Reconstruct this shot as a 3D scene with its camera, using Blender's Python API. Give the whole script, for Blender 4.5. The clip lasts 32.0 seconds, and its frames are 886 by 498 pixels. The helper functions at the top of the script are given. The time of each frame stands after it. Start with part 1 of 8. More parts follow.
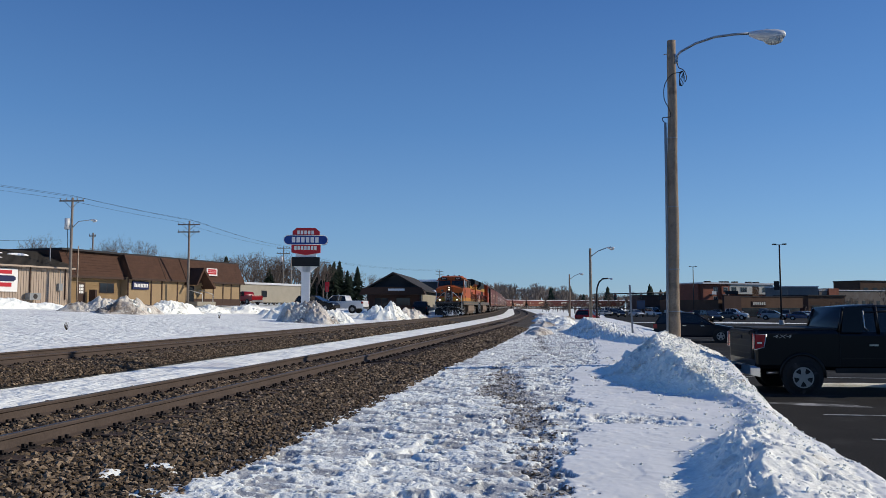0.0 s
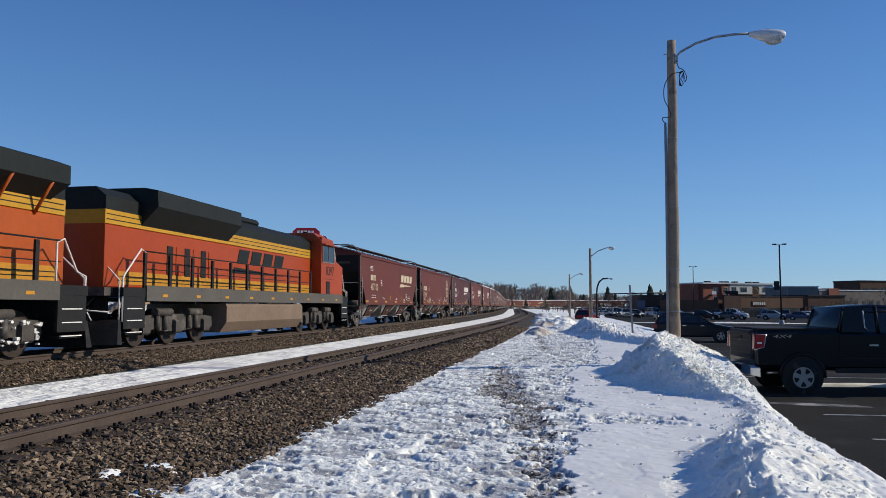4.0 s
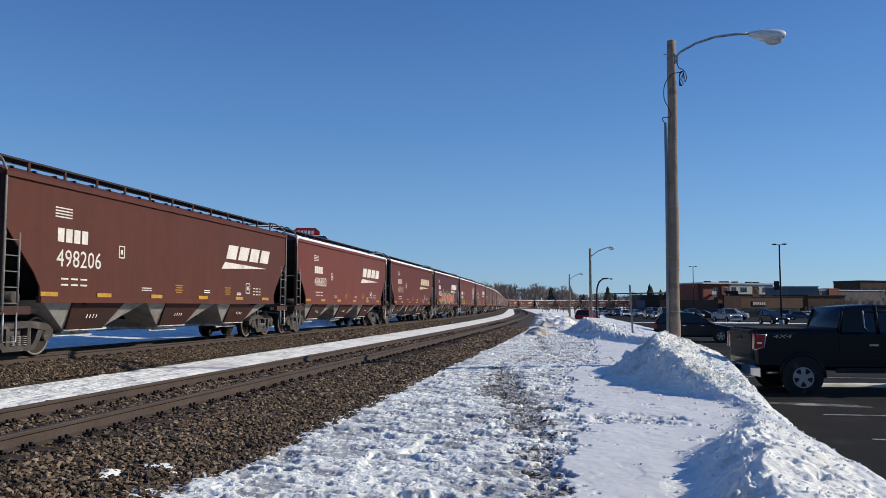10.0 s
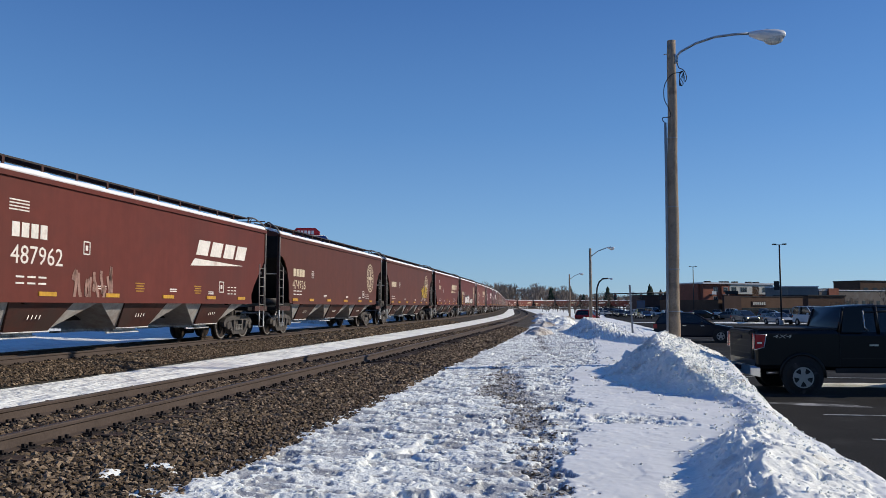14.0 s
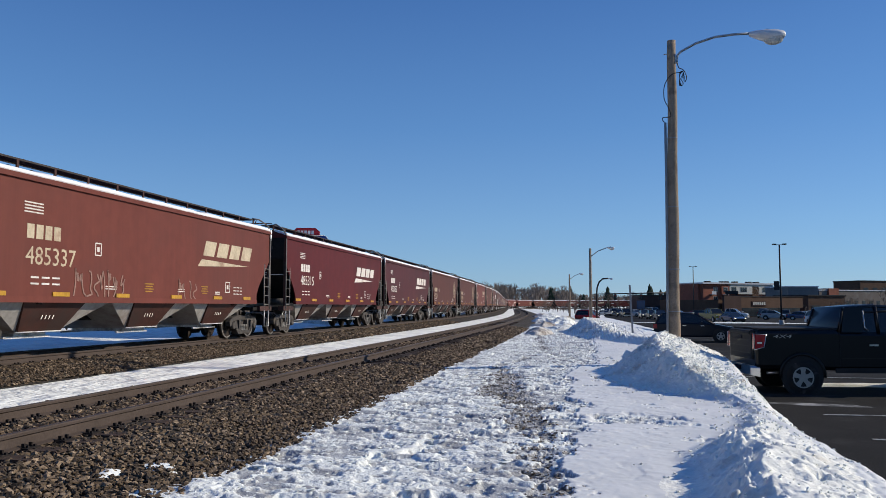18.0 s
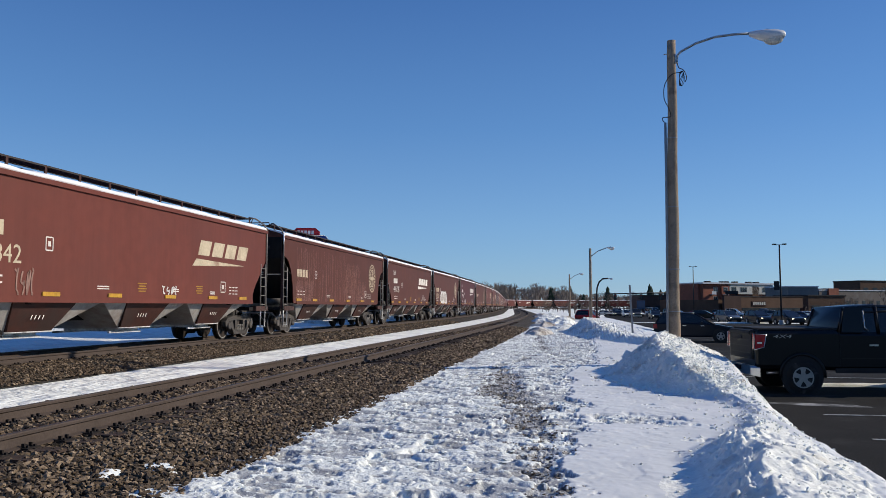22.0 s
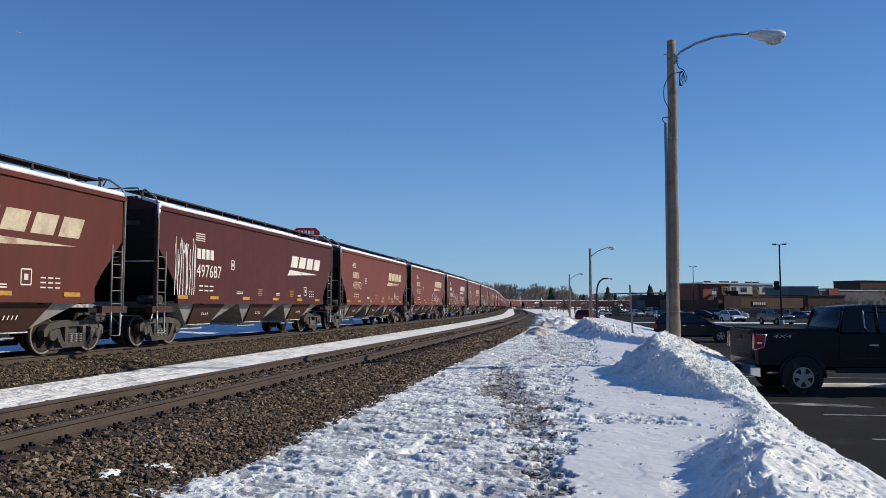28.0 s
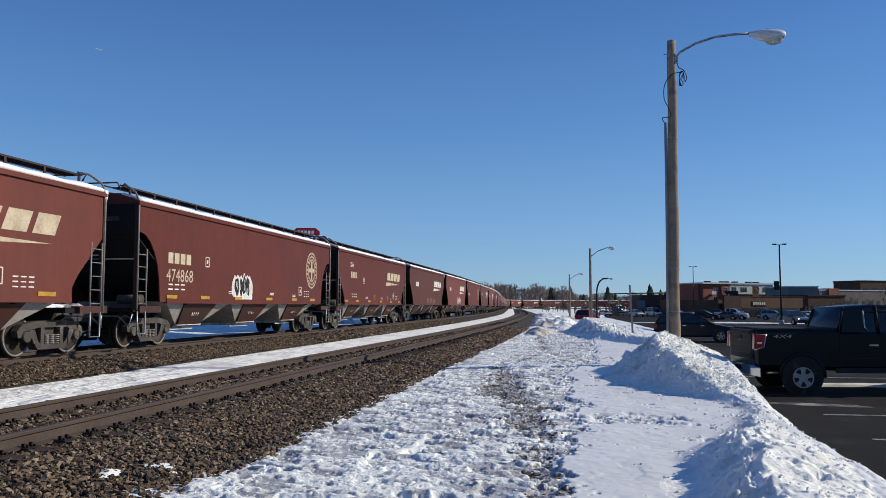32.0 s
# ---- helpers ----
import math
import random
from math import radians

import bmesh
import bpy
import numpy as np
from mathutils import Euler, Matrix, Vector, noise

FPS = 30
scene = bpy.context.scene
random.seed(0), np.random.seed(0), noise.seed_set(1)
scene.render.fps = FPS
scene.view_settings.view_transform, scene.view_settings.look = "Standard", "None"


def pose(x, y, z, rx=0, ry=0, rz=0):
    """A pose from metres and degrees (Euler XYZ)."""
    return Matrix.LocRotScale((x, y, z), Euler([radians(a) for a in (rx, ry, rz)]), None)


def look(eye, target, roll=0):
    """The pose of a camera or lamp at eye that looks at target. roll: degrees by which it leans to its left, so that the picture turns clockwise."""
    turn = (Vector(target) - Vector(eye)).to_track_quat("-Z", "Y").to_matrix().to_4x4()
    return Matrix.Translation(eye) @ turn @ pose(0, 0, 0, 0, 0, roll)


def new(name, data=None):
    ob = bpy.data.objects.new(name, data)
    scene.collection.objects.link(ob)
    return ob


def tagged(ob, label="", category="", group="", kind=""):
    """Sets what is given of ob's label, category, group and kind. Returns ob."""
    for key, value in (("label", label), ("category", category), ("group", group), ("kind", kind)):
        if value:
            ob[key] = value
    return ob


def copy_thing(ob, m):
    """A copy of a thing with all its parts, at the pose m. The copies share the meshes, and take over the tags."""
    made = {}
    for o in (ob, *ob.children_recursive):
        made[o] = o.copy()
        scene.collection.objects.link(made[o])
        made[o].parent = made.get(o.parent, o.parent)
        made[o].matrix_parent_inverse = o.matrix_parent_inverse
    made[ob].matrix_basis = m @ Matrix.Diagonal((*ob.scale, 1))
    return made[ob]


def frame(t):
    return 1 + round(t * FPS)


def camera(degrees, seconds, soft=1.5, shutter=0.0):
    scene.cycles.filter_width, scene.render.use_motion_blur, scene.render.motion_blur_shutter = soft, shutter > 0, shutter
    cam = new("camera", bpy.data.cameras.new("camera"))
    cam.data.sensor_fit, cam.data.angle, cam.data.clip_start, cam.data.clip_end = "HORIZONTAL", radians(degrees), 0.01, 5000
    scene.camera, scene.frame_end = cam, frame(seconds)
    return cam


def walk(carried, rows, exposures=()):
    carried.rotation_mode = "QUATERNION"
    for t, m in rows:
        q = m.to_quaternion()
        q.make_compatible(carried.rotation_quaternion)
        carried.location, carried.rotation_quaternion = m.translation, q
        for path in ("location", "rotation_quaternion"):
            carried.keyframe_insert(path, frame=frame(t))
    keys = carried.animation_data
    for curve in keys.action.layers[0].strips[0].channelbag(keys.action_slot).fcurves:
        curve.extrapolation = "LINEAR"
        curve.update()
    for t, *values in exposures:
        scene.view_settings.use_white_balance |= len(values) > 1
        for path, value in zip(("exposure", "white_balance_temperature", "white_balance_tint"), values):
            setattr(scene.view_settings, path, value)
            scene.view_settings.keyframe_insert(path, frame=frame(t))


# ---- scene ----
cam = camera(58.5, 32.0, soft=0.6)
EYE = pose(0, 0, 1.75, 94.13, 0, 10.83)
walk(cam, [(0.0, EYE), (32.0, EYE)], exposures=[(0.0, -0.33), (3.0, -0.29), (6.0, -0.21), (32.0, -0.21)])

# ---- light ----
SUN_ELEVATION, SUN_AZIMUTH = radians(28.0), radians(70.6)   # azimuth from +y towards +x
world = bpy.data.worlds.new("winter_sky")
scene.world = world
world.use_nodes = True
sky = world.node_tree.nodes.new("ShaderNodeTexSky")
sky.sky_type, sky.sun_disc = "NISHITA", False
sky.sun_elevation, sky.sun_rotation = SUN_ELEVATION, SUN_AZIMUTH
sky.air_density, sky.dust_density, sky.ozone_density, sky.altitude = 1.0, 0.0, 4.0, 300
sky_background = world.node_tree.nodes["Background"]
sky_background.inputs["Strength"].default_value = 0.102
deep, tint = world.node_tree.nodes.new("ShaderNodeHueSaturation"), world.node_tree.nodes.new("ShaderNodeMix")
deep.inputs["Saturation"].default_value = 1.06
tint.data_type, tint.blend_type = "RGBA", "MULTIPLY"
tint.inputs["Factor"].default_value, tint.inputs["B"].default_value = 1.0, (0.68, 0.89, 1.165, 1)
world.node_tree.links.new(sky.outputs["Color"], deep.inputs["Color"])
world.node_tree.links.new(deep.outputs["Color"], tint.inputs["A"])
# the paler air low over the land, which the model alone leaves too dark away from the sun
even, height, axis, air = [world.node_tree.nodes.new(kind) for kind in ("ShaderNodeMix", "ShaderNodeTexCoord", "ShaderNodeSeparateXYZ", "ShaderNodeValToRGB")]
stops = air.color_ramp.elements
stops[0].color, stops[1].color = (0.39, 0.64, 0.98, 1), (0.045, 0.155, 0.52, 1)
for place_, tone_ in ((0.10, (0.315, 0.585, 0.97, 1)), (0.22, (0.18, 0.42, 0.85, 1)), (0.42, (0.066, 0.205, 0.60, 1))):
    stops.new(place_).color = tone_
gain = world.node_tree.nodes.new("ShaderNodeVectorMath")
gain.operation = "SCALE"
gain.inputs["Scale"].default_value = 8.6
even.data_type = "RGBA"
even.inputs["Factor"].default_value = 0.5
world.node_tree.links.new(height.outputs["Generated"], axis.inputs["Vector"])
world.node_tree.links.new(axis.outputs["Z"], air.inputs["Fac"])
world.node_tree.links.new(air.outputs["Color"], gain.inputs[0])
world.node_tree.links.new(tint.outputs["Result"], even.inputs["A"])
world.node_tree.links.new(gain.outputs["Vector"], even.inputs["B"])
world.node_tree.links.new(even.outputs["Result"], sky_background.inputs["Color"])
sun = new("sun", bpy.data.lights.new("sun", "SUN"))
sun.data.energy, sun.data.angle, sun.data.color = 5.0, radians(0.5), (1.0, 0.905, 0.745)
sun_way = Vector((math.sin(SUN_AZIMUTH) * math.cos(SUN_ELEVATION), math.cos(SUN_AZIMUTH) * math.cos(SUN_ELEVATION), math.sin(SUN_ELEVATION)))
sun.matrix_world = look(sun_way * 200, (0, 0, 0))

# ---- materials ----
def material(name, color, rough=0.6, metal=0.0, vary=0.25, scale=3.0, fine=40.0, bump=0.1, spread=0.0, dirt=None, dirt_at=0.62, emit=0.0, coat=0.0, deep=0.02, gloss=0.25):
    """A surface with broad and fine variation, relief, and stains of a second colour."""
    m = bpy.data.materials.new(name)
    m.use_nodes = True
    nt, out = m.node_tree, m.node_tree.nodes["Principled BSDF"]
    link, add = nt.links.new, nt.nodes.new
    coord = add("ShaderNodeTexCoord")
    big, small = add("ShaderNodeTexNoise"), add("ShaderNodeTexNoise")
    big.inputs["Scale"].default_value, big.inputs["Detail"].default_value = scale, 5
    small.inputs["Scale"].default_value, small.inputs["Detail"].default_value = fine, 4
    link(coord.outputs["Object"], big.inputs["Vector"]), link(coord.outputs["Object"], small.inputs["Vector"])
    both = add("ShaderNodeMath"); both.operation = "ADD"
    link(big.outputs["Fac"], both.inputs[0]), link(small.outputs["Fac"], both.inputs[1])
    span = add("ShaderNodeMapRange")
    span.inputs["From Min"].default_value, span.inputs["From Max"].default_value = 0.6, 1.4
    span.inputs["To Min"].default_value, span.inputs["To Max"].default_value = 1 - vary, 1 + vary
    link(both.outputs[0], span.inputs["Value"])
    tone = add("ShaderNodeMix"); tone.data_type, tone.blend_type = "RGBA", "MULTIPLY"
    tone.inputs["Factor"].default_value = 1.0
    tone.inputs["A"].default_value = (*color, 1)
    link(span.outputs["Result"], tone.inputs["B"])
    result = tone.outputs["Result"]
    if spread:
        info, hsv = add("ShaderNodeObjectInfo"), add("ShaderNodeHueSaturation")
        ramp = add("ShaderNodeMapRange")
        ramp.inputs["To Min"].default_value, ramp.inputs["To Max"].default_value = 1 - spread, 1 + spread
        link(info.outputs["Random"], ramp.inputs["Value"]), link(ramp.outputs["Result"], hsv.inputs["Value"])
        link(result, hsv.inputs["Color"])
        result = hsv.outputs["Color"]
    if dirt:
        spots, ramp, mix = add("ShaderNodeTexNoise"), add("ShaderNodeMapRange"), add("ShaderNodeMix")
        spots.inputs["Scale"].default_value, spots.inputs["Detail"].default_value = scale * 0.6, 8
        spots.inputs["Roughness"].default_value = 0.65
        link(coord.outputs["Object"], spots.inputs["Vector"])
        ramp.inputs["From Min"].default_value, ramp.inputs["From Max"].default_value = dirt_at - 0.06, dirt_at + 0.1
        link(spots.outputs["Fac"], ramp.inputs["Value"])
        mix.data_type = "RGBA"
        mix.inputs["B"].default_value = (*dirt, 1)
        link(ramp.outputs["Result"], mix.inputs["Factor"]), link(result, mix.inputs["A"])
        result = mix.outputs["Result"]
    link(result, out.inputs["Base Color"])
    out.inputs["Roughness"].default_value, out.inputs["Metallic"].default_value = rough, metal
    out.inputs["Specular IOR Level"].default_value = 0.5 if rough < 0.15 else gloss
    if coat:
        out.inputs["Coat Weight"].default_value, out.inputs["Coat Roughness"].default_value = coat, 0.08
    if emit:
        out.inputs["Emission Color"].default_value, out.inputs["Emission Strength"].default_value = (*color, 1), emit
    if bump:
        relief = add("ShaderNodeBump")
        relief.inputs["Strength"].default_value, relief.inputs["Distance"].default_value = bump, deep
        link(both.outputs[0], relief.inputs["Height"]), link(relief.outputs["Normal"], out.inputs["Normal"])
    return m


SNOW = material("snow", (0.86, 0.88, 0.83), 0.75, vary=0.10, scale=0.6, fine=14, bump=0.5, dirt=(0.55, 0.55, 0.56), dirt_at=0.66)
PILE_SNOW = material("pile_snow", (0.87, 0.87, 0.80), 0.8, vary=0.15, scale=1.5, fine=18, bump=0.9, dirt=(0.54, 0.48, 0.39), dirt_at=0.60)
DIRTY_SNOW = material("dirty_snow", (0.60, 0.56, 0.50), 0.85, vary=0.3, scale=0.8, fine=9, bump=0.9, dirt=(0.16, 0.12, 0.09), dirt_at=0.52)
ROOF_SNOW = material("roof_snow", (0.86, 0.86, 0.88), 0.7, vary=0.06, scale=1, fine=12, bump=0.4)
FIELD_SNOW = material("wind_scoured_snow", (0.87, 0.885, 0.835), 0.75, vary=0.14, scale=0.7, fine=3.0, bump=0.7, dirt=(0.66, 0.655, 0.65), dirt_at=0.58, deep=0.26)
STRIP_SNOW = material("trodden_snow", (0.56, 0.575, 0.575), 0.6, vary=0.16, scale=1.4, fine=30, bump=0.5, dirt=(0.36, 0.365, 0.37), dirt_at=0.47, deep=0.035)
# clean white crust plates on trodden ice; its grey paints both dirt and shade
_nt = STRIP_SNOW.node_tree
_plates, _lay, _out = _nt.nodes.new("ShaderNodeAttribute"), _nt.nodes.new("ShaderNodeMix"), _nt.nodes["Principled BSDF"]
_plates.attribute_name, _lay.data_type = "white_crust", "RGBA"
_lay.inputs["B"].default_value = (0.86, 0.88, 0.83, 1)
_nt.links.new(_plates.outputs["Fac"], _lay.inputs["Factor"])
_nt.links.new(_out.inputs["Base Color"].links[0].from_socket, _lay.inputs["A"])
_nt.links.new(_lay.outputs["Result"], _out.inputs["Base Color"])
CRUST = material("smooth_snow_crust", (0.73, 0.74, 0.725), 0.55, vary=0.08, scale=0.7, fine=5, bump=0.3, dirt=(0.78, 0.78, 0.77), dirt_at=0.56)
GRIT_ICE = material("gritty_ice", (0.50, 0.50, 0.49), 0.8, vary=0.5, scale=5.0, fine=26, bump=1.0, dirt=(0.11, 0.105, 0.10), dirt_at=0.50, deep=0.05)
# darker than STONE: shade in the gaps between stones is in this colour
BALLAST = material("ballast", (0.050, 0.041, 0.033), 0.95, vary=0.7, scale=6, fine=26, bump=1.0)
ASPHALT = material("asphalt", (0.0185, 0.018, 0.018), 0.92, vary=0.5, scale=0.7, fine=45, bump=0.4, dirt=(0.046, 0.046, 0.046), dirt_at=0.58, gloss=0.08)
LINE_PAINT = material("worn_line_paint", (0.34, 0.34, 0.33), 0.8, vary=0.4, scale=3, fine=30, bump=0.1, dirt=(0.06, 0.06, 0.06), dirt_at=0.55)
RAIL_STEEL = material("rusty_rail", (0.078, 0.058, 0.048), 0.75, 0.2, vary=0.25, scale=2, fine=30, bump=0.2)
RAIL_HEAD = material("worn_rail_head", (0.10, 0.085, 0.075), 0.5, 0.6, vary=0.12, scale=3, fine=30, bump=0.05)
TIE_WOOD = material("tarred_tie", (0.046, 0.030, 0.022), 0.9, vary=0.4, scale=3, fine=25, bump=0.6, spread=0.3)
SPIKE_IRON = material("tie_plate_iron", (0.028, 0.022, 0.019), 0.8, 0.3, vary=0.3, scale=8, fine=40, bump=0.2)
def weathered(m, amount):
    """Adds rain streaks that run down the side to a paint."""
    nt, out = m.node_tree, m.node_tree.nodes["Principled BSDF"]
    coord, squash, streak = nt.nodes.new("ShaderNodeTexCoord"), nt.nodes.new("ShaderNodeMapping"), nt.nodes.new("ShaderNodeTexNoise")
    span, mix = nt.nodes.new("ShaderNodeMapRange"), nt.nodes.new("ShaderNodeMix")
    squash.inputs["Scale"].default_value = (1.0, 2.4, 0.22)
    streak.inputs["Scale"].default_value, streak.inputs["Detail"].default_value, streak.inputs["Roughness"].default_value = 1.0, 6, 0.7
    nt.links.new(coord.outputs["Object"], squash.inputs["Vector"])
    nt.links.new(squash.outputs["Vector"], streak.inputs["Vector"])
    span.inputs["From Min"].default_value, span.inputs["From Max"].default_value = 0.36, 0.66
    span.inputs["To Min"].default_value, span.inputs["To Max"].default_value = 1 - amount, 1 + amount
    nt.links.new(streak.outputs["Fac"], span.inputs["Value"])
    mix.data_type, mix.blend_type = "RGBA", "MULTIPLY"
    mix.inputs["Factor"].default_value = 1.0
    nt.links.new(out.inputs["Base Color"].links[0].from_socket, mix.inputs["A"])
    nt.links.new(span.outputs["Result"], mix.inputs["B"])
    nt.links.new(mix.outputs["Result"], out.inputs["Base Color"])
    return m


def hopper_paint(name, color, dirt, spread=0.07):
    return weathered(material(name, color, 0.55, vary=0.14, scale=0.35, fine=3, bump=0.04, spread=spread, dirt=dirt, dirt_at=0.56, gloss=0.16), 0.07)


PAINT = [hopper_paint("oxide_red_paint", (0.112, 0.028, 0.020), (0.094, 0.028, 0.021)), hopper_paint("plum_paint", (0.076, 0.021, 0.021), (0.066, 0.021, 0.020)),
         hopper_paint("deep_red_paint", (0.092, 0.015, 0.0145), (0.080, 0.016, 0.015)), hopper_paint("brown_red_paint", (0.098, 0.033, 0.022), (0.086, 0.031, 0.022)),
         hopper_paint("faded_brick_paint", (0.150, 0.043, 0.031), (0.128, 0.041, 0.031))]
HOPPER_DARK = material("sooty_oxide_red", (0.062, 0.027, 0.022), 0.75, vary=0.3, scale=1.0, fine=9, bump=0.15, dirt=(0.03, 0.025, 0.022), dirt_at=0.5)
BAY_GREY = material("dusty_hopper_sheet", (0.33, 0.31, 0.29), 0.75, vary=0.25, scale=1.2, fine=8, bump=0.1, dirt=(0.20, 0.15, 0.13), dirt_at=0.60)
BAY_RED = material("grimy_red_bay_sheet", (0.066, 0.025, 0.019), 0.65, vary=0.3, scale=1.2, fine=8, bump=0.08, dirt=(0.05, 0.03, 0.026), dirt_at=0.52)
# print and end sheets carry the shade between the cars in their colour
PRINT_GREY = material("shade_dimmed_print", (0.06, 0.05, 0.045), 0.8, vary=0.4, scale=3, fine=12, bump=0.0)
END_BLACK = material("shaded_grimy_end_sheet", (0.012, 0.010, 0.009), 0.8, vary=0.4, scale=1.5, fine=9, bump=0.1)
BOGIE_IRON = material("grimy_cast_iron", (0.066, 0.058, 0.053), 0.7, 0.1, vary=0.45, scale=4, fine=25, bump=0.3, dirt=(0.17, 0.15, 0.135), dirt_at=0.6)
WHEEL_STEEL = material("wheel_steel", (0.050, 0.038, 0.032), 0.6, 0.5, vary=0.3, scale=5, fine=25, bump=0.1)
BRIGHT_STEEL = material("bare_steel", (0.33, 0.32, 0.31), 0.4, 0.9, vary=0.2, scale=5, fine=25, bump=0.1)
GALVANIZED = material("galvanized_steel", (0.36, 0.37, 0.38), 0.5, 0.7, vary=0.15, scale=6, fine=30, bump=0.05)
GRATING = material("walkway_grating", (0.045, 0.038, 0.036), 0.7, 0.3, vary=0.3, scale=3, fine=20, bump=0.1)
STENCIL = material("stencil_white", (0.66, 0.62, 0.57), 0.7, vary=0.2, scale=2, fine=14, bump=0.0, dirt=(0.35, 0.22, 0.18), dirt_at=0.64)
STENCIL_CREAM = material("faded_cream_stencil", (0.50, 0.42, 0.30), 0.7, vary=0.25, scale=2, fine=14, bump=0.0, dirt=(0.25, 0.14, 0.10), dirt_at=0.6)
REFLECTOR = material("yellow_reflector", (0.46, 0.25, 0.03), 0.5, vary=0.3, scale=3, fine=14, bump=0.0, dirt=(0.22, 0.13, 0.05), dirt_at=0.62)


# ---- mesh building ----
class Shape:
    """Collects boxes, prisms, tubes and sheets into one mesh."""

    def __init__(self):
        self.v, self.f, self.smooth = [], [], []

    def add(self, verts, faces, smooth=False):
        n = len(self.v)
        self.v.extend(tuple(p) for p in verts)
        self.f.extend(tuple(i + n for i in face) for face in faces)
        self.smooth.extend([smooth] * len(faces))
        return self

    def box(self, x0, x1, y0, y1, z0, z1, chamfer=0.0):
        if chamfer:
            c = min(chamfer, (x1 - x0) * 0.45, (z1 - z0) * 0.45)
            return self.prism([(x0 + c, z0), (x1 - c, z0), (x1, z0 + c), (x1, z1 - c), (x1 - c, z1), (x0 + c, z1), (x0, z1 - c), (x0, z0 + c)], y0, y1)
        return self.add([(x, y, z) for x in (x0, x1) for y in (y0, y1) for z in (z0, z1)],
                        [(0, 1, 3, 2), (4, 6, 7, 5), (0, 4, 5, 1), (2, 3, 7, 6), (0, 2, 6, 4), (1, 5, 7, 3)])

    def prism(self, outline, a, b, axis="y", smooth=False):
        """An outline of (x, z), for axis y, (y, z) for x, or (x, y) for z, drawn out from a to b."""
        n = len(outline)
        place = {"y": lambda p, d: (p[0], d, p[1]), "x": lambda p, d: (d, p[0], p[1]), "z": lambda p, d: (p[0], p[1], d)}[axis]
        verts = [place(p, a) for p in outline] + [place(p, b) for p in outline]
        self.add(verts, [tuple(range(n - 1, -1, -1)), tuple(range(n, 2 * n))])
        base = len(self.v) - 2 * n
        for i in range(n):
            j = (i + 1) % n
            self.f.append((base + i, base + j, base + n + j, base + n + i)), self.smooth.append(smooth)
        return self

    def loft(self, rings, closed=True, caps=True, smooth=True):
        n = len(rings[0])
        base = len(self.v)
        for ring in rings:
            self.v.extend(tuple(p) for p in ring)
        last = n if closed else n - 1
        for k in range(len(rings) - 1):
            for i in range(last):
                j = (i + 1) % n
                self.f.append((base + k * n + i, base + k * n + j, base + (k + 1) * n + j, base + (k + 1) * n + i)), self.smooth.append(smooth)
        if caps and closed:
            self.f.append(tuple(base + i for i in range(n - 1, -1, -1))), self.smooth.append(False)
            top = base + (len(rings) - 1) * n
            self.f.append(tuple(top + i for i in range(n))), self.smooth.append(False)
        return self

    def rod(self, p, q, r, r2=None, sides=8):
        p, q = Vector(p), Vector(q)
        way = (q - p).normalized()
        a = way.orthogonal().normalized()
        b = way.cross(a)
        turn = [(math.cos(2 * math.pi * i / sides), math.sin(2 * math.pi * i / sides)) for i in range(sides)]
        r2 = r if r2 is None else r2
        return self.loft([[p + (a * c + b * s) * r for c, s in turn], [q + (a * c + b * s) * r2 for c, s in turn]])

    def tube(self, points, r, sides=6):
        points = [Vector(p) for p in points]
        rings = []
        a = None
        for i, p in enumerate(points):
            way = (points[min(i + 1, len(points) - 1)] - points[max(i - 1, 0)]).normalized()
            if a is None:
                a = way.orthogonal().normalized()
            a = (a - way * a.dot(way)).normalized()
            b = way.cross(a)
            rad = r[i] if isinstance(r, (list, tuple)) else r
            rings.append([p + (a * math.cos(2 * math.pi * k / sides) + b * math.sin(2 * math.pi * k / sides)) * rad for k in range(sides)])
        return self.loft(rings)

    def disc(self, centre, axis, r, depth, sides=20):
        c, w = Vector(centre), Vector(axis).normalized()
        return self.rod(c - w * depth / 2, c + w * depth / 2, r, sides=sides)

    def ball(self, c, rx, ry, rz, rings=7, sides=10):
        out = []
        for i in range(rings + 1):
            th = math.pi * i / rings
            s = max(math.sin(th), 0.02)
            out.append([(c[0] + rx * s * math.cos(2 * math.pi * k / sides), c[1] + ry * s * math.sin(2 * math.pi * k / sides), c[2] - rz * math.cos(th)) for k in range(sides)])
        return self.loft(out)

    def mesh(self, name, mat):
        me = bpy.data.meshes.new(name)
        me.from_pydata(self.v, [], self.f)
        bm = bmesh.new()
        bm.from_mesh(me)
        bmesh.ops.recalc_face_normals(bm, faces=bm.faces)
        bm.to_mesh(me)
        bm.free()
        if any(self.smooth):
            me.polygons.foreach_set("use_smooth", self.smooth)
        me.materials.append(mat)
        return me


def part(name, shape, mat, parent, label="", at=None):
    """Links a shape as one mesh object under a thing or a part."""
    ob = new(name, shape.mesh(name, mat) if isinstance(shape, Shape) else shape)
    if parent is not None:
        ob.parent = parent
    if at is not None:
        ob.matrix_basis = at
    return tagged(ob, label)


def thing(name, label, category, at=None, group="", kind=""):
    ob = new(name)
    ob.empty_display_size = 0.2
    if at is not None:
        ob.matrix_basis = at
    return tagged(ob, label, category, group, kind)


def solid(name, shape, mat, label, category, at=None, group="", kind=""):
    ob = new(name, shape.mesh(name, mat))
    if at is not None:
        ob.matrix_basis = at
    return tagged(ob, label, category, group, kind)


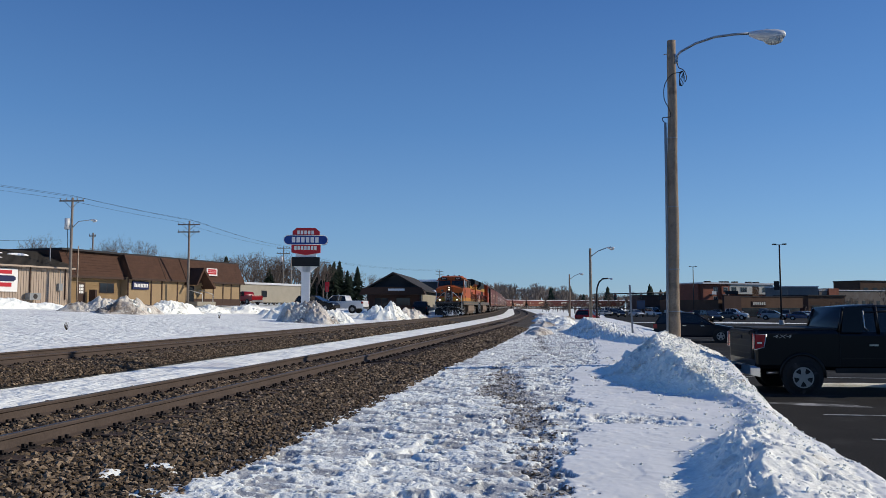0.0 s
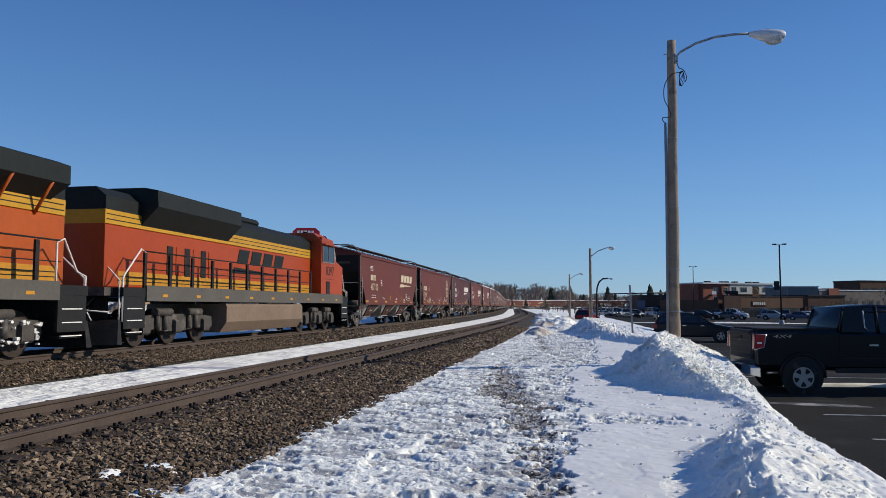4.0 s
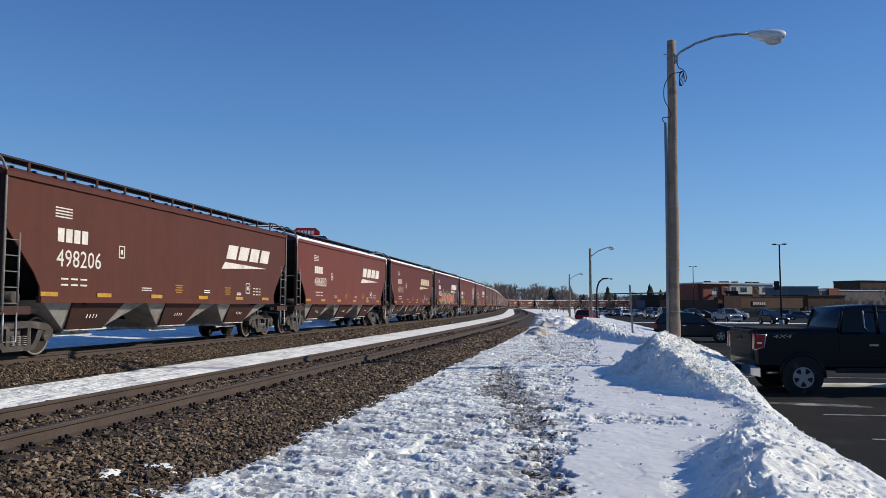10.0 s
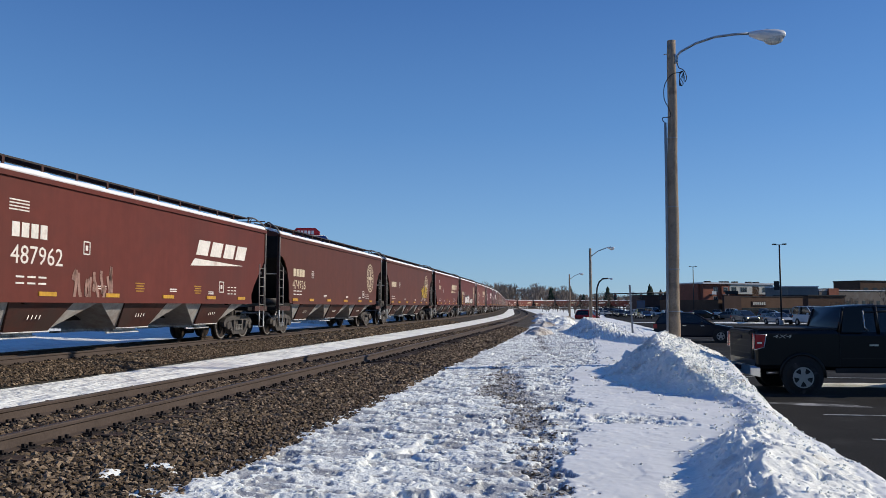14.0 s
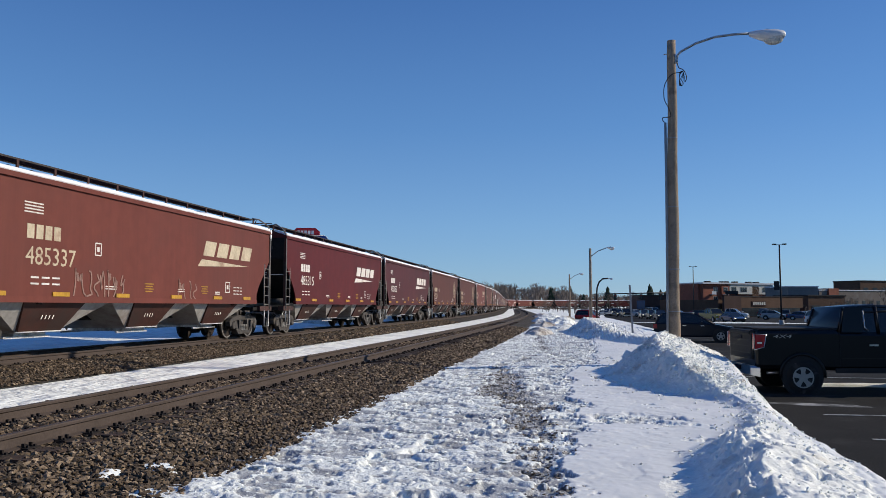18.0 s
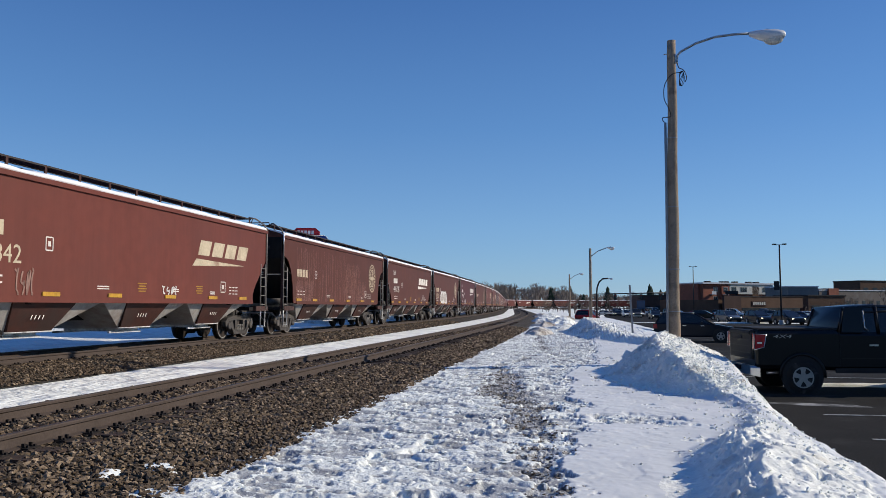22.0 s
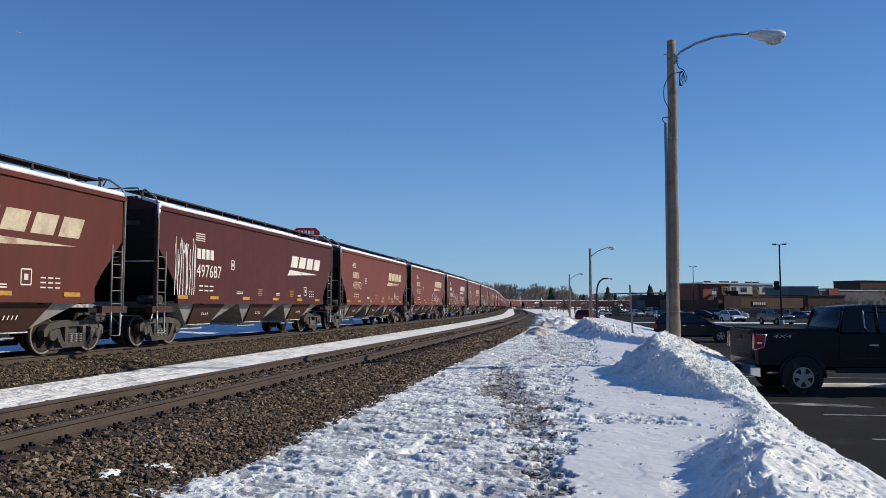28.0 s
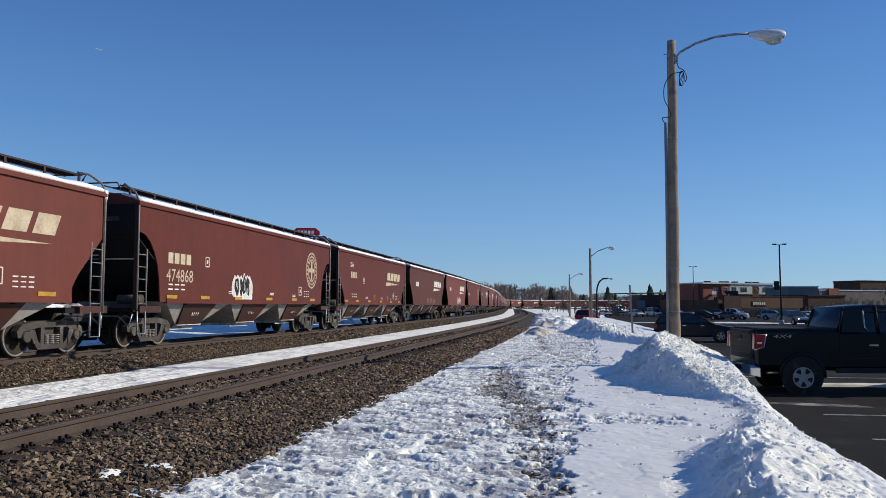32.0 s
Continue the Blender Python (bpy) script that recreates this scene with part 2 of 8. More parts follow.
def grid_mesh(name, X, Y, Z, mat, smooth=True):
    rows, cols = X.shape
    me = bpy.data.meshes.new(name)
    v = np.stack([X, Y, Z], -1).reshape(-1, 3)
    i = np.arange(rows * cols).reshape(rows, cols)
    f = np.stack([i[:-1, :-1], i[:-1, 1:], i[1:, 1:], i[1:, :-1]], -1).reshape(-1, 4)
    me.vertices.add(len(v)), me.vertices.foreach_set("co", v.ravel())
    me.loops.add(f.size), me.loops.foreach_set("vertex_index", f.ravel())
    me.polygons.add(len(f)), me.polygons.foreach_set("loop_start", np.arange(0, f.size, 4))
    me.polygons.foreach_set("use_smooth", np.full(len(f), smooth))
    me.update()
    me.validate()
    me.materials.append(mat)
    return me


def lattice(ix, iy, seed):
    h = (ix.astype(np.int64) * 374761393 + iy.astype(np.int64) * 668265263 + seed * 974634541) & 0xFFFFFFFF
    h = ((h ^ (h >> 13)) * 1274126177) & 0xFFFFFFFF
    return ((h ^ (h >> 16)) & 0xFFFF) / 65535.0


def rough(x, y, size, seed=0, octaves=4, gain=0.5):
    """Fractal value noise over the plane, about -1 to 1."""
    total, amp, norm = 0.0, 1.0, 0.0
    for k in range(octaves):
        px, py = x / size * 2 ** k, y / size * 2 ** k
        ix, iy = np.floor(px), np.floor(py)
        fx, fy = px - ix, py - iy
        fx, fy = fx * fx * (3 - 2 * fx), fy * fy * (3 - 2 * fy)
        s = seed + 17 * k
        a, b = lattice(ix, iy, s), lattice(ix + 1, iy, s)
        c, d = lattice(ix, iy + 1, s), lattice(ix + 1, iy + 1, s)
        total = total + amp * ((a + (b - a) * fx) * (1 - fy) + (c + (d - c) * fx) * fy - 0.5) * 2
        norm += amp
        amp *= gain
    return total / norm


def ease(a, b, x):
    t = np.clip((x - a) / (b - a), 0, 1)
    return t * t * (3 - 2 * t)


# ---- the line of the railway ----
BEND = -0.000284           # the tracks swing gently to the left, then hard to the right in the distance
STRAIGHT_FROM, TURN_FROM, TURN_RADIUS, TURN_ANGLE = 180.0, 372.0, 75.0, radians(82)
NEAR_U, FAR_U = -6.69, -13.735      # centre lines of the two tracks
NEAR_TOP, FAR_TOP = 0.434, 0.59     # rail heads


def shift(y):
    """Sideways place of the line at y, before the far turn."""
    y = np.asarray(y, float)
    k = np.clip(y, 0, STRAIGHT_FROM)
    return BEND * k * k + 2 * BEND * STRAIGHT_FROM * np.maximum(y - STRAIGHT_FROM, 0)


def track_pose(u, s):
    """Place (x, y) and heading (from +y towards -x) of a point s metres up the track whose centre lies at u."""
    if s <= TURN_FROM:
        k = min(max(s, 0), STRAIGHT_FROM)
        return u + float(shift(s)), s, math.atan(-2 * BEND * k)
    heading = math.atan(-2 * BEND * STRAIGHT_FROM)
    x, y = u + float(shift(TURN_FROM)), TURN_FROM
    cx, cy = x + math.cos(heading) * TURN_RADIUS, y + math.sin(heading) * TURN_RADIUS
    along = (s - TURN_FROM) / TURN_RADIUS
    bend = min(along, TURN_ANGLE)
    h = heading - bend
    x, y = cx - math.cos(h) * TURN_RADIUS, cy - math.sin(h) * TURN_RADIUS
    rest = (along - bend) * TURN_RADIUS
    return x - math.sin(h) * rest, y + math.cos(h) * rest, h

# ---- ground ----
def lot_edge(y):
    return np.interp(y, [-40, 0, 8.5, 12.2, 16.5, 21, 29, 60, 130], [2.95, 2.95, 3.05, 3.2, 3.55, 4.08, 4.6, 5.6, 6.2])


CREST_Y = [2, 5.5, 7.0, 8.0, 9.0, 10.0, 11.0, 12.2, 13.6, 14.6, 16, 18, 20.5, 23, 25, 28, 34, 42, 48, 54, 62, 80, 120]
CREST_H = [0.42, 0.46, 0.46, 0.44, 0.36, 0.25, 0.17, 0.10, 0.08, 0.14, 0.45, 0.70, 0.86, 1.0, 0.80, 0.36, 0.28, 0.45, 0.85, 0.95, 0.45, 0.25, 0.12]
CREST_U = [1.25, 1.25, 1.34, 1.47, 1.66, 1.86, 2.05, 2.25, 2.5, 2.45, 1.95, 1.52, 1.55, 2.10, 2.45, 2.90, 2.90, 1.00, 0.40, 0.10, 0.60, 2.20, 2.00]
TOE_U = [0.40, 0.50, 0.60, 0.66, 0.80, 1.10, 1.55, 1.95, 2.2, 2.05, 1.25, 0.50, 0.12, 0.45, 1.3, 2.2, 2.2, -0.2, -1.2, -1.6, -0.4, 1.6, 1.4]


def ground_z(x, y):
    """Height of the ground, the snow strip and its banks at a place."""
    x, y = np.asarray(x, float), np.asarray(y, float)
    u = x - shift(y)
    z = np.interp(u, [-400, -75, -51, -16.8, -16.2, -11.2, -8.8, -8.2, -4.4, -3.9, 2.5], [4.0, 2.6, 1.86, 0.46, 0.30, 0.22, 0.18, 0.05, 0.02, 0.05, 0.05])
    edge = lot_edge(y)
    drop = np.interp(y, [0, 60, 200, 400], [0.37, 0.40, 0.9, 0.9])
    z = z - ease(edge - 0.7, edge + 0.02, u) * (0.05 + drop)
    return z


def untrodden(x, y):
    """1 on the smooth plates of crust that no foot has broken."""
    u = x - shift(y)
    bound = np.interp(y, [5, 7.5, 9.3, 11.0, 13.6, 16, 21, 24, 30, 60, 100], [-0.1, -0.30, -0.30, -0.1, -0.1, -0.45, -0.55, 0.1, 0.4, 0.2, 0.0])
    whole = ease(-0.10, 0.08, u - bound + 0.55 * rough(x, y, 0.8, 21, 5, 0.7))
    broken = ease(-0.25, -0.10, rough(x * 0.8, y, 0.30, 27, 4, 0.6)) * ease(11.5, 11.9, y + 0.3 * rough(x, y, 0.5, 29)) * ease(12.9, 12.4, y + 0.3 * rough(x, y, 0.5, 31)) * ease(-0.2, 0.2, u) * ease(1.5, 1.1, u) + ease(0.44, 0.48, rough(x, y, 0.45, 28, 4, 0.6))
    return whole * (1 - np.clip(broken, 0, 1))


def gritty(x, y):
    """1 where feet have worn the snow down to dark, gritty ice."""
    u = x - shift(y)
    line = np.interp(y, [6, 8, 10, 13.5, 16, 19, 22, 30, 45], [-0.35, -0.5, -0.60, -1.15, -1.75, -2.0, -2.5, -1.6, -2.6])
    wide = np.interp(y, [6, 8, 10, 13, 17, 20, 23, 45], [0.10, 0.26, 0.24, 0.42, 0.52, 0.36, 0.15, 0.2])
    return ease(-0.30, 0.30, wide - 0.08 - np.abs(u - line) + 0.75 * rough(x, y, 0.55, 23, 5, 0.75))


def flaky(x, y):
    """1 on the raised plates of white crust between the footprints."""
    return ease(-0.03, 0.04, rough(x * 0.7 + 0.3 * y, y, 0.15, 3, 4, 0.6) + 0.3 * rough(x, y, 1.1, 33, 2) - 0.02)


def strip_z(x, y):
    """The snow between the track and the asphalt, with ridges, footprints and clods."""
    u = x - shift(y)
    z = ground_z(x, y)
    top, mid = np.interp(y, CREST_Y, CREST_H), np.interp(y, CREST_Y, CREST_U)
    off = u - mid + 0.22 * rough(x, y, 1.3, 5)
    width = np.where(off < 0, np.maximum(mid - np.interp(y, CREST_Y, TOE_U), 0.15), np.maximum(lot_edge(y) - mid + 0.25, 0.6))
    rise = np.maximum(1 - np.abs(off) / width, 0)
    ridge = top * (np.sqrt(np.where(off < 0, rise ** 1.55, rise) ** 2 + 0.006) - 0.077)
    z = z + ridge * (1 + 0.20 * rough(x, y, 0.8, 9))
    snow = ease(-4.3, -3.6, u)
    trodden = 1 - 0.85 * untrodden(x, y)
    z = z + snow * (0.045 * rough(x, y, 2.2, 2) + trodden * (0.019 * flaky(x, y) + 0.018 * ease(0.08, 0.13, rough(x * 0.7 + 0.3 * y, y, 0.10, 4, 2)) + 0.014 * rough(x, y, 0.6, 6, 2) - 0.045 * ease(0.26, 0.34, rough(x * 0.75, y, 0.26, 8, 3))))
    z = z + ease(0.04, 0.30, ridge) * np.where(off < -0.1, 1.1, np.where(y > 14, 0.62, 0.38)) * (0.13 * rough(x, y, 0.42, 11, 5, 0.68) + 0.09 * np.abs(rough(x, y, 0.17, 12, 3)) + 0.045 * ease(0.0, 0.10, rough(x, y, 0.10, 14, 2)))
    z = z - 0.30 * ease(-0.30, 0.25, u - lot_edge(y) + 0.22 * rough(x, y, 0.45, 95, 4, 0.6))
    z = z + 0.045 * ease(0.35, 0.75, untrodden(x, y)) - 0.03 * ease(0.3, 0.7, gritty(x, y))
    return z


def spread(first, last, ratio, least):
    out, v = [first], first
    while v < last:
        v += max(least, abs(v) * ratio)
        out.append(v)
    return np.array(out)


# far and wide: one sheet of snow-covered land out to the horizon
gy = np.concatenate([-spread(8, 2500, 0.5, 10)[::-1], np.linspace(-6, 4, 3), spread(5, 130, 0.03, 0.6), spread(136, 3500, 0.12, 6)])
gu = np.concatenate([-spread(16.8, 3000, 0.08, 0.8)[::-1], np.array([-16.2, -14, -11.2, -8.8, -8.2, -6, -4.4, -3.9]), np.linspace(-3, 5, 9), spread(6, 3000, 0.25, 2)])
GU, GY = np.meshgrid(gu, gy)
GX = GU + shift(np.clip(GY, -50, 600))
GZ = ground_z(GX, GY) - 0.06 * ease(-4.2, -3.4, GU) * ease(130, 90, GY) - 0.05
field = ease(-17.2, -18.5, GU)
GZ = GZ + field * (0.05 * rough(GX, GY, 3.0, 40) + 0.035 * rough(GX, GY, 0.9, 41))
ground = tagged(new("ground", grid_mesh("ground", GX, GY, GZ, FIELD_SNOW)), "snow-covered open ground beside the railway", "ground", kind="structure")

# the trodden snow strip beside the track, close to
sy = np.concatenate([np.arange(-8, 4.4, 0.1), spread(4.5, 34, 0.0036, 0.02), spread(34.2, 135, 0.010, 0.2)])
su = np.concatenate([np.linspace(-4.45, -3.72, 14), np.arange(-3.7, 3.4, 0.018), np.linspace(3.43, 6.3, 40)])
SU, SY = np.meshgrid(su, sy)
limit = lot_edge(SY) - 0.02
SU = np.where(SU > 2.3, 2.3 + (SU - 2.3) * (limit - 2.3 + 0.35) / 4.0, SU)
SX = SU + shift(SY)
strip = tagged(new("snow_strip", grid_mesh("snow_strip", SX, SY, strip_z(SX, SY), STRIP_SNOW)), "trodden crusty snow with ridges ploughed off the asphalt", "snow", kind="structure")
strip.data.attributes.new("white_crust", "FLOAT", "POINT").data.foreach_set("value", flaky(SX, SY).ravel().astype(np.float32))
strip.data.materials.append(CRUST)
strip.data.materials.append(GRIT_ICE)
strip.data.materials.append(PILE_SNOW)
_cx, _cy = (SX[:-1, :-1] + SX[1:, 1:]) / 2, (SY[:-1, :-1] + SY[1:, 1:]) / 2
_kind = np.where(untrodden(_cx, _cy) > 0.5, 1, 0)
_top = np.interp(_cy, CREST_Y, CREST_H) * ease(1.0, 0.25, np.abs(_cx - shift(_cy) - np.interp(_cy, CREST_Y, CREST_U)) / (0.4 + 1.6 * np.interp(_cy, CREST_Y, CREST_H)))
_kind = np.where(_top + 0.1 * rough(_cx, _cy, 0.6, 90, 4) > 0.14, 3, _kind)
_kind = np.where((gritty(_cx, _cy) > 0.48) & (_cy > 5.5), 2, _kind)
strip.data.polygons.foreach_set("material_index", _kind.ravel().astype(np.int32))

# asphalt
ay = np.concatenate([np.linspace(-60, 0, 7), spread(2, 420, 0.03, 1.0)])
at_ = np.concatenate([np.linspace(0, 10, 21), spread(12, 260, 0.15, 3)])
AT, AY = np.meshgrid(at_, ay)
AX = lot_edge(AY) - 0.45 + AT + shift(np.clip(AY, 0, 130)) + np.maximum(AY - 130, 0) * 0.02
AZ = np.interp(AY, [0, 60, 200, 400], [-0.33, -0.36, -0.86, -0.86])
road = tagged(new("parking_lot", grid_mesh("parking_lot", AX, AY, AZ, ASPHALT)), "dark worn asphalt parking lot with dried salt stains", "pavement", kind="structure")


# ---- tracks ----
def bed(name, u, top, left, right):
    """A bank of crushed stone under one track."""
    ys = np.concatenate([np.linspace(-60, 0, 7), spread(2, 90, 0.012, 0.18), spread(91, 400, 0.04, 3)])
    us = np.concatenate([np.linspace(left[0], left[1], 12), np.linspace(left[1] + 0.1, right[0] - 0.1, 30), np.linspace(right[0], right[1], 16)])
    U, Y = np.meshgrid(us, ys)
    X = U + shift(Y)
    Z = np.interp(U, [left[0], left[1], right[0], right[1]], [left[2], top - 0.20, top - 0.20, right[2]])
    Z = Z + 0.035 * rough(X, Y, 0.25, 50) + 0.03 * rough(X, Y, 1.5, 52)
    return tagged(new(name, grid_mesh(name, X, Y, Z, BALLAST)), "bank of brown crushed stone ballast under the track", "ballast", kind="structure")


near_bed = bed("ballast_bed_near", NEAR_U, NEAR_TOP, (-9.1, -8.0, 0.05), (-5.35, -3.75, 0.0))
far_bed = bed("ballast_bed_far", FAR_U, FAR_TOP, (-16.9, -15.1, 0.28), (-12.3, -11.05, 0.18))

# snow drifted up against the far rail
vy = np.concatenate([np.linspace(-60, 6, 12), spread(7, 120, 0.012, 0.15), spread(121, 400, 0.04, 3)])
vu = np.concatenate([np.linspace(-18.2, -16.2, 10), np.linspace(-16.0, -14.78, 26)])
VU, VY = np.meshgrid(vu, vy)
VU = np.where(VU > -15.4, VU + 0.10 * rough(VU, VY, 0.8, 61, 4) * ease(-15.4, -14.8, VU), VU)
VX = VU + shift(VY)
VZ = np.interp(VU, [-18.2, -17.2, -16.4, -15.2, -14.9, -14.7], [0.36, 0.47, 0.47, 0.45, 0.43, 0.36]) + 0.03 * rough(VX, VY, 0.7, 62)
verge = tagged(new("snow_verge", grid_mesh("snow_verge", VX, VY, VZ, FIELD_SNOW)), "snow drifted against the far rail of the track", "snow", kind="structure")

RAIL_OUTLINE = [(-0.070, -0.175), (0.070, -0.175), (0.070, -0.163), (0.012, -0.145), (0.009, -0.055), (0.034, -0.040), (0.036, -0.012), (0.028, 0.0),
                (-0.028, 0.0), (-0.036, -0.012), (-0.034, -0.040), (-0.009, -0.055), (-0.012, -0.145), (-0.070, -0.163)]


def track(name, u, top, label):
    line = thing(name, label, "railway track", kind="structure")
    stops = list(np.arange(-80, 180, 4.0)) + list(np.arange(180, 372, 12)) + list(np.arange(372, 620, 6))
    for side in (-0.755, 0.755):
        rings, heads = [], []
        for s in stops:
            x, y, h = track_pose(u, float(s))
            c, n = math.cos(h), math.sin(h)
            rings.append([(x + (side + a) * c, y + (side + a) * n, top + b) for a, b in RAIL_OUTLINE])
            heads.append([(x + (side + a) * c, y + (side + a) * n, top + b) for a, b in ((-0.026, 0.001), (0.026, 0.001), (0.026, 0.003), (-0.026, 0.003))])
        rail = part("rail", Shape().loft(rings, smooth=False), RAIL_STEEL, line)
        part("rail_head", Shape().loft(heads, smooth=False), RAIL_HEAD, rail, "rail head worn dull by wheels")
    return line


near_track = track("track_near", NEAR_U, NEAR_TOP, "rusty steel rails on wooden ties, unused today")
far_track = track("track_far", FAR_U, FAR_TOP, "rusty steel rails on wooden ties under the train")

# ---- the grain train ----
SPEED = 22.234
GAP_FIRST, PITCH = 129.4, 17.665


def letters(text, size, mat, name="number", shear=0.0, thick=0.0):
    """Flat lettering, standing in the y-z plane and facing +x, centred."""
    cu = bpy.data.curves.new(name, "FONT")
    cu.body, cu.size, cu.align_x, cu.align_y, cu.shear, cu.extrude, cu.resolution_u = text, size, "CENTER", "CENTER", shear, 0.002 + thick, 2
    ob = bpy.data.objects.new(name, cu)
    me = bpy.data.meshes.new_from_object(ob)
    bpy.data.objects.remove(ob)
    me.transform(Matrix(((0, 0, 1, 0), (1, 0, 0, 0), (0, 1, 0, 0), (0, 0, 0, 1))))
    me.materials.clear()
    me.materials.append(mat)
    return me


def side_outline(style, HALF):
    """Half of a side sheet's outline, from the sill to the roof."""
    if style == "round":
        arc = [(7.15 + 1.1 * (1 - math.cos(a)), 1.45 + 1.75 * math.sin(a)) for a in [radians(d) for d in range(0, 91, 15)]]
        return [(7.10, 1.28)] + arc + [(HALF, 3.35), (HALF, 4.02)]
    return [(6.80, 1.28), (6.80, 1.60), (7.02, 1.92), (HALF - 0.1, 2.85), (HALF, 2.95), (HALF, 4.02)]


GATE_STEEL = material("frosted_gate_steel", (0.62, 0.62, 0.61), 0.55, 0.1, vary=0.3, scale=3, fine=18, bump=0.2, dirt=(0.16, 0.15, 0.14), dirt_at=0.55)
WORN_IRON = material("worn_grey_iron", (0.21, 0.195, 0.18), 0.6, 0.3, vary=0.3, scale=5, fine=25, bump=0.1)


def truck_parts(parent, y, simple, name="bogie"):
    """A two-axle bogie with cast side frames, springs and wheels."""
    bogie = part(name, Shape().box(-1.0, 1.0, y - 0.2, y + 0.2, 0.45, 0.78, 0.05), BOGIE_IRON, parent)
    for side in (-1, 1):
        x = side * 1.02
        cast = Shape()
        arch = [(-1.17, 0.60), (-1.0, 0.74), (-0.5, 0.82), (0.5, 0.82), (1.0, 0.74), (1.17, 0.60), (1.14, 0.44), (1.03, 0.44), (0.98, 0.58), (0.46, 0.66), (-0.46, 0.66), (-0.98, 0.58), (-1.03, 0.44), (-1.14, 0.44)]
        basket = [(-0.80, 0.60), (-0.66, 0.34), (-0.50, 0.15), (0.50, 0.15), (0.66, 0.34), (0.80, 0.60), (0.62, 0.62), (0.50, 0.36), (0.42, 0.27), (-0.42, 0.27), (-0.50, 0.36), (-0.62, 0.62)]
        for outline, a in ((arch, 0.09), (basket, 0.11)):
            cast.prism([(y + p, q) for p, q in outline], x - a, x + a, "x")
        for k in (-0.34, 0.34):
            cast.box(x - 0.10, x + 0.10, y + k - 0.06, y + k + 0.06, 0.26, 0.68)
        part("side_frame", cast, BOGIE_IRON, bogie)
        if simple or side < 0:
            continue
        springs = Shape()
        for k in (-0.19, 0.0, 0.19):
            for j in range(5):
                springs.disc((x + 0.06, y + k, 0.29 + j * 0.046), (0, 0, 1), 0.080, 0.026, 10)
        springs.box(x + 0.04, x + 0.08, y - 0.21, y + 0.21, 0.27, 0.30).box(x + 0.03, x + 0.07, y - 0.20, y + 0.20, 0.30, 0.49)
        part("spring_nest", springs, WORN_IRON, bogie, "dusty coil springs")
        for k in (-0.89, 0.89):
            part("bearing_cap", Shape().disc((x + 0.06, y + k, 0.46), (1, 0, 0), 0.125, 0.18, 14), BOGIE_IRON, bogie)
        part("brake_beam", Shape().tube([(x + 0.10, y - 0.62, 0.30), (x + 0.02, y - 0.58, 0.52), (x - 0.3, y - 0.5, 0.58)], 0.03), WORN_IRON, bogie)
    for k in (-0.89, 0.89):
        wheels = Shape()
        for side in (-1, 1):
            wheels.disc((side * 0.80, y + k, 0.46), (1, 0, 0), 0.457, 0.13, 28)
            wheels.disc((side * 0.715, y + k, 0.46), (1, 0, 0), 0.485, 0.03, 28)
            wheels.disc((side * 0.872, y + k, 0.46), (1, 0, 0), 0.19, 0.04, 16)
        wheels.rod((-0.8, y + k, 0.46), (0.8, y + k, 0.46), 0.09, sides=10)
        wheelset = part("wheelset", wheels, WHEEL_STEEL, bogie)
        if not simple:
            rim, n = Shape(), 28
            turn = [(math.cos(2 * math.pi * i / n), math.sin(2 * math.pi * i / n)) for i in range(n + 1)]
            rim.loft([[(q, y + k + r * c, 0.46 + r * s) for q, r in ((0.862, 0.452), (0.880, 0.448), (0.880, 0.405), (0.862, 0.400))] for c, s in turn], caps=False)
            part("wheel_rim", rim, WORN_IRON, wheelset, "wheel rim rubbed bright")
    return bogie


def ladder(x, y0, y1, z0, z1, rungs):
    s = Shape()
    for y in (y0, y1):
        s.rod((x, y, z0), (x, y, z1), 0.025, sides=6)
    for i in range(rungs):
        z = z0 + (z1 - z0) * (i + 0.5) / rungs
        s.rod((x, y0, z), (x, y1, z), 0.014, sides=5)
    return s


POST_MESH = Shape().box(-0.015, 0.015, -0.04, 0.04, 0, 0.32).mesh("walkway_post", HOPPER_DARK)


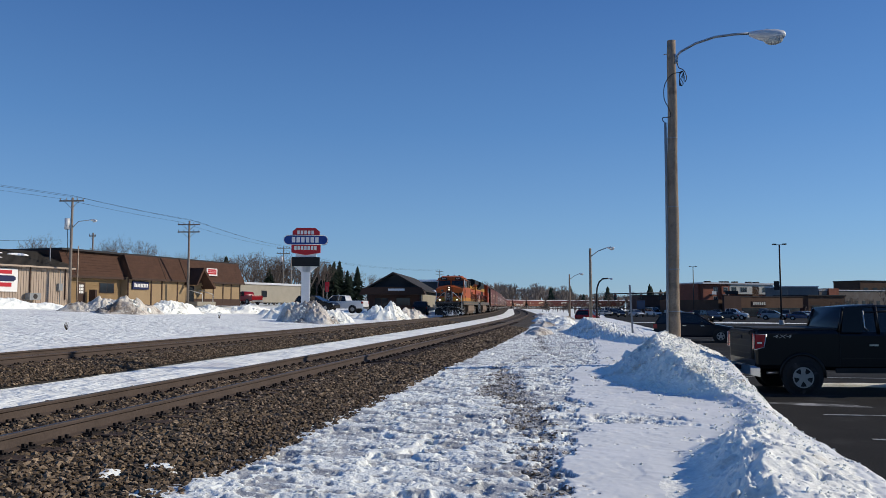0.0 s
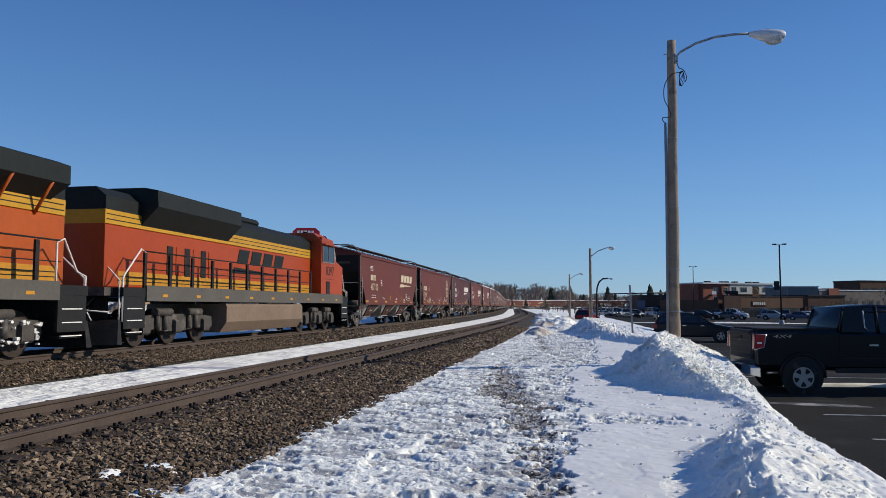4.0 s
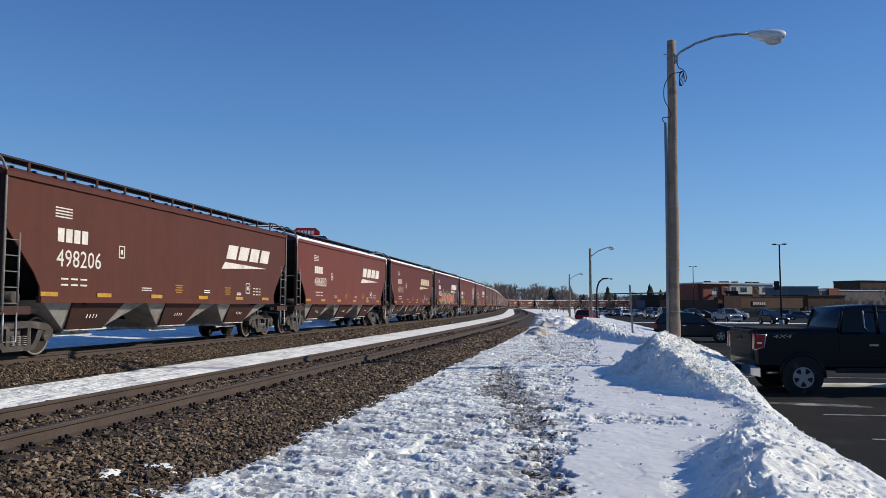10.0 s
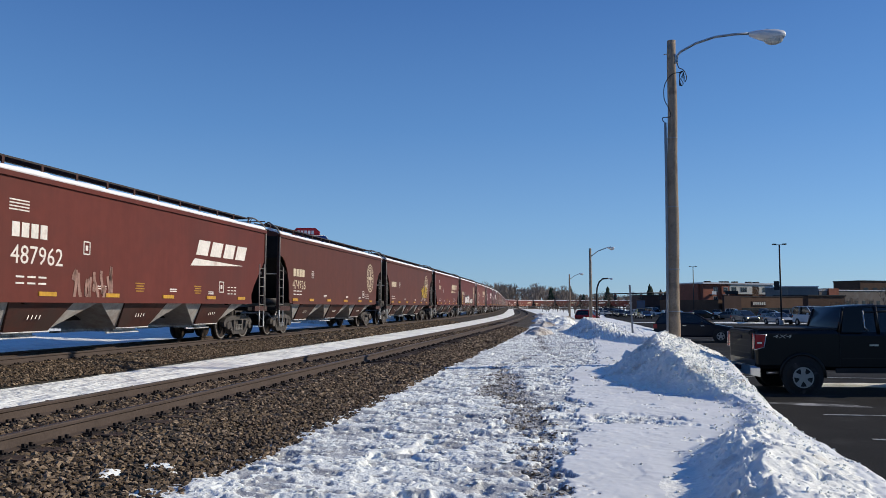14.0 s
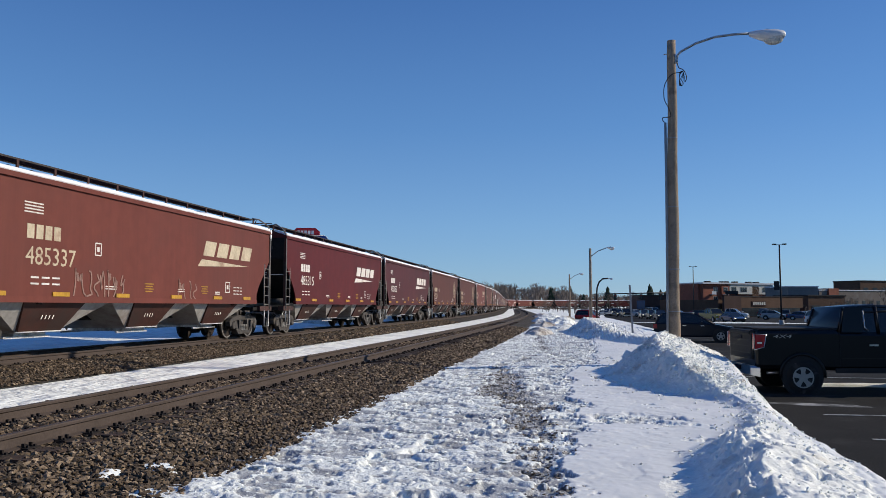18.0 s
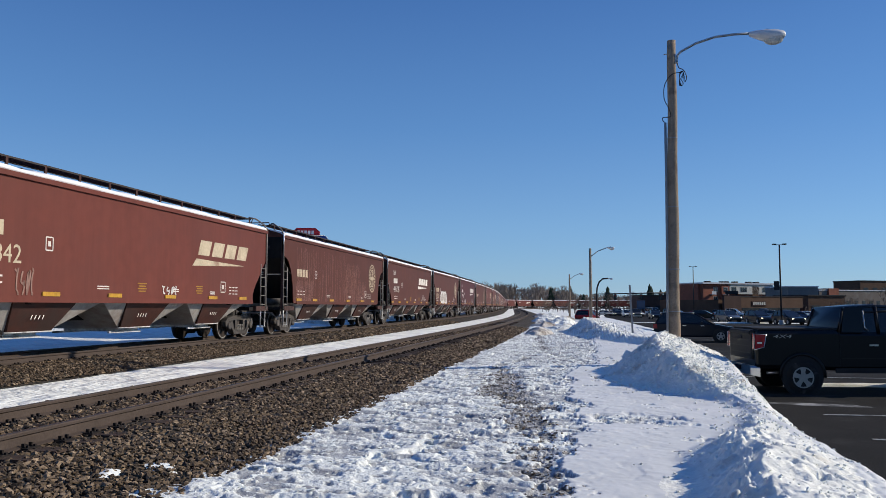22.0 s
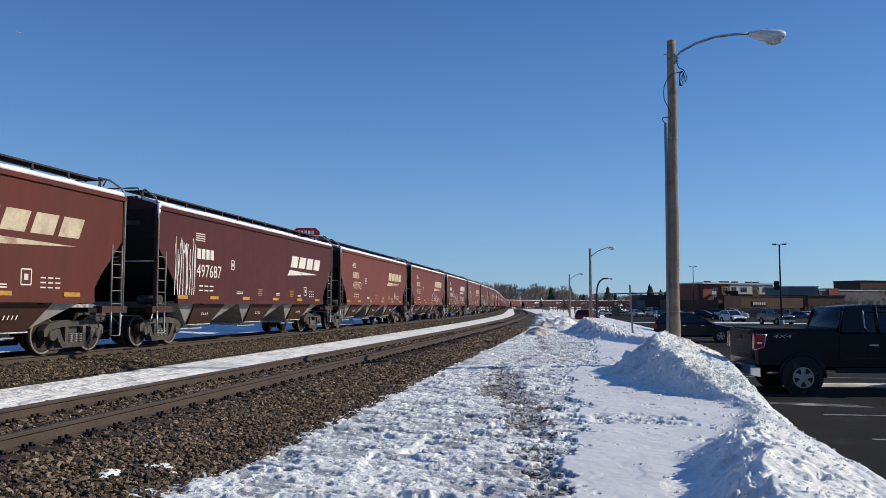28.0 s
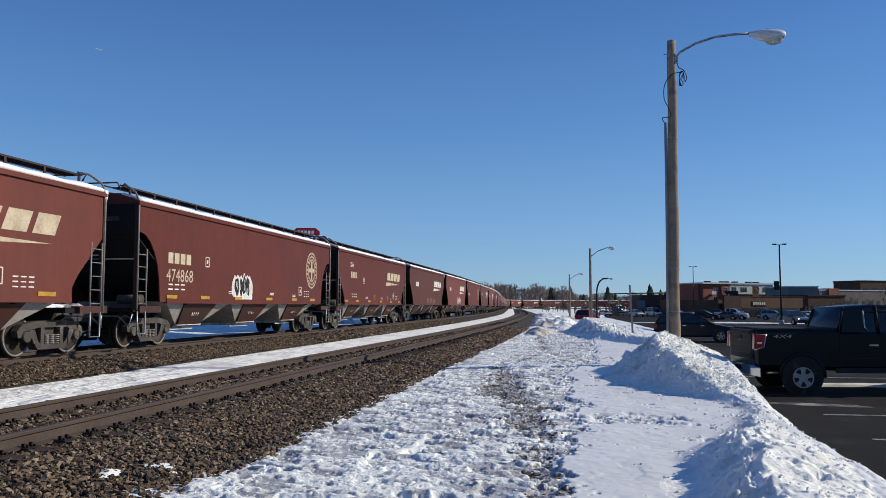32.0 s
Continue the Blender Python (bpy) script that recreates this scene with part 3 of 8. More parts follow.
def hopper_car(style, paint, simple=False):
    """A three-bay covered grain hopper; +x is the side in the sun, -y the leading end, z from the rail heads."""
    car = thing("hopper_car", "oxide-red covered grain hopper car with roof walkway", "hopper car", group="cars of the grain train")
    HALF = 8.40 if style == "round" else 8.02        # half length of the roof
    half = side_outline(style, HALF)
    outline = half + [(-a, b) for a, b in reversed(half)]
    for side in (-1, 1):
        part("side_sheet", Shape().prism(outline, side * 1.56, side * 1.60, "x"), paint, car)
        part("top_chord", Shape().prism([(side * 1.57, 3.93), (side * 1.655, 3.93), (side * 1.655, 4.04), (side * 1.57, 4.07)], -HALF, HALF), paint, car)
        sill = Shape().prism([(side * 1.50, 1.24), (side * 1.625, 1.24), (side * 1.625, 1.38), (side * 1.50, 1.38)], -6.78, 6.78)
        part("side_sill", sill, paint, car)
        for end in (-1, 1) if side > 0 else ():
            part("sill_end", Shape().box(side * 1.5 - 0.12, side * 1.5 + 0.12, min(end * 7.1, end * 8.2), max(end * 7.1, end * 8.2), 0.98, 1.16), HOPPER_DARK, car)
    roof = [(1.62, 4.02), (1.45, 4.12), (1.0, 4.25), (0.5, 4.33), (0, 4.35)]
    roof = roof + [(-a, b) for a, b in reversed(roof[:-1])]
    part("roof", Shape().prism(roof + [(-1.55, 3.95), (1.55, 3.95)], -HALF + 0.02, HALF - 0.02), paint, car)
    hatch = Shape().prism([(0.32, 4.33), (0.30, 4.45), (-0.30, 4.45), (-0.32, 4.33)], -7.2, 7.2)
    for k in range(-9, 10):
        hatch.box(-0.36, 0.36, k * 0.78 - 0.03, k * 0.78 + 0.03, 4.33, 4.475)
    part("trough_hatch", hatch, HOPPER_DARK, car, "long sooty roof hatch")
    # walkway along both edges of the hatch, on posts
    for side in (-1, 1):
        board = Shape()
        for x in (0.50, 0.98):
            board.box(side * x - 0.012, side * x + 0.012, -HALF + 0.1, HALF - 0.1, 4.475, 4.52)
        for k in range(-79, 80):
            board.box(side * 0.74 - 0.23, side * 0.74 + 0.23, k * 0.1 - 0.018, k * 0.1 + 0.018, 4.49, 4.51)
        walkway = part("walkway", board, GRATING, car, "steel grating roof walkway")
        if side > 0 and not simple:
            for k in range(-6, 7):
                part("walkway_post", POST_MESH, None, walkway, at=pose(0.98, k * 1.3, 4.18))
    for end in (-1, 1):
        y = end * HALF
        grab = Shape().tube([(-1.0, y - end * 0.1, 4.36), (-1.0, y + end * 0.05, 4.55), (1.0, y + end * 0.05, 4.55), (1.0, y - end * 0.1, 4.36)], 0.022)
        part("end_grab_rail", grab, HOPPER_DARK, car)
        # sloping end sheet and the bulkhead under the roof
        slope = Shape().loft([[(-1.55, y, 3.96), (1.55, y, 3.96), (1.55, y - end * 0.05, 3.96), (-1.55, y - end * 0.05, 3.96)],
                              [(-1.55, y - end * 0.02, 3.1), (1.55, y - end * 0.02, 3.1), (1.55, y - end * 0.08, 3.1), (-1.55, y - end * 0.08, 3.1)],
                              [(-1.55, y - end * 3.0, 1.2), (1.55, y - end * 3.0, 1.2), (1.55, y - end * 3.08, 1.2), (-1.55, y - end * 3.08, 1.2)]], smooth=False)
        part("slope_sheet", slope, END_BLACK, car, "grimy end sheet, blackened for the shade between cars")
        if not simple:
            part("end_print", Shape().box(0.35, 1.05, y + end * 0.002 - 0.002, y + end * 0.002 + 0.002, 3.5, 3.62), PRINT_GREY, car, "faint grey print on the end sheet")
        part("end_platform", Shape().box(-1.5, 1.5, min(y, y - end * 1.3), max(y, y - end * 1.3), 1.0, 1.12), END_BLACK, car)
        if not simple:
            part("crossover_rail", Shape().rod((-1.5, y - end * 0.05, 2.45), (1.5, y - end * 0.05, 2.45), 0.022, sides=6), BRIGHT_STEEL, car)
            part("air_tank", Shape().rod((0.55, y - end * 0.9, 1.35), (1.25, y - end * 0.9, 1.35), 0.14, sides=12), BOGIE_IRON, car)
            for side in (1,):
                part("side_ladder", ladder(side * 1.60, y - end * 0.08, y - end * 0.52, 1.05, 2.75, 5), WORN_IRON, car)
                part("corner_rail", Shape().tube([(side * 1.62, y - end * 0.03, 1.05), (side * 1.62, y - end * 0.03, 4.05), (side * 1.50, y - end * 0.03, 4.28), (side * 1.15, y - end * 0.05, 4.52), (side * 0.98, y - end * 0.3, 4.54)], 0.03, 8), WORN_IRON, car, "bent corner rail up to the roof")
                part("uncoupling_lever", Shape().tube([(side * 1.55, y + end * 0.05, 0.95), (side * 1.50, y + end * 0.12, 0.62), (side * 1.2, y + end * 0.15, 0.88), (side * 0.3, y + end * 0.3, 0.92)], 0.02), BRIGHT_STEEL, car)
                part("corner_post", Shape().box(side * 1.57 - 0.05, side * 1.57 + 0.05, min(y, y - end * 0.09), max(y, y - end * 0.09), 1.05, 4.0), HOPPER_DARK, car)
                part("step", Shape().tube([(side * 1.60, y - end * 0.1, 1.02), (side * 1.60, y - end * 0.1, 0.40), (side * 1.60, y - end * 0.5, 0.40), (side * 1.60, y - end * 0.5, 1.02)], 0.026), GALVANIZED, car)
        coupler = Shape().box(-0.14, 0.14, min(y - end * 0.6, y + end * 0.45), max(y - end * 0.6, y + end * 0.45), 0.72, 0.98)
        coupler.box(-0.2, 0.2, min(y + end * 0.45, y + end * 0.68), max(y + end * 0.45, y + end * 0.68), 0.7, 1.0, 0.05)
        coupler.tube([(0.35, y, 0.8), (0.4, y + end * 0.3, 0.5), (0.3, y + end * 0.67, 0.42)], 0.03)
        part("coupler", coupler, BOGIE_IRON, car)
        truck_parts(car, end * 6.80, simple)
    # three discharge bays: dusty slopes across, red plates along the sides
    for k in (-4.35, 0.0, 4.35):
        rings = [[(sx * wx, k + sy * wy, z) for sx, sy in ((-1, -1), (1, -1), (1, 1), (-1, 1))] for wx, wy, z in ((1.46, 2.16, 1.30), (1.42, 2.05, 1.22), (1.0, 0.80, 0.60), (0.98, 0.74, 0.54))]
        bay = part("discharge_bay", Shape().loft(rings, smooth=False), BAY_GREY, car, "dusty sloping discharge bay")
        for side in (1,):
            plate = Shape().loft([[(side * 1.50, k - 1.10, 1.28), (side * 1.50, k + 1.10, 1.28), (side * 1.44, k + 1.10, 1.28), (side * 1.44, k - 1.10, 1.28)],
                                  [(side * 1.06, k - 0.74, 0.58), (side * 1.06, k + 0.74, 0.58), (side * 0.98, k + 0.74, 0.58), (side * 0.98, k - 0.74, 0.58)]], smooth=False)
            part("bay_side_plate", plate, BAY_RED, bay, "grimy red side plate")
        if simple:
            continue
        gate = Shape().box(-0.80, 0.80, k - 0.55, k + 0.55, 0.46, 0.54)
        for x in (-0.84, 0.84):
            gate.box(x - 0.03, x + 0.03, k - 0.95, k + 0.60, 0.42, 0.47)
        gate.rod((1.04, k - 0.8, 0.565), (1.04, k + 0.8, 0.565), 0.022, sides=6)
        part("outlet_gate", gate, GATE_STEEL, bay, "bright frosted outlet gate")
        marks = Shape()
        for a in range(4):
            marks.add([(1.245 + 0.0, k - 0.30 + 0.13 * a + q, w) for q, w in ((0, 0.86), (0.03, 0.86), (0.10, 0.98), (0.07, 0.98))], [(0, 1, 2, 3)])
        part("chalk_mark", marks, STENCIL, bay, "white chalk scribble", at=pose(0.05, 0, 0))
    part("centre_sill", Shape().box(-0.25, 0.25, -8.1, 8.1, 0.78, 1.05), END_BLACK, car)
    brackets = [(y, 0.10) for y in (-6.5, -4.4, -1.9, 0.9, 3.6, 5.9)]
    for y, w in () if simple else brackets:
        part("reflector", Shape().box(1.60, 1.629, y - 0.30, y + 0.30, 1.385, 1.485), REFLECTOR, car, "yellow reflector strip")
    return car


def bars(rows, mat):
    """Small unreadable lines of print as plain bars: (y, z, width, height)."""
    s = Shape()
    for y, z, w, h in rows:
        s.box(1.602, 1.607, y - w / 2, y + w / 2, z - h / 2, z + h / 2)
    return s


def slanted(y, z, w, h, lean):
    return [(y - w / 2, z - h / 2), (y + w / 2, z - h / 2), (y + w / 2 + lean, z + h / 2), (y - w / 2 + lean, z + h / 2)]


STENCIL_AMBER = material("faded_amber_print", (0.33, 0.18, 0.03), 0.7, vary=0.3, scale=3, fine=14, bump=0.0)


def small_print(car, style, at):
    """Stencilled lines and boxes along the side."""
    rows = [(at - 0.55 + 0.36 * j, 1.80 - 0.14 * i, 0.26, 0.04) for i in range(2) for j in range(3)]
    rows += [(4.9 + 0.25 * j, 1.80 - 0.11 * i, 0.17, 0.03) for i in range(3) for j in range(3)]
    rows += [(1.2, 1.66, 0.4, 0.03), (1.2, 1.60, 0.4, 0.03), (3.6, 1.62, 0.35, 0.03), (3.6, 1.56, 0.35, 0.03), (-2.4, 1.66, 0.5, 0.025), (-2.4, 1.60, 0.5, 0.025)]
    part("stencilled_print", bars(rows, STENCIL), STENCIL, car, "small white stencilled print")
    for y, z, w, h in ((at + 1.75, 2.58, 0.24, 0.30), (4.35, 1.80, 0.32, 0.34)):
        box_ = Shape()
        for a in (-1, 1):
            box_.box(1.602, 1.607, y + a * w / 2 - 0.015, y + a * w / 2 + 0.015, z - h / 2, z + h / 2)
            box_.box(1.602, 1.607, y - w / 2, y + w / 2, z + a * h / 2 - 0.015, z + a * h / 2 + 0.015)
        box_.box(1.602, 1.607, y - w * 0.2, y + w * 0.2, z - h * 0.2, z + h * 0.2)
        part("stencilled_frame", box_, STENCIL, car)
    if style == "slant":
        top = [(at - 0.65, 3.45 - 0.07 * i, 0.62, 0.03) for i in range(4)]
        part("notice", bars(top, STENCIL), STENCIL, car)
        warn = [(y, 1.78 - 0.07 * i, 0.46 - 0.1 * (i % 2), 0.032) for y in (-0.6, 2.7) for i in range(4)]
        part("warning_notice", bars(warn, STENCIL_AMBER), STENCIL_AMBER, car, "yellow warning notice")


def mark(car, style, faded, at):
    """The railway's mark as plain shapes: a wedge under four blocks, or a ring with a cross."""
    ink = STENCIL_CREAM if faded else STENCIL
    if style == "slant":
        s = Shape()
        for i in range(4):
            s.prism(slanted(2.92 + i * 0.94, 3.02, 0.76, 0.48, 0.20), 1.602, 1.607, "x")
        s.prism([(2.2, 2.42), (2.46, 2.66), (6.05, 2.58)], 1.602, 1.607, "x")
        part("emblem", s, ink, car, "pale slanted blocks over a wedge")
        lead = Shape()
        for i in range(4):
            lead.box(1.602, 1.607, at - 0.85 + i * 0.30, at - 0.62 + i * 0.30, 2.66, 2.98)
        part("owner_mark", lead, ink, car, "four pale stencilled blocks")
    else:
        s = Shape()
        n = 28
        for r0, r1 in ((0.40, 0.45), (0.66, 0.72)):
            for i in range(n):
                a, b = 2 * math.pi * i / n, 2 * math.pi * (i + 1) / n
                s.prism([(5.80 + r0 * math.cos(a), 2.75 + r0 * math.sin(a) * 1.12), (5.80 + r1 * math.cos(a), 2.75 + r1 * math.sin(a) * 1.12),
                         (5.80 + r1 * math.cos(b), 2.75 + r1 * math.sin(b) * 1.12), (5.80 + r0 * math.cos(b), 2.75 + r0 * math.sin(b) * 1.12)], 1.602, 1.607, "x")
        s.box(1.602, 1.607, 5.72, 5.88, 2.34, 3.16)
        s.box(1.602, 1.607, 5.44, 6.16, 2.66, 2.84)
        for i in range(22):
            a = 2 * math.pi * i / 22
            y, z = 5.80 + 0.555 * math.cos(a), 2.75 + 0.62 * math.sin(a)
            s.box(1.602, 1.607, y - 0.045, y + 0.045, z - 0.05, z + 0.05)
        part("emblem", s, ink, car, "pale ring emblem with a cross")
        lead = Shape()
        for i in range(4):
            lead.box(1.602, 1.607, at - 0.72 + i * 0.36, at - 0.44 + i * 0.36, 2.42, 2.74)
        part("owner_mark", lead, ink, car, "four pale stencilled blocks")


def roof_snow(car, seed, HALF):
    """Old snow lying on the slope of the roof, with a frozen lip over the corners."""
    r = random.Random(seed)
    n = 64
    deep, soft = [r.random() for _ in range(n + 2)], [r.random() for _ in range(n + 2)]
    rings = []
    for i in range(n + 1):
        y = -HALF + 0.08 + (2 * HALF - 0.16) * i / n
        w, h = 0.58 + 0.12 * soft[i], 0.055 + 0.03 * (deep[i] + deep[i + 1])
        rings.append([(1.625, y, 4.050), (1.615, y, 4.06 + h * 0.8), (1.52, y, 4.09 + h), (1.28, y, 4.15 + h * 1.05), (1.66 - w, y, 4.24 + h * 0.7), (1.66 - w, y, 4.16)])
    part("roof_snow", Shape().loft(rings), ROOF_SNOW, car, "old snow lying on the roof edge")
    for end in (-1, 1):
        if r.random() < 0.6:
            low, y = r.uniform(3.45, 3.8), end * HALF
            icicle = Shape().loft([[(1.60, y - end * 0.10, 4.1), (1.66, y - end * 0.10, 4.1), (1.66, y + end * 0.03, 4.1), (1.60, y + end * 0.03, 4.1)], [(1.61, y - end * 0.07, (low + 4.1) / 2), (1.65, y - end * 0.07, (low + 4.1) / 2), (1.65, y + end * 0.02, (low + 4.1) / 2), (1.61, y + end * 0.02, (low + 4.1) / 2)],
                                   [(1.62, y - end * 0.03, low), (1.63, y - end * 0.03, low), (1.63, y, low), (1.62, y, low)]])
            part("corner_snow", icicle, ROOF_SNOW, car, "frozen snow hanging down the corner")


def rounded(points, times=2):
    """A closed outline with its corners cut off again and again."""
    for _ in range(times):
        points = [(a[0] * f + b[0] * (1 - f), a[1] * f + b[1] * (1 - f)) for a, b in zip(points, points[1:] + points[:1]) for f in (0.76, 0.24)]
    return points


def mural(car, seed, y0, y1, z0, z1, back, fill, edge):
    """A sprayed piece: a leafy cloud, and fat rounded shapes with dark outlines on it."""
    r = random.Random(seed)
    n = 46
    cloud = []
    for k in range(n + 1):
        f = k / n
        fall = max(0, abs(2 * f - 1) - 0.80) / 0.20
        cloud.append((y0 + (y1 - y0) * f + r.uniform(-0.05, 0.05), z1 - (z1 - z0) * (0.16 * (k % 2) + 0.06 * r.random() + 0.62 * fall)))
    cloud = [(y0 + 0.1, z0), *cloud, (y1 - 0.1, z0)]
    part("graffiti", Shape().prism(cloud if back is SPRAY_GREEN else rounded(cloud[::3] + cloud[-1:]), 1.606, 1.609, "x"), back, car, "sprayed leafy cloud of colour")
    count = max(4, round((y1 - y0) / 0.95))
    w = (y1 - y0 - 0.7) / count
    for k in range(count):
        a, h = y0 + 0.35 + k * w, (z1 - z0) * r.uniform(0.74, 0.88)
        b = z0 + 0.03 + 0.10 * r.random()
        lean = r.uniform(-0.12, 0.22) * w
        m = 11
        out = [(a + lean + w * (0.5 + 0.66 * r.uniform(0.55, 1.1) * math.cos(2 * math.pi * q / m)), max(b + h * (0.5 + 0.56 * r.uniform(0.6, 1.1) * math.sin(2 * math.pi * q / m)), z0 + 0.02)) for q in range(m)]
        cy, cz = a + w * 0.5, b + h * 0.5
        lift = 0.0012 * (k % 2)
        part("graffiti", Shape().prism(rounded([(cy + (p - cy) * 1.18, max(z0, cz + (q - cz) * 1.14)) for p, q in out]), 1.609 + lift, 1.6114 + lift, "x"), edge, car, "sprayed dark outline")
        part("graffiti", Shape().prism(rounded([(cy + (p - cy) * 0.94, cz + (q - cz) * 0.93) for p, q in out]), 1.6115 + lift, 1.6135 + lift, "x"), fill, car, "sprayed fat rounded shape")
        for _ in range(3):
            sy, sz = cy + w * r.uniform(-0.24, 0.24), cz + h * r.uniform(-0.22, 0.22)
            part("graffiti", Shape().prism(rounded([(sy - w * 0.05, sz - h * 0.15), (sy - w * 0.02, sz + h * 0.16), (sy + w * 0.07, sz + h * 0.13), (sy + w * 0.03, sz - h * 0.12)]), 1.6145, 1.617, "x"), edge, car, "sprayed stroke")


def drips(car, seed, y0, y1, z0, z1, mat, n, label="faint washed-out drip lines"):
    """Thin wavering lines that run down the side."""
    r = random.Random(seed)
    s = Shape()
    for k in range(n):
        y, top = y0 + (y1 - y0) * (k + r.random()) / n, z1 - (z1 - z0) * 0.25 * r.random() * (1 + math.sin(k * 0.5))
        lean, wave, phase, w = r.uniform(-0.25, 0.1), r.uniform(0.01, 0.05), r.uniform(0, 6), r.uniform(0.005, 0.014)
        pts = [(y + lean * f * f + wave * math.sin(phase + 5 * f), top + (z0 - top) * f) for f in [j / 9 for j in range(10)]]
        for (ya, za), (yb, zb) in zip(pts[:-1], pts[1:]):
            s.add([(1.608, ya - w, za), (1.608, ya + w, za), (1.608, yb + w, zb), (1.608, yb - w, zb)], [(0, 1, 2, 3)])
    part("graffiti", s, mat, car, label)


def scrawl(car, seed, y0, y1, z0, z1, mat, strokes, width=0.022, label="spray-painted scrawl"):
    """Loose sprayed strokes."""
    r = random.Random(seed)
    s = Shape()
    n = max(strokes, 1)
    for k in range(n):
        cx = y0 + (y1 - y0) * (k + 0.5) / n
        w = (y1 - y0) / n
        pts = [(cx + w * (r.random() - 0.5) * 0.9, z0 + (z1 - z0) * r.random()) for _ in range(5)]
        pts = [(pts[0][0], z0), *pts[1:-1], (pts[-1][0], z1 - (z1 - z0) * 0.2 * r.random())]
        fine = []
        for i in range(len(pts) - 1):
            a, b = pts[i], pts[i + 1]
            for t in (0, 0.25, 0.5, 0.75):
                bow = math.sin(t * math.pi) * 0.12 * (-1) ** i
                fine.append((a[0] + (b[0] - a[0]) * t + bow * w, a[1] + (b[1] - a[1]) * t))
        for i in range(len(fine) - 1):
            (ya, za), (yb, zb) = fine[i], fine[i + 1]
            d = math.hypot(yb - ya, zb - za) or 1
            ny, nz = -(zb - za) / d * width, (yb - ya) / d * width
            s.prism([(ya - ny, za - nz), (yb - ny, zb - nz), (yb + ny, zb + nz), (ya + ny, za + nz)], 1.608, 1.612, "x")
    part("graffiti", s, mat, car, label)

# ---- locomotives ----
ORANGE = material("locomotive_orange", (0.36, 0.068, 0.008), 0.5, vary=0.16, scale=0.5, fine=5, bump=0.03, dirt=(0.25, 0.06, 0.012), dirt_at=0.6)
RED_ORANGE = material("faded_red_orange", (0.32, 0.048, 0.010), 0.45, vary=0.14, scale=0.5, fine=5, bump=0.03)
LOCO_GREEN = material("locomotive_dark_green", (0.013, 0.016, 0.0155), 0.6, vary=0.25, scale=0.7, fine=6, bump=0.05, gloss=0.15)
LOCO_YELLOW = material("locomotive_yellow", (0.46, 0.24, 0.018), 0.5, vary=0.15, scale=1, fine=8, bump=0.03)
BAND_ORANGE = material("dull_yellow_band", (0.46, 0.21, 0.018), 0.55, vary=0.2, scale=1, fine=8, bump=0.03)
LOCO_BLACK = material("locomotive_black", (0.009, 0.0085, 0.0085), 0.6, vary=0.4, scale=2, fine=12, bump=0.1, dirt=(0.03, 0.025, 0.022), dirt_at=0.62)
TANK_DUST = material("dusty_fuel_tank", (0.175, 0.125, 0.09), 0.8, vary=0.2, scale=0.8, fine=7, bump=0.08)
LOCO_GLASS = material("cab_glass", (0.012, 0.014, 0.016), 0.06, vary=0.05, bump=0.0)
SILL_GREY = material("dusty_grey_sill", (0.085, 0.078, 0.068), 0.75, vary=0.2, scale=1, fine=9, bump=0.05)
CABLE_LOOP = material("rubber_hose", (0.03, 0.03, 0.032), 0.7, vary=0.2, bump=0.0)
NOSE_DARK = material("grimy_dark_orange", (0.10, 0.030, 0.012), 0.6, vary=0.3, scale=2, fine=9, bump=0.05, dirt=(0.03, 0.022, 0.018), dirt_at=0.5)
LAMP_WHITE = material("white_plastic_dome", (0.6, 0.6, 0.58), 0.5, vary=0.1, bump=0.0)
LAMP_ON = material("lit_headlamp", (1.0, 0.86, 0.6), 0.3, vary=0.0, bump=0.0, emit=2.2)
RAIL_WHITE = material("white_handrail_paint", (0.70, 0.68, 0.64), 0.5, vary=0.1, scale=4, fine=20, bump=0.0)


def three_axle_bogie(parent, y):
    bogie = part("bogie", Shape().box(-0.95, 0.95, y - 2.2, y + 2.2, 0.55, 0.85, 0.06), LOCO_BLACK, parent)
    for side in (-1, 1):
        x = side * 1.05
        outline = [(-2.45, 0.50), (-2.2, 0.40), (-1.3, 0.48), (-0.6, 0.40), (0.6, 0.40), (1.3, 0.48), (2.2, 0.40), (2.45, 0.50), (2.4, 0.82), (1.2, 0.92), (-1.2, 0.92), (-2.4, 0.82)]
        part("side_frame", Shape().prism([(y + a, b) for a, b in outline], x - 0.06, x + 0.06, "x"), BOGIE_IRON, bogie)
        clutter = Shape()
        for k in (-1.85, 0, 1.85):
            clutter.box(x + side * 0.10 - 0.08, x + side * 0.10 + 0.08, y + k - 0.2, y + k + 0.2, 0.33, 0.75, 0.05)
        for k in (-0.95, 0.95):
            for j in (-0.22, 0.22):
                clutter.rod((x + side * 0.1, y + k + j, 0.45), (x + side * 0.1, y + k + j, 0.92), 0.09, sides=8)
            clutter.rod((x + side * 0.12, y + k - 0.5, 0.98), (x + side * 0.12, y + k + 0.4, 0.98), 0.12, sides=10)
        part("axle_boxes", clutter, BOGIE_IRON, bogie, "axle boxes and springs caked with snow dust")
    for k in (-1.85, 0, 1.85):
        wheels = Shape()
        for side in (-1, 1):
            wheels.disc((side * 0.80, y + k, 0.535), (1, 0, 0), 0.53, 0.14, 28)
            wheels.disc((side * 0.875, y + k, 0.535), (1, 0, 0), 0.2, 0.03, 14)
        wheels.rod((-0.8, y + k, 0.53), (0.8, y + k, 0.53), 0.1, sides=10)
        part("wheelset", wheels, WHEEL_STEEL, bogie)


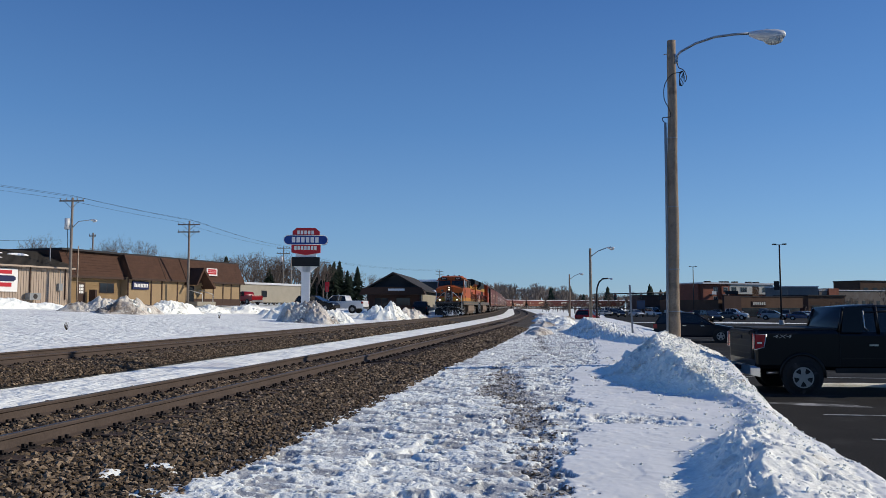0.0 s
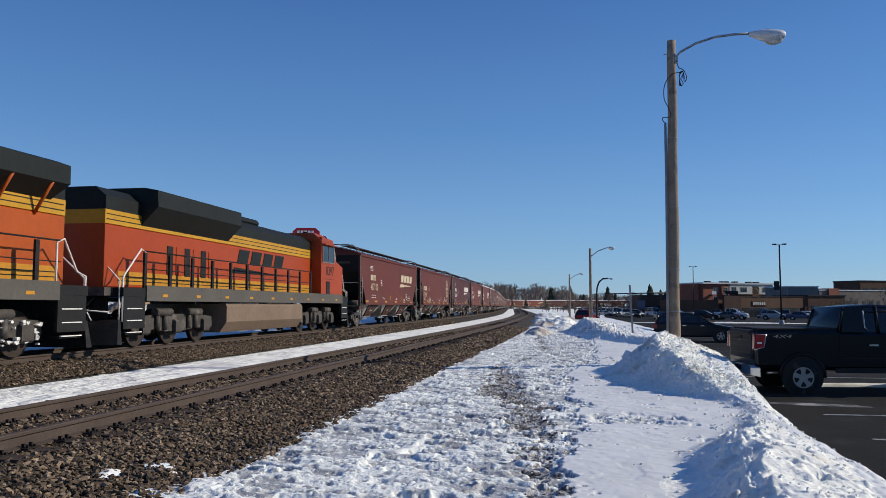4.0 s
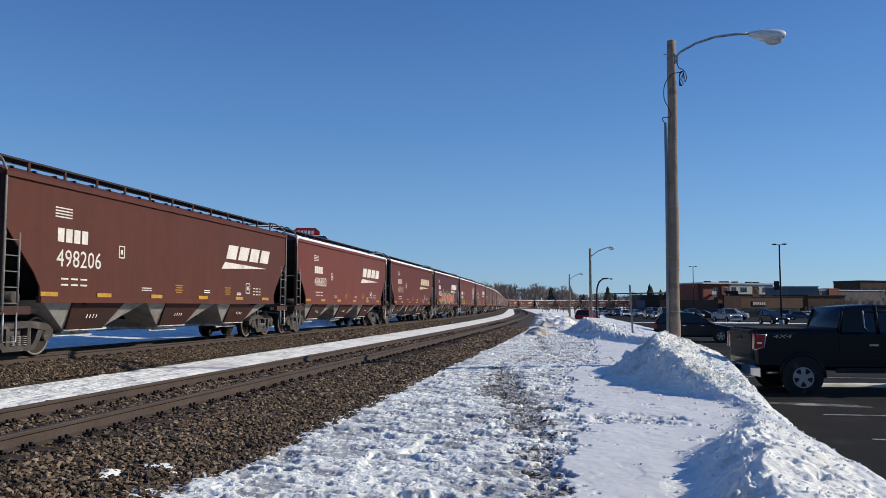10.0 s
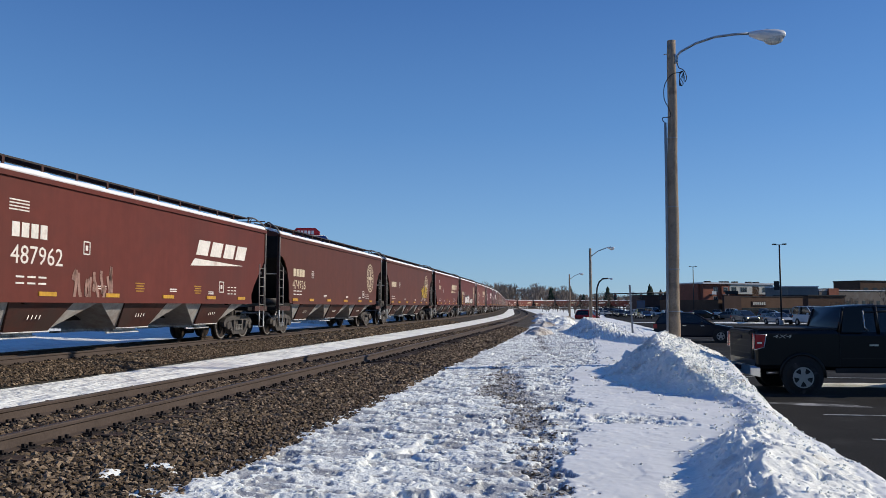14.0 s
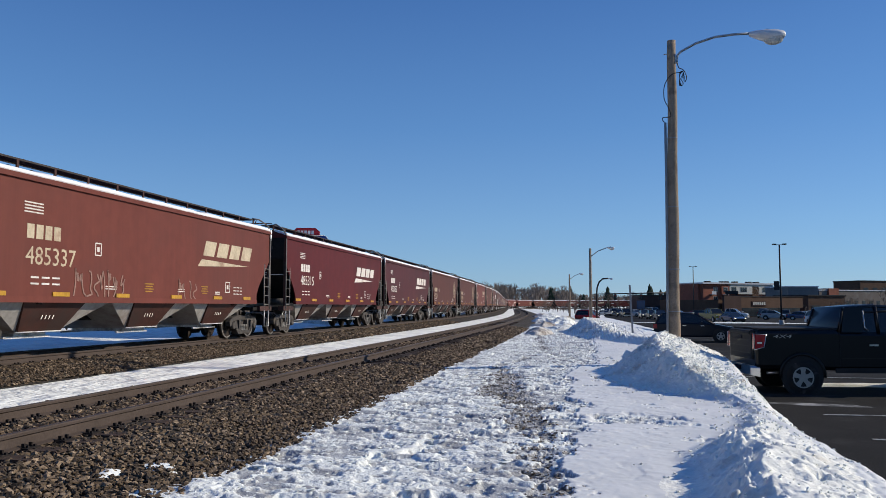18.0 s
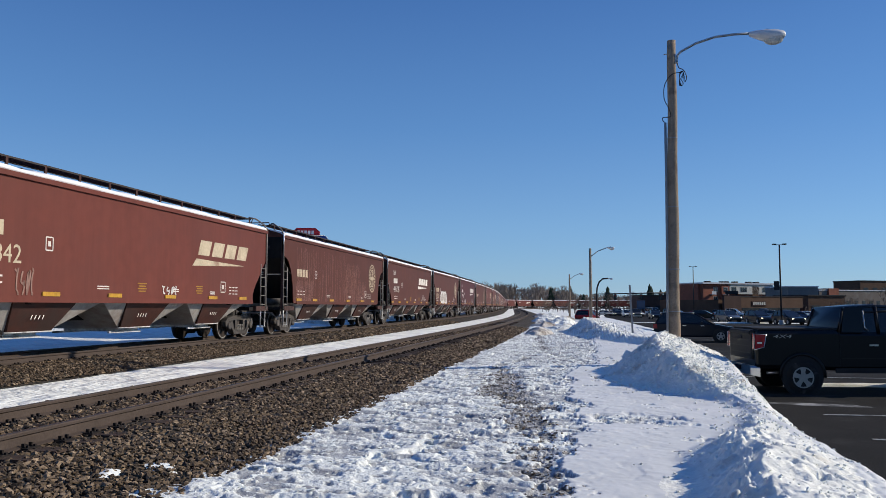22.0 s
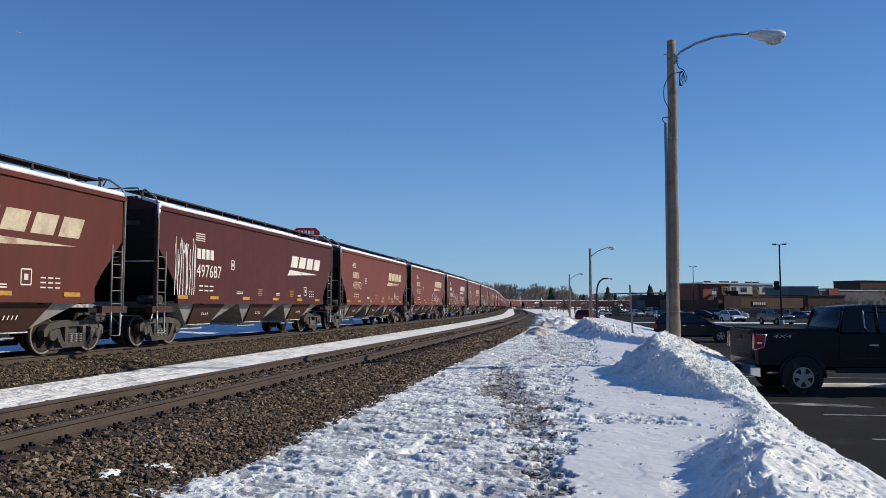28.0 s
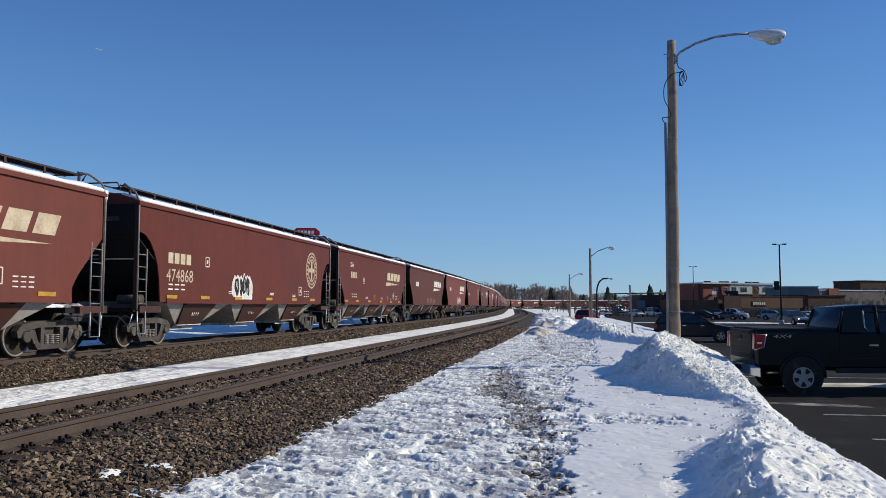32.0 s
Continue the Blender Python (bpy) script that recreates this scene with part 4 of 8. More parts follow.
LOCO_FROST = material("sooty_caked_snow", (0.74, 0.74, 0.72), 0.8, vary=0.35, scale=4, fine=22, bump=0.6, dirt=(0.16, 0.15, 0.145), dirt_at=0.5)


def flake(r, a, b, w, h):
    """A ragged outline round (a, b)."""
    return [(a + w * r.uniform(0.4, 1.1) * math.cos(k * 0.785), b + h * r.uniform(0.4, 1.1) * math.sin(k * 0.785)) for k in range(8)]


def bogie_snow(parent, y, seed):
    r = random.Random(seed)
    s = Shape()
    for _ in range(70):
        py, pz = y + r.uniform(-2.3, 2.3), 0.28 + 0.6 * r.random()
        s.prism(flake(r, py, pz, r.uniform(0.03, 0.13), r.uniform(0.02, 0.08)), 1.10, 1.175 + r.uniform(0, 0.05), "x")
    part("caked_snow", s, LOCO_FROST, parent, "snow caked on the bogie")


def locomotive(flared, number, label):
    """A six-axle diesel; its cab stands at -y. flared: with flared radiators and a rounder look."""
    loco = thing("locomotive", label, "locomotive", group="locomotives of the grain train")
    skin = RED_ORANGE if flared else ORANGE
    part("underframe", Shape().box(-1.52, 1.52, -10.3, 10.3, 1.42, 1.66), LOCO_BLACK, loco)
    for side in (-1, 1):
        part("side_sill", Shape().box(side * 1.53 - 0.025, side * 1.53 + 0.025, -9.25, 9.2, 1.30, 1.74), SILL_GREY, loco, "grey side sill")
        for k in range(-4, 5):
            part("reflector", Shape().box(side * 1.555 - 0.004, side * 1.555 + 0.004, k * 2.05 - 0.14, k * 2.05 + 0.14, 1.42, 1.50), BAND_ORANGE, loco, "yellow reflector")
    tank = [(-1.45, 1.25), (-1.5, 1.15), (-1.5, 0.62), (-1.25, 0.26), (1.25, 0.26), (1.5, 0.62), (1.5, 1.15), (1.45, 1.25)]
    part("fuel_tank", Shape().prism(tank, -3.5, 4.0), TANK_DUST, loco, "dusty brown fuel tank")
    if flared:
        for side in (-1, 1):
            for k in (-2.2, 1.2):
                part("air_reservoir", Shape().rod((side * 1.3, k, 1.32), (side * 1.3, k + 2.6, 1.32), 0.19, sides=14), BOGIE_IRON, loco)
    for y in (-6.75, 6.75):
        three_axle_bogie(loco, y)
        if not flared:
            bogie_snow(loco, y, int(y) + 20)
    # nose: as wide as the cab, its front folded to a shallow point
    plan = [(-1.52, -8.06, 3.40), (-1.52, -9.29, 3.10), (-0.40, -9.76, 3.30), (0.40, -9.76, 3.30), (1.52, -9.29, 3.10), (1.52, -8.06, 3.40)]
    nose = Shape().loft([[(x, y, 1.66) for x, y, _ in plan], plan], caps=False, smooth=False)
    ridge = [(-0.40, -8.06, 3.56), (0.40, -8.06, 3.56)]
    nose.add([*plan, *ridge], [(0, 1, 2, 6), (6, 2, 3, 7), (7, 3, 4, 5)])
    part("nose", nose, skin, loco)
    part("nose_door", Shape().box(-0.34, 0.34, -9.82, -9.70, 1.68, 2.85, 0.06), NOSE_DARK, loco, "grimy dark nose door")
    for x in (-0.30, 0.30):
        part("door_jamb", Shape().rod((x, -9.84, 1.70), (x, -9.84, 2.85), 0.035), WORN_IRON, loco)
    part("nose_window", Shape().disc((-0.78, -9.61, 2.86), (-0.36, -0.93, 0), 0.15, 0.04, 16), LOCO_GLASS, loco, "small round nose window")
    for side in (-1, 1):
        for k in range(2):
            a, b = 0.50 + 0.50 * k, 0.92 + 0.50 * k
            mark_ = Shape().add([(side * x, -9.76 + (x - 0.40) * 0.42 - 0.012, z) for x, z in ((a, 2.32), (b, 2.28), (b + 0.06 * (side > 0), 2.62), (a + 0.06 * (side > 0), 2.66))], [(0, 1, 2, 3)])
            part("nose_mark", mark_, LOCO_GREEN, loco, "dark block on the nose")
        wing = Shape().add([(side * x, -9.76 + (x - 0.40) * 0.42 - 0.010, z) for x, z in ((0.42, 1.70), (1.50, 1.70), (1.50, 2.0), (0.42, 2.16))], [(0, 1, 2, 3)])
        part("nose_band", wing, BAND_ORANGE, loco, "dull yellow band")
    # cab
    cab = [(-8.04, 1.66), (-8.06, 3.34), (-7.80, 4.16), (-7.60, 4.36), (-5.95, 4.42), (-5.90, 1.66)]
    part("cab", Shape().prism(cab, -1.53, 1.53, "x"), skin, loco)
    roof = Shape().loft([[(-1.5, -7.92, 4.12), (1.5, -7.92, 4.12), (1.1, -7.84, 4.44), (-1.1, -7.84, 4.44)], [(-1.54, -7.3, 4.20), (1.54, -7.3, 4.20), (1.15, -7.3, 4.58), (-1.15, -7.3, 4.58)], [(-1.54, -5.85, 4.22), (1.54, -5.85, 4.22), (1.15, -5.85, 4.60), (-1.15, -5.85, 4.60)]], smooth=False)
    part("cab_roof", roof, skin, loco)
    for x, y, w in ((0.3, -7.1, 0.24), (-0.5, -6.6, 0.2), (0.75, -6.4, 0.16)):
        part("roof_fitting", Shape().box(x - w / 2, x + w / 2, y - w * 0.7, y + w * 0.7, 4.55, 4.72, 0.03), LAMP_WHITE if w > 0.22 else LOCO_BLACK, loco)
    for side in (-1, 1):
        screen = Shape().loft([[(side * 0.10, -8.10, 3.43), (side * 1.42, -8.10, 3.34), (side * 1.42, -8.04, 3.34), (side * 0.10, -8.04, 3.43)],
                               [(side * 0.10, -7.89, 4.06), (side * 1.38, -7.89, 4.06), (side * 1.38, -7.80, 4.06), (side * 0.10, -7.80, 4.06)]], smooth=False)
        part("windscreen", screen, LOCO_GLASS, loco, "dark windscreen")
        board = Shape().box(side * 0.80 - 0.36, side * 0.80 + 0.36, -8.02, -7.86, 4.14, 4.40)
        plate = part("number_board", board, LOCO_BLACK, loco, "black number board")
        me = letters(number, 0.22, STENCIL)
        part("board_number", me, None, plate, at=pose(side * 0.80, -8.025, 4.27, 0, 0, -90))
        window = part("cab_window", Shape().box(side * 1.535 - 0.012, side * 1.535 + 0.012, -7.80, -6.08, 3.27, 4.0), LOCO_GLASS, loco, "dark sliding cab window")
        for y in (-7.80, -6.95, -6.08):
            part("window_frame", Shape().box(side * 1.55 - 0.012, side * 1.55 + 0.012, y - 0.025, y + 0.025, 3.24, 4.03), WORN_IRON, window)
        part("window_frame", Shape().box(side * 1.55 - 0.014, side * 1.55 + 0.014, -7.83, -6.05, 3.21, 3.26), WORN_IRON, window)
        part("step_door", Shape().box(side * 1.54 - 0.012, side * 1.54 + 0.012, -7.16, -6.66, 1.72, 2.34), LOCO_BLACK, loco, "dark opening above the steps")
        part("cab_seam", Shape().box(side * 1.535 - 0.006, side * 1.535 + 0.006, -7.9, -6.0, 2.44, 2.455), NOSE_DARK, loco)
        part("screen_post", Shape().rod((side * 1.53, -8.07, 3.36), (side * 1.50, -7.83, 4.14), 0.035), RAIL_WHITE, loco, "pale edge strip")
        part("window_awning", Shape().box(side * 1.6 - 0.12, side * 1.6 + 0.12, -7.8, -6.0, 4.05, 4.10), skin, loco)
        part("cab_number", letters(number, 0.62, LOCO_GREEN), None, loco, "dark cab number", at=pose(side * 1.535, -7.22, 2.82, 0, 0, 0 if side > 0 else 180))
    # headlights between the windscreens and ditch lights over the pilot
    part("headlight_box", Shape().box(-0.19, 0.19, -9.84, -9.5, 2.86, 3.40, 0.05), NOSE_DARK, loco)
    glare = Shape()
    for side in (-1, 1):
        glare.add([(side * 0.40, -8.07, 3.572), (side * 0.40, -8.60, 3.495), (side * 1.50, -9.24, 3.128), (side * 1.50, -8.07, 3.416)], [(0, 1, 2, 3)])
    glare.add([(-0.40, -8.07, 3.572), (0.40, -8.07, 3.572), (0.40, -8.60, 3.495), (-0.40, -8.60, 3.495)], [(0, 1, 2, 3)])
    part("glare_panel", glare, LOCO_BLACK, loco, "black glare panel below the windscreens")
    for z in (2.98, 3.20):
        part("headlight", Shape().disc((0, -9.855, z), (0, 1, 0), 0.072, 0.04, 14), LAMP_ON if not flared else LOCO_GLASS, loco, "lit headlight" if not flared else "dark headlight")
    for x in (-0.95, 0.95):
        part("ditch_light_box", Shape().box(x - 0.16, x + 0.16, -10.42, -10.25, 1.70, 2.0, 0.05), BOGIE_IRON, loco)
        part("ditch_light", Shape().disc((x, -10.44, 1.85), (0, 1, 0), 0.085, 0.04, 16), LAMP_ON if not flared else LOCO_GLASS, loco, "lit ditch light" if not flared else "dark ditch light")
    # hoods
    wide = 1.02
    if not flared:
        part("equipment_cabinet", Shape().box(-1.5, 1.5, -5.88, -1.0, 1.66, 3.34), skin, loco)
        part("cabinet_band", Shape().box(-1.51, 1.51, -5.88, -1.0, 3.34, 3.60), LOCO_YELLOW, loco, "yellow band")
        part("cabinet_top", Shape().prism([(-1.5, 3.60), (1.5, 3.60), (1.5, 4.15), (1.1, 4.42), (-1.1, 4.42), (-1.5, 4.15)], -5.86, -1.0), LOCO_GREEN, loco, "dark green upper hood")
        for side in (-1, 1):
            for y in (-5.3, -4.5, -3.45, -1.7):
                grille = Shape()
                for j in range(8):
                    grille.box(side * 1.51 - 0.02, side * 1.51 + 0.02, y - 0.33, y + 0.33, 3.58 + j * 0.075, 3.62 + j * 0.075)
                part("grille", grille, WORN_IRON if y in (-5.3, -3.45) else LOCO_BLACK, loco, "louvred grille")
                part("grille_frame", Shape().box(side * 1.51 - 0.025, side * 1.51 + 0.025, y - 0.38, y - 0.34, 3.42, 4.2), WORN_IRON if y in (-5.3, -3.45) else LOCO_BLACK, loco)
            for y in (-4.95, -4.0, -2.75):
                part("cable_trunk", Shape().box(side * 1.53 - 0.04, side * 1.53 + 0.04, y - 0.10, y + 0.10, 3.30, 4.12, 0.03), LOCO_BLACK, loco, "black trunk down the upper hood")
            for z in (3.43, 3.51):
                part("pin_stripe", Shape().box(side * 1.515 - 0.008, side * 1.515 + 0.008, -5.88, -1.0, z - 0.010, z + 0.010), LOCO_GREEN, loco)
    start = -5.88 if flared else -1.0
    tail = 10.45 if flared else 10.0
    part("hood", Shape().box(-wide, wide, start, tail, 1.66, 3.38, 0.04), skin, loco)
    part("hood_band", Shape().box(-wide - 0.006, wide + 0.006, start, tail + 0.01, 3.38, 3.76), LOCO_YELLOW, loco, "yellow band")
    part("hood_top", Shape().prism([(-wide, 3.76), (wide, 3.76), (wide, 4.12), (0.7, 4.38), (-0.7, 4.38), (-wide, 4.12)], start, tail - 0.01), LOCO_GREEN, loco, "dark green upper hood")
    for side in (-1, 1):
        part("lower_band", Shape().box(side * wide - 0.012, side * wide + 0.012, start, 9.8, 1.76, 2.12), BAND_ORANGE, loco, "yellow band")
        if not flared:
            part("cab_band", Shape().box(side * 1.54 - 0.006, side * 1.54 + 0.006, -9.28, -5.9, 1.76, 2.12), BAND_ORANGE, loco, "yellow band")
        if not flared:
            for z in (1.86, 1.98):
                part("pin_stripe", Shape().box(side * 1.545 - 0.006, side * 1.545 + 0.006, -9.28, -5.9, z - 0.012, z + 0.012), LOCO_GREEN, loco)
                part("pin_stripe", Shape().box(side * 1.51 - 0.012, side * 1.51 + 0.012, -5.88, -1.0, z - 0.012, z + 0.012), LOCO_GREEN, loco)
            part("cabinet_stripe", Shape().box(side * 1.50 - 0.008, side * 1.50 + 0.008, -5.88, -1.0, 1.76, 2.12), BAND_ORANGE, loco, "yellow band")
        for z in (1.86, 1.98):
            part("pin_stripe", Shape().box(side * wide - 0.016, side * wide + 0.016, start, 9.8, z - 0.012, z + 0.012), LOCO_GREEN, loco)
        for z in (3.50, 3.64):
            part("pin_stripe", Shape().box(side * wide - 0.012, side * wide + 0.012, start, tail - 0.05, z - 0.012, z + 0.012), LOCO_GREEN, loco)
        name = Shape()
        mid = 1.8 if not flared else 0.0
        size = 1.25 if not flared else 1.2
        for i in range(4):
            lean = 0.16 * side
            name.prism(slanted(mid + side * (i - 1.5) * 0.98 * size, 3.0, 0.76 * size, 0.44 * size, lean * 1.4), side * (wide + 0.012) - 0.006, side * (wide + 0.012) + 0.006, "x")
        name.prism([(mid - side * 2.3 * size, 2.36), (mid - side * 2.0 * size, 2.58), (mid + side * 2.0 * size, 2.42)], side * (wide + 0.012) - 0.006, side * (wide + 0.012) + 0.006, "x")
        part("owner_mark", name, LOCO_GREEN, loco, "dark slanted blocks over a wedge")
        for k in range(6):
            y = 4.3 + k * 0.55
            part("hood_door", Shape().box(side * wide - 0.02, side * wide + 0.02, y - 0.17, y + 0.17, 2.1, 3.0), LOCO_BLACK if k % 2 else skin, loco)
    # radiators
    if flared:
        rad = [(-1.0, 3.45), (-1.55, 4.02), (-1.52, 4.5), (-1.1, 4.58), (1.1, 4.58), (1.52, 4.5), (1.55, 4.02), (1.0, 3.45)]
        part("radiator", Shape().prism(rad, 3.0, 8.7), LOCO_GREEN, loco, "flared dark radiator housing")
        part("exhaust_hump", Shape().box(-0.7, 0.7, -0.5, 3.2, 4.35, 4.62, 0.1), LOCO_GREEN, loco)
    else:
        rad = [(-1.02, 3.70), (-1.55, 4.05), (-1.55, 4.50), (-1.2, 4.62), (1.2, 4.62), (1.55, 4.50), (1.55, 4.05), (1.02, 3.70)]
        part("radiator", Shape().prism(rad, 4.05, 9.45), LOCO_GREEN, loco, "overhanging dark radiator housing")
        for side in (-1, 1):
            for y in (5.0, 6.3, 7.6, 8.9):
                part("radiator_brace", Shape().rod((side * 1.02, y, 3.3), (side * 1.5, y, 4.06), 0.04, sides=6), ORANGE, loco)
        part("exhaust_stack", Shape().box(-0.4, 0.4, 1.6, 2.6, 4.35, 4.52, 0.05), BOGIE_IRON, loco)
        part("horn", Shape().rod((0.2, -2.9, 4.5), (0.2, -2.3, 4.5), 0.10, 0.05, 10), LOCO_BLACK, loco)
    # walkway rails
    for side in (-1, 1):
        x = side * 1.47
        first = -4.6 if flared else -1.2
        for k in range(11 if flared else 8):
            y = first + k * 1.38
            part("rail_post", Shape().box(x - 0.03, x + 0.03, y - 0.065, y + 0.065, 1.66, 2.66), LOCO_BLACK, loco)
        part("handrail", Shape().tube([(x, first - 0.1, 2.7), (x, 9.3, 2.7)], 0.022), LOCO_BLACK, loco)
        part("lower_handrail", Shape().tube([(x, first - 0.1, 2.2), (x, 9.3, 2.2)], 0.014), LOCO_BLACK, loco)
        for end in (-1, 1):
            y = end * 10.25
            grab = Shape().tube([(x, y - end * 1.1, 1.3), (x, y - end * 1.1, 2.65), (x, y - end * 0.85, 2.75), (x - side * 0.1, y - end * 0.2, 2.0), (x, y, 1.9), (x, y, 0.75)], 0.026)
            part("end_handrail", grab, RAIL_WHITE, loco, "white end handrail")
            steps = Shape().box(x - 0.04, x + 0.04, min(y - end * 1.05, y), max(y - end * 1.05, y), 0.55, 1.42)
            for z in (0.42, 0.74, 1.06):
                steps.box(min(x, x - side * 0.3) , max(x, x - side * 0.3), min(y - end * 0.9, y - end * 0.15), max(y - end * 0.9, y - end * 0.15), z - 0.02, z + 0.02)
            stair = part("steps", steps, LOCO_BLACK, loco)
            for z in (0.42, 0.74, 1.06):
                part("tread_edge", Shape().box(x + side * 0.02 - 0.03, x + side * 0.02 + 0.03, min(y - end * 0.9, y - end * 0.15), max(y - end * 0.9, y - end * 0.15), z + 0.02, z + 0.045), RAIL_WHITE, stair, "white tread edge")
    for end in (-1, 1):
        y = end * 10.3
        part("front_handrail" if end < 0 else "rear_handrail", Shape().tube([(-1.40, y, 0.8), (-1.40, y, 1.85), (-0.46, y - end * 0.1, 2.72), (-0.40, y - end * 0.1, 2.66), (-0.40, y - end * 0.05, 1.66)], 0.022), RAIL_WHITE, loco, "white sloping handrail")
        part("front_handrail" if end < 0 else "rear_handrail", Shape().tube([(1.40, y, 0.8), (1.40, y, 1.85), (0.46, y - end * 0.1, 2.72), (0.40, y - end * 0.1, 2.66), (0.40, y - end * 0.05, 1.66)], 0.022), RAIL_WHITE, loco, "white sloping handrail")
        part("pilot", Shape().box(-1.08, 1.08, min(y, y + end * 0.06), max(y, y + end * 0.06), 0.80, 1.66), LOCO_BLACK, loco)
        part("anticlimber", Shape().prism([(-1.2, 1.44), (1.2, 1.44), (1.2, 1.66), (-1.2, 1.66)], min(y, y + end * 0.38), max(y, y + end * 0.38)), BOGIE_IRON, loco)
        r = random.Random(9)
        for k in range(7 if end < 0 else 0):
            hx, drop = -1.0 + 0.33 * k, r.uniform(0.25, 0.5)
            part("air_hose", Shape().tube([(hx, y - 0.08, 1.36), (hx + r.uniform(-0.1, 0.1), y - 0.36, 1.30 - drop * 0.5), (hx + r.uniform(-0.2, 0.2), y - 0.40, 1.30 - drop), (hx + r.uniform(-0.25, 0.25), y - 0.30, 1.18 - drop)], 0.028), CABLE_LOOP, loco)
            part("pilot_bracket", Shape().box(hx - r.uniform(0.04, 0.12), hx + 0.08, y - r.uniform(0.12, 0.28), y - 0.05, 1.0 + 0.3 * r.random(), 1.36, 0.02), BOGIE_IRON if k % 3 == 0 else LOCO_BLACK, loco)
        for hx in (-0.75, 0.75):
            part("jumper_cable", Shape().tube([(hx, y + end * 0.1, 1.42), (hx * 0.8, y + end * 0.3, 1.15), (hx * 0.35, y + end * 0.34, 1.05), (hx * 0.1, y + end * 0.2, 1.3)], 0.035), CABLE_LOOP, loco)
        part("uncoupling_lever", Shape().tube([(-1.3, y + end * 0.3, 1.0), (-0.3, y + end * 0.36, 1.08), (0.3, y + end * 0.36, 1.08), (1.3, y + end * 0.3, 1.0), (1.42, y + end * 0.3, 0.8)], 0.02), RAIL_WHITE, loco)
        plow = Shape().loft([[(-1.45, y + end * 0.10, 0.80), (0, y + end * 0.45, 0.70), (1.45, y + end * 0.10, 0.80), (1.45, y, 0.80), (-1.45, y, 0.80)],
                             [(-1.52, y + end * 0.22, 0.14), (0, y + end * 0.80, 0.14), (1.52, y + end * 0.22, 0.14), (1.52, y, 0.14), (-1.52, y, 0.14)]], smooth=False)
        blade = part("plow", plow, LOCO_BLACK, loco, "black plow blade")
        if end < 0 and not flared:
            crust = Shape()
            r = random.Random(5)
            for _ in range(240):
                px, pz = r.gauss(0.2, 0.6), 0.17 + 0.55 * r.random() ** 2.2
                px = max(-1.4, min(1.4, px))
                f = (0.80 - pz) / 0.66
                out_ = 0.10 + 0.12 * f + (0.35 + 0.23 * f) * (1 - abs(px) / 1.5)
                rim = flake(r, px, pz, r.uniform(0.02, 0.075), r.uniform(0.02, 0.11))
                way = [(a, max(b, 0.15), 0.10 + 0.12 * (0.80 - max(b, 0.15)) / 0.66 + (0.35 + 0.23 * (0.80 - max(b, 0.15)) / 0.66) * (1 - min(abs(a), 1.5) / 1.5)) for a, b in rim]
                crust.loft([[(a, y - o + 0.02, b) for a, b, o in way], [(a, y - o - 0.010, b) for a, b, o in way]], smooth=False)
            for _ in range(26):
                px, pz = r.uniform(-1.0, 1.0), r.uniform(0.85, 1.4)
                crust.prism(flake(r, px, pz, r.uniform(0.03, 0.12), r.uniform(0.02, 0.06)), y - 0.075, y - 0.03)
            for _ in range(16):
                px, pz = r.gauss(0, 0.12), r.uniform(1.75, 2.7)
                crust.prism(flake(r, px, pz, r.uniform(0.02, 0.07), r.uniform(0.04, 0.14)), -9.84, -9.80)
            part("snow_crust", crust, LOCO_FROST, blade, "sooty snow caked on the plow")
        coupler = Shape().box(-0.16, 0.16, min(y, y + end * 0.9), max(y, y + end * 0.9), 0.72, 1.0, 0.05)
        for hx in (-0.6, -0.45, 0.45, 0.6):
            coupler.tube([(hx, y + end * 0.1, 1.15), (hx * 1.05, y + end * 0.25, 0.7), (hx * 0.8, y + end * 0.3, 0.5)], 0.03)
        part("coupler", coupler, BOGIE_IRON, loco)
    return loco

# ---- ties and stones ----
def ties(line, u, top, first, last, mat):
    shapes = []
    r = random.Random(7)
    for k in range(4):
        s = Shape().box(-1.30, 1.30, -0.115, 0.115, -0.16, 0.0, 0.02)
        shapes.append(s.mesh("tie", mat))
    plate = Shape()
    for side in (-0.755, 0.755):
        plate.box(side - 0.19, side + 0.19, -0.10, 0.10, 0.0, 0.014)
        for a in (-0.1, 0.1):
            for b in (-0.055, 0.055):
                plate.box(side + a - 0.018, side + a + 0.018, b - 0.012, b + 0.012, 0.014, 0.055)
                plate.box(side + a * 1.5 - 0.012, side + a * 1.5 + 0.012, b - 0.012, b + 0.012, 0.014, 0.035)
        # clips on the gauge side that stand up from the foot
        for b in (-0.10, 0.10):
            plate.ball((side - 0.105, b * 0.6, 0.045), 0.035, 0.03, 0.03, 4, 6)
    plate = plate.mesh("tie_plate", SPIKE_IRON)
    n = int((last - first) / 0.5)
    for i in range(n):
        s = first + i * 0.5
        x, y, h = track_pose(u, s)
        m = pose(x + r.uniform(-0.04, 0.04), y + r.uniform(-0.02, 0.02), top - 0.174, 0, 0, math.degrees(h) + r.uniform(-0.8, 0.8))
        tie = part("tie", shapes[i % 4], None, line, at=m)
        if s < 45:
            part("tie_plate", plate, None, tie)


ties(near_track, NEAR_U, NEAR_TOP, 2.0, 75.0, TIE_WOOD)
ties(far_track, FAR_U, FAR_TOP, 10.0, 60.0, TIE_WOOD)

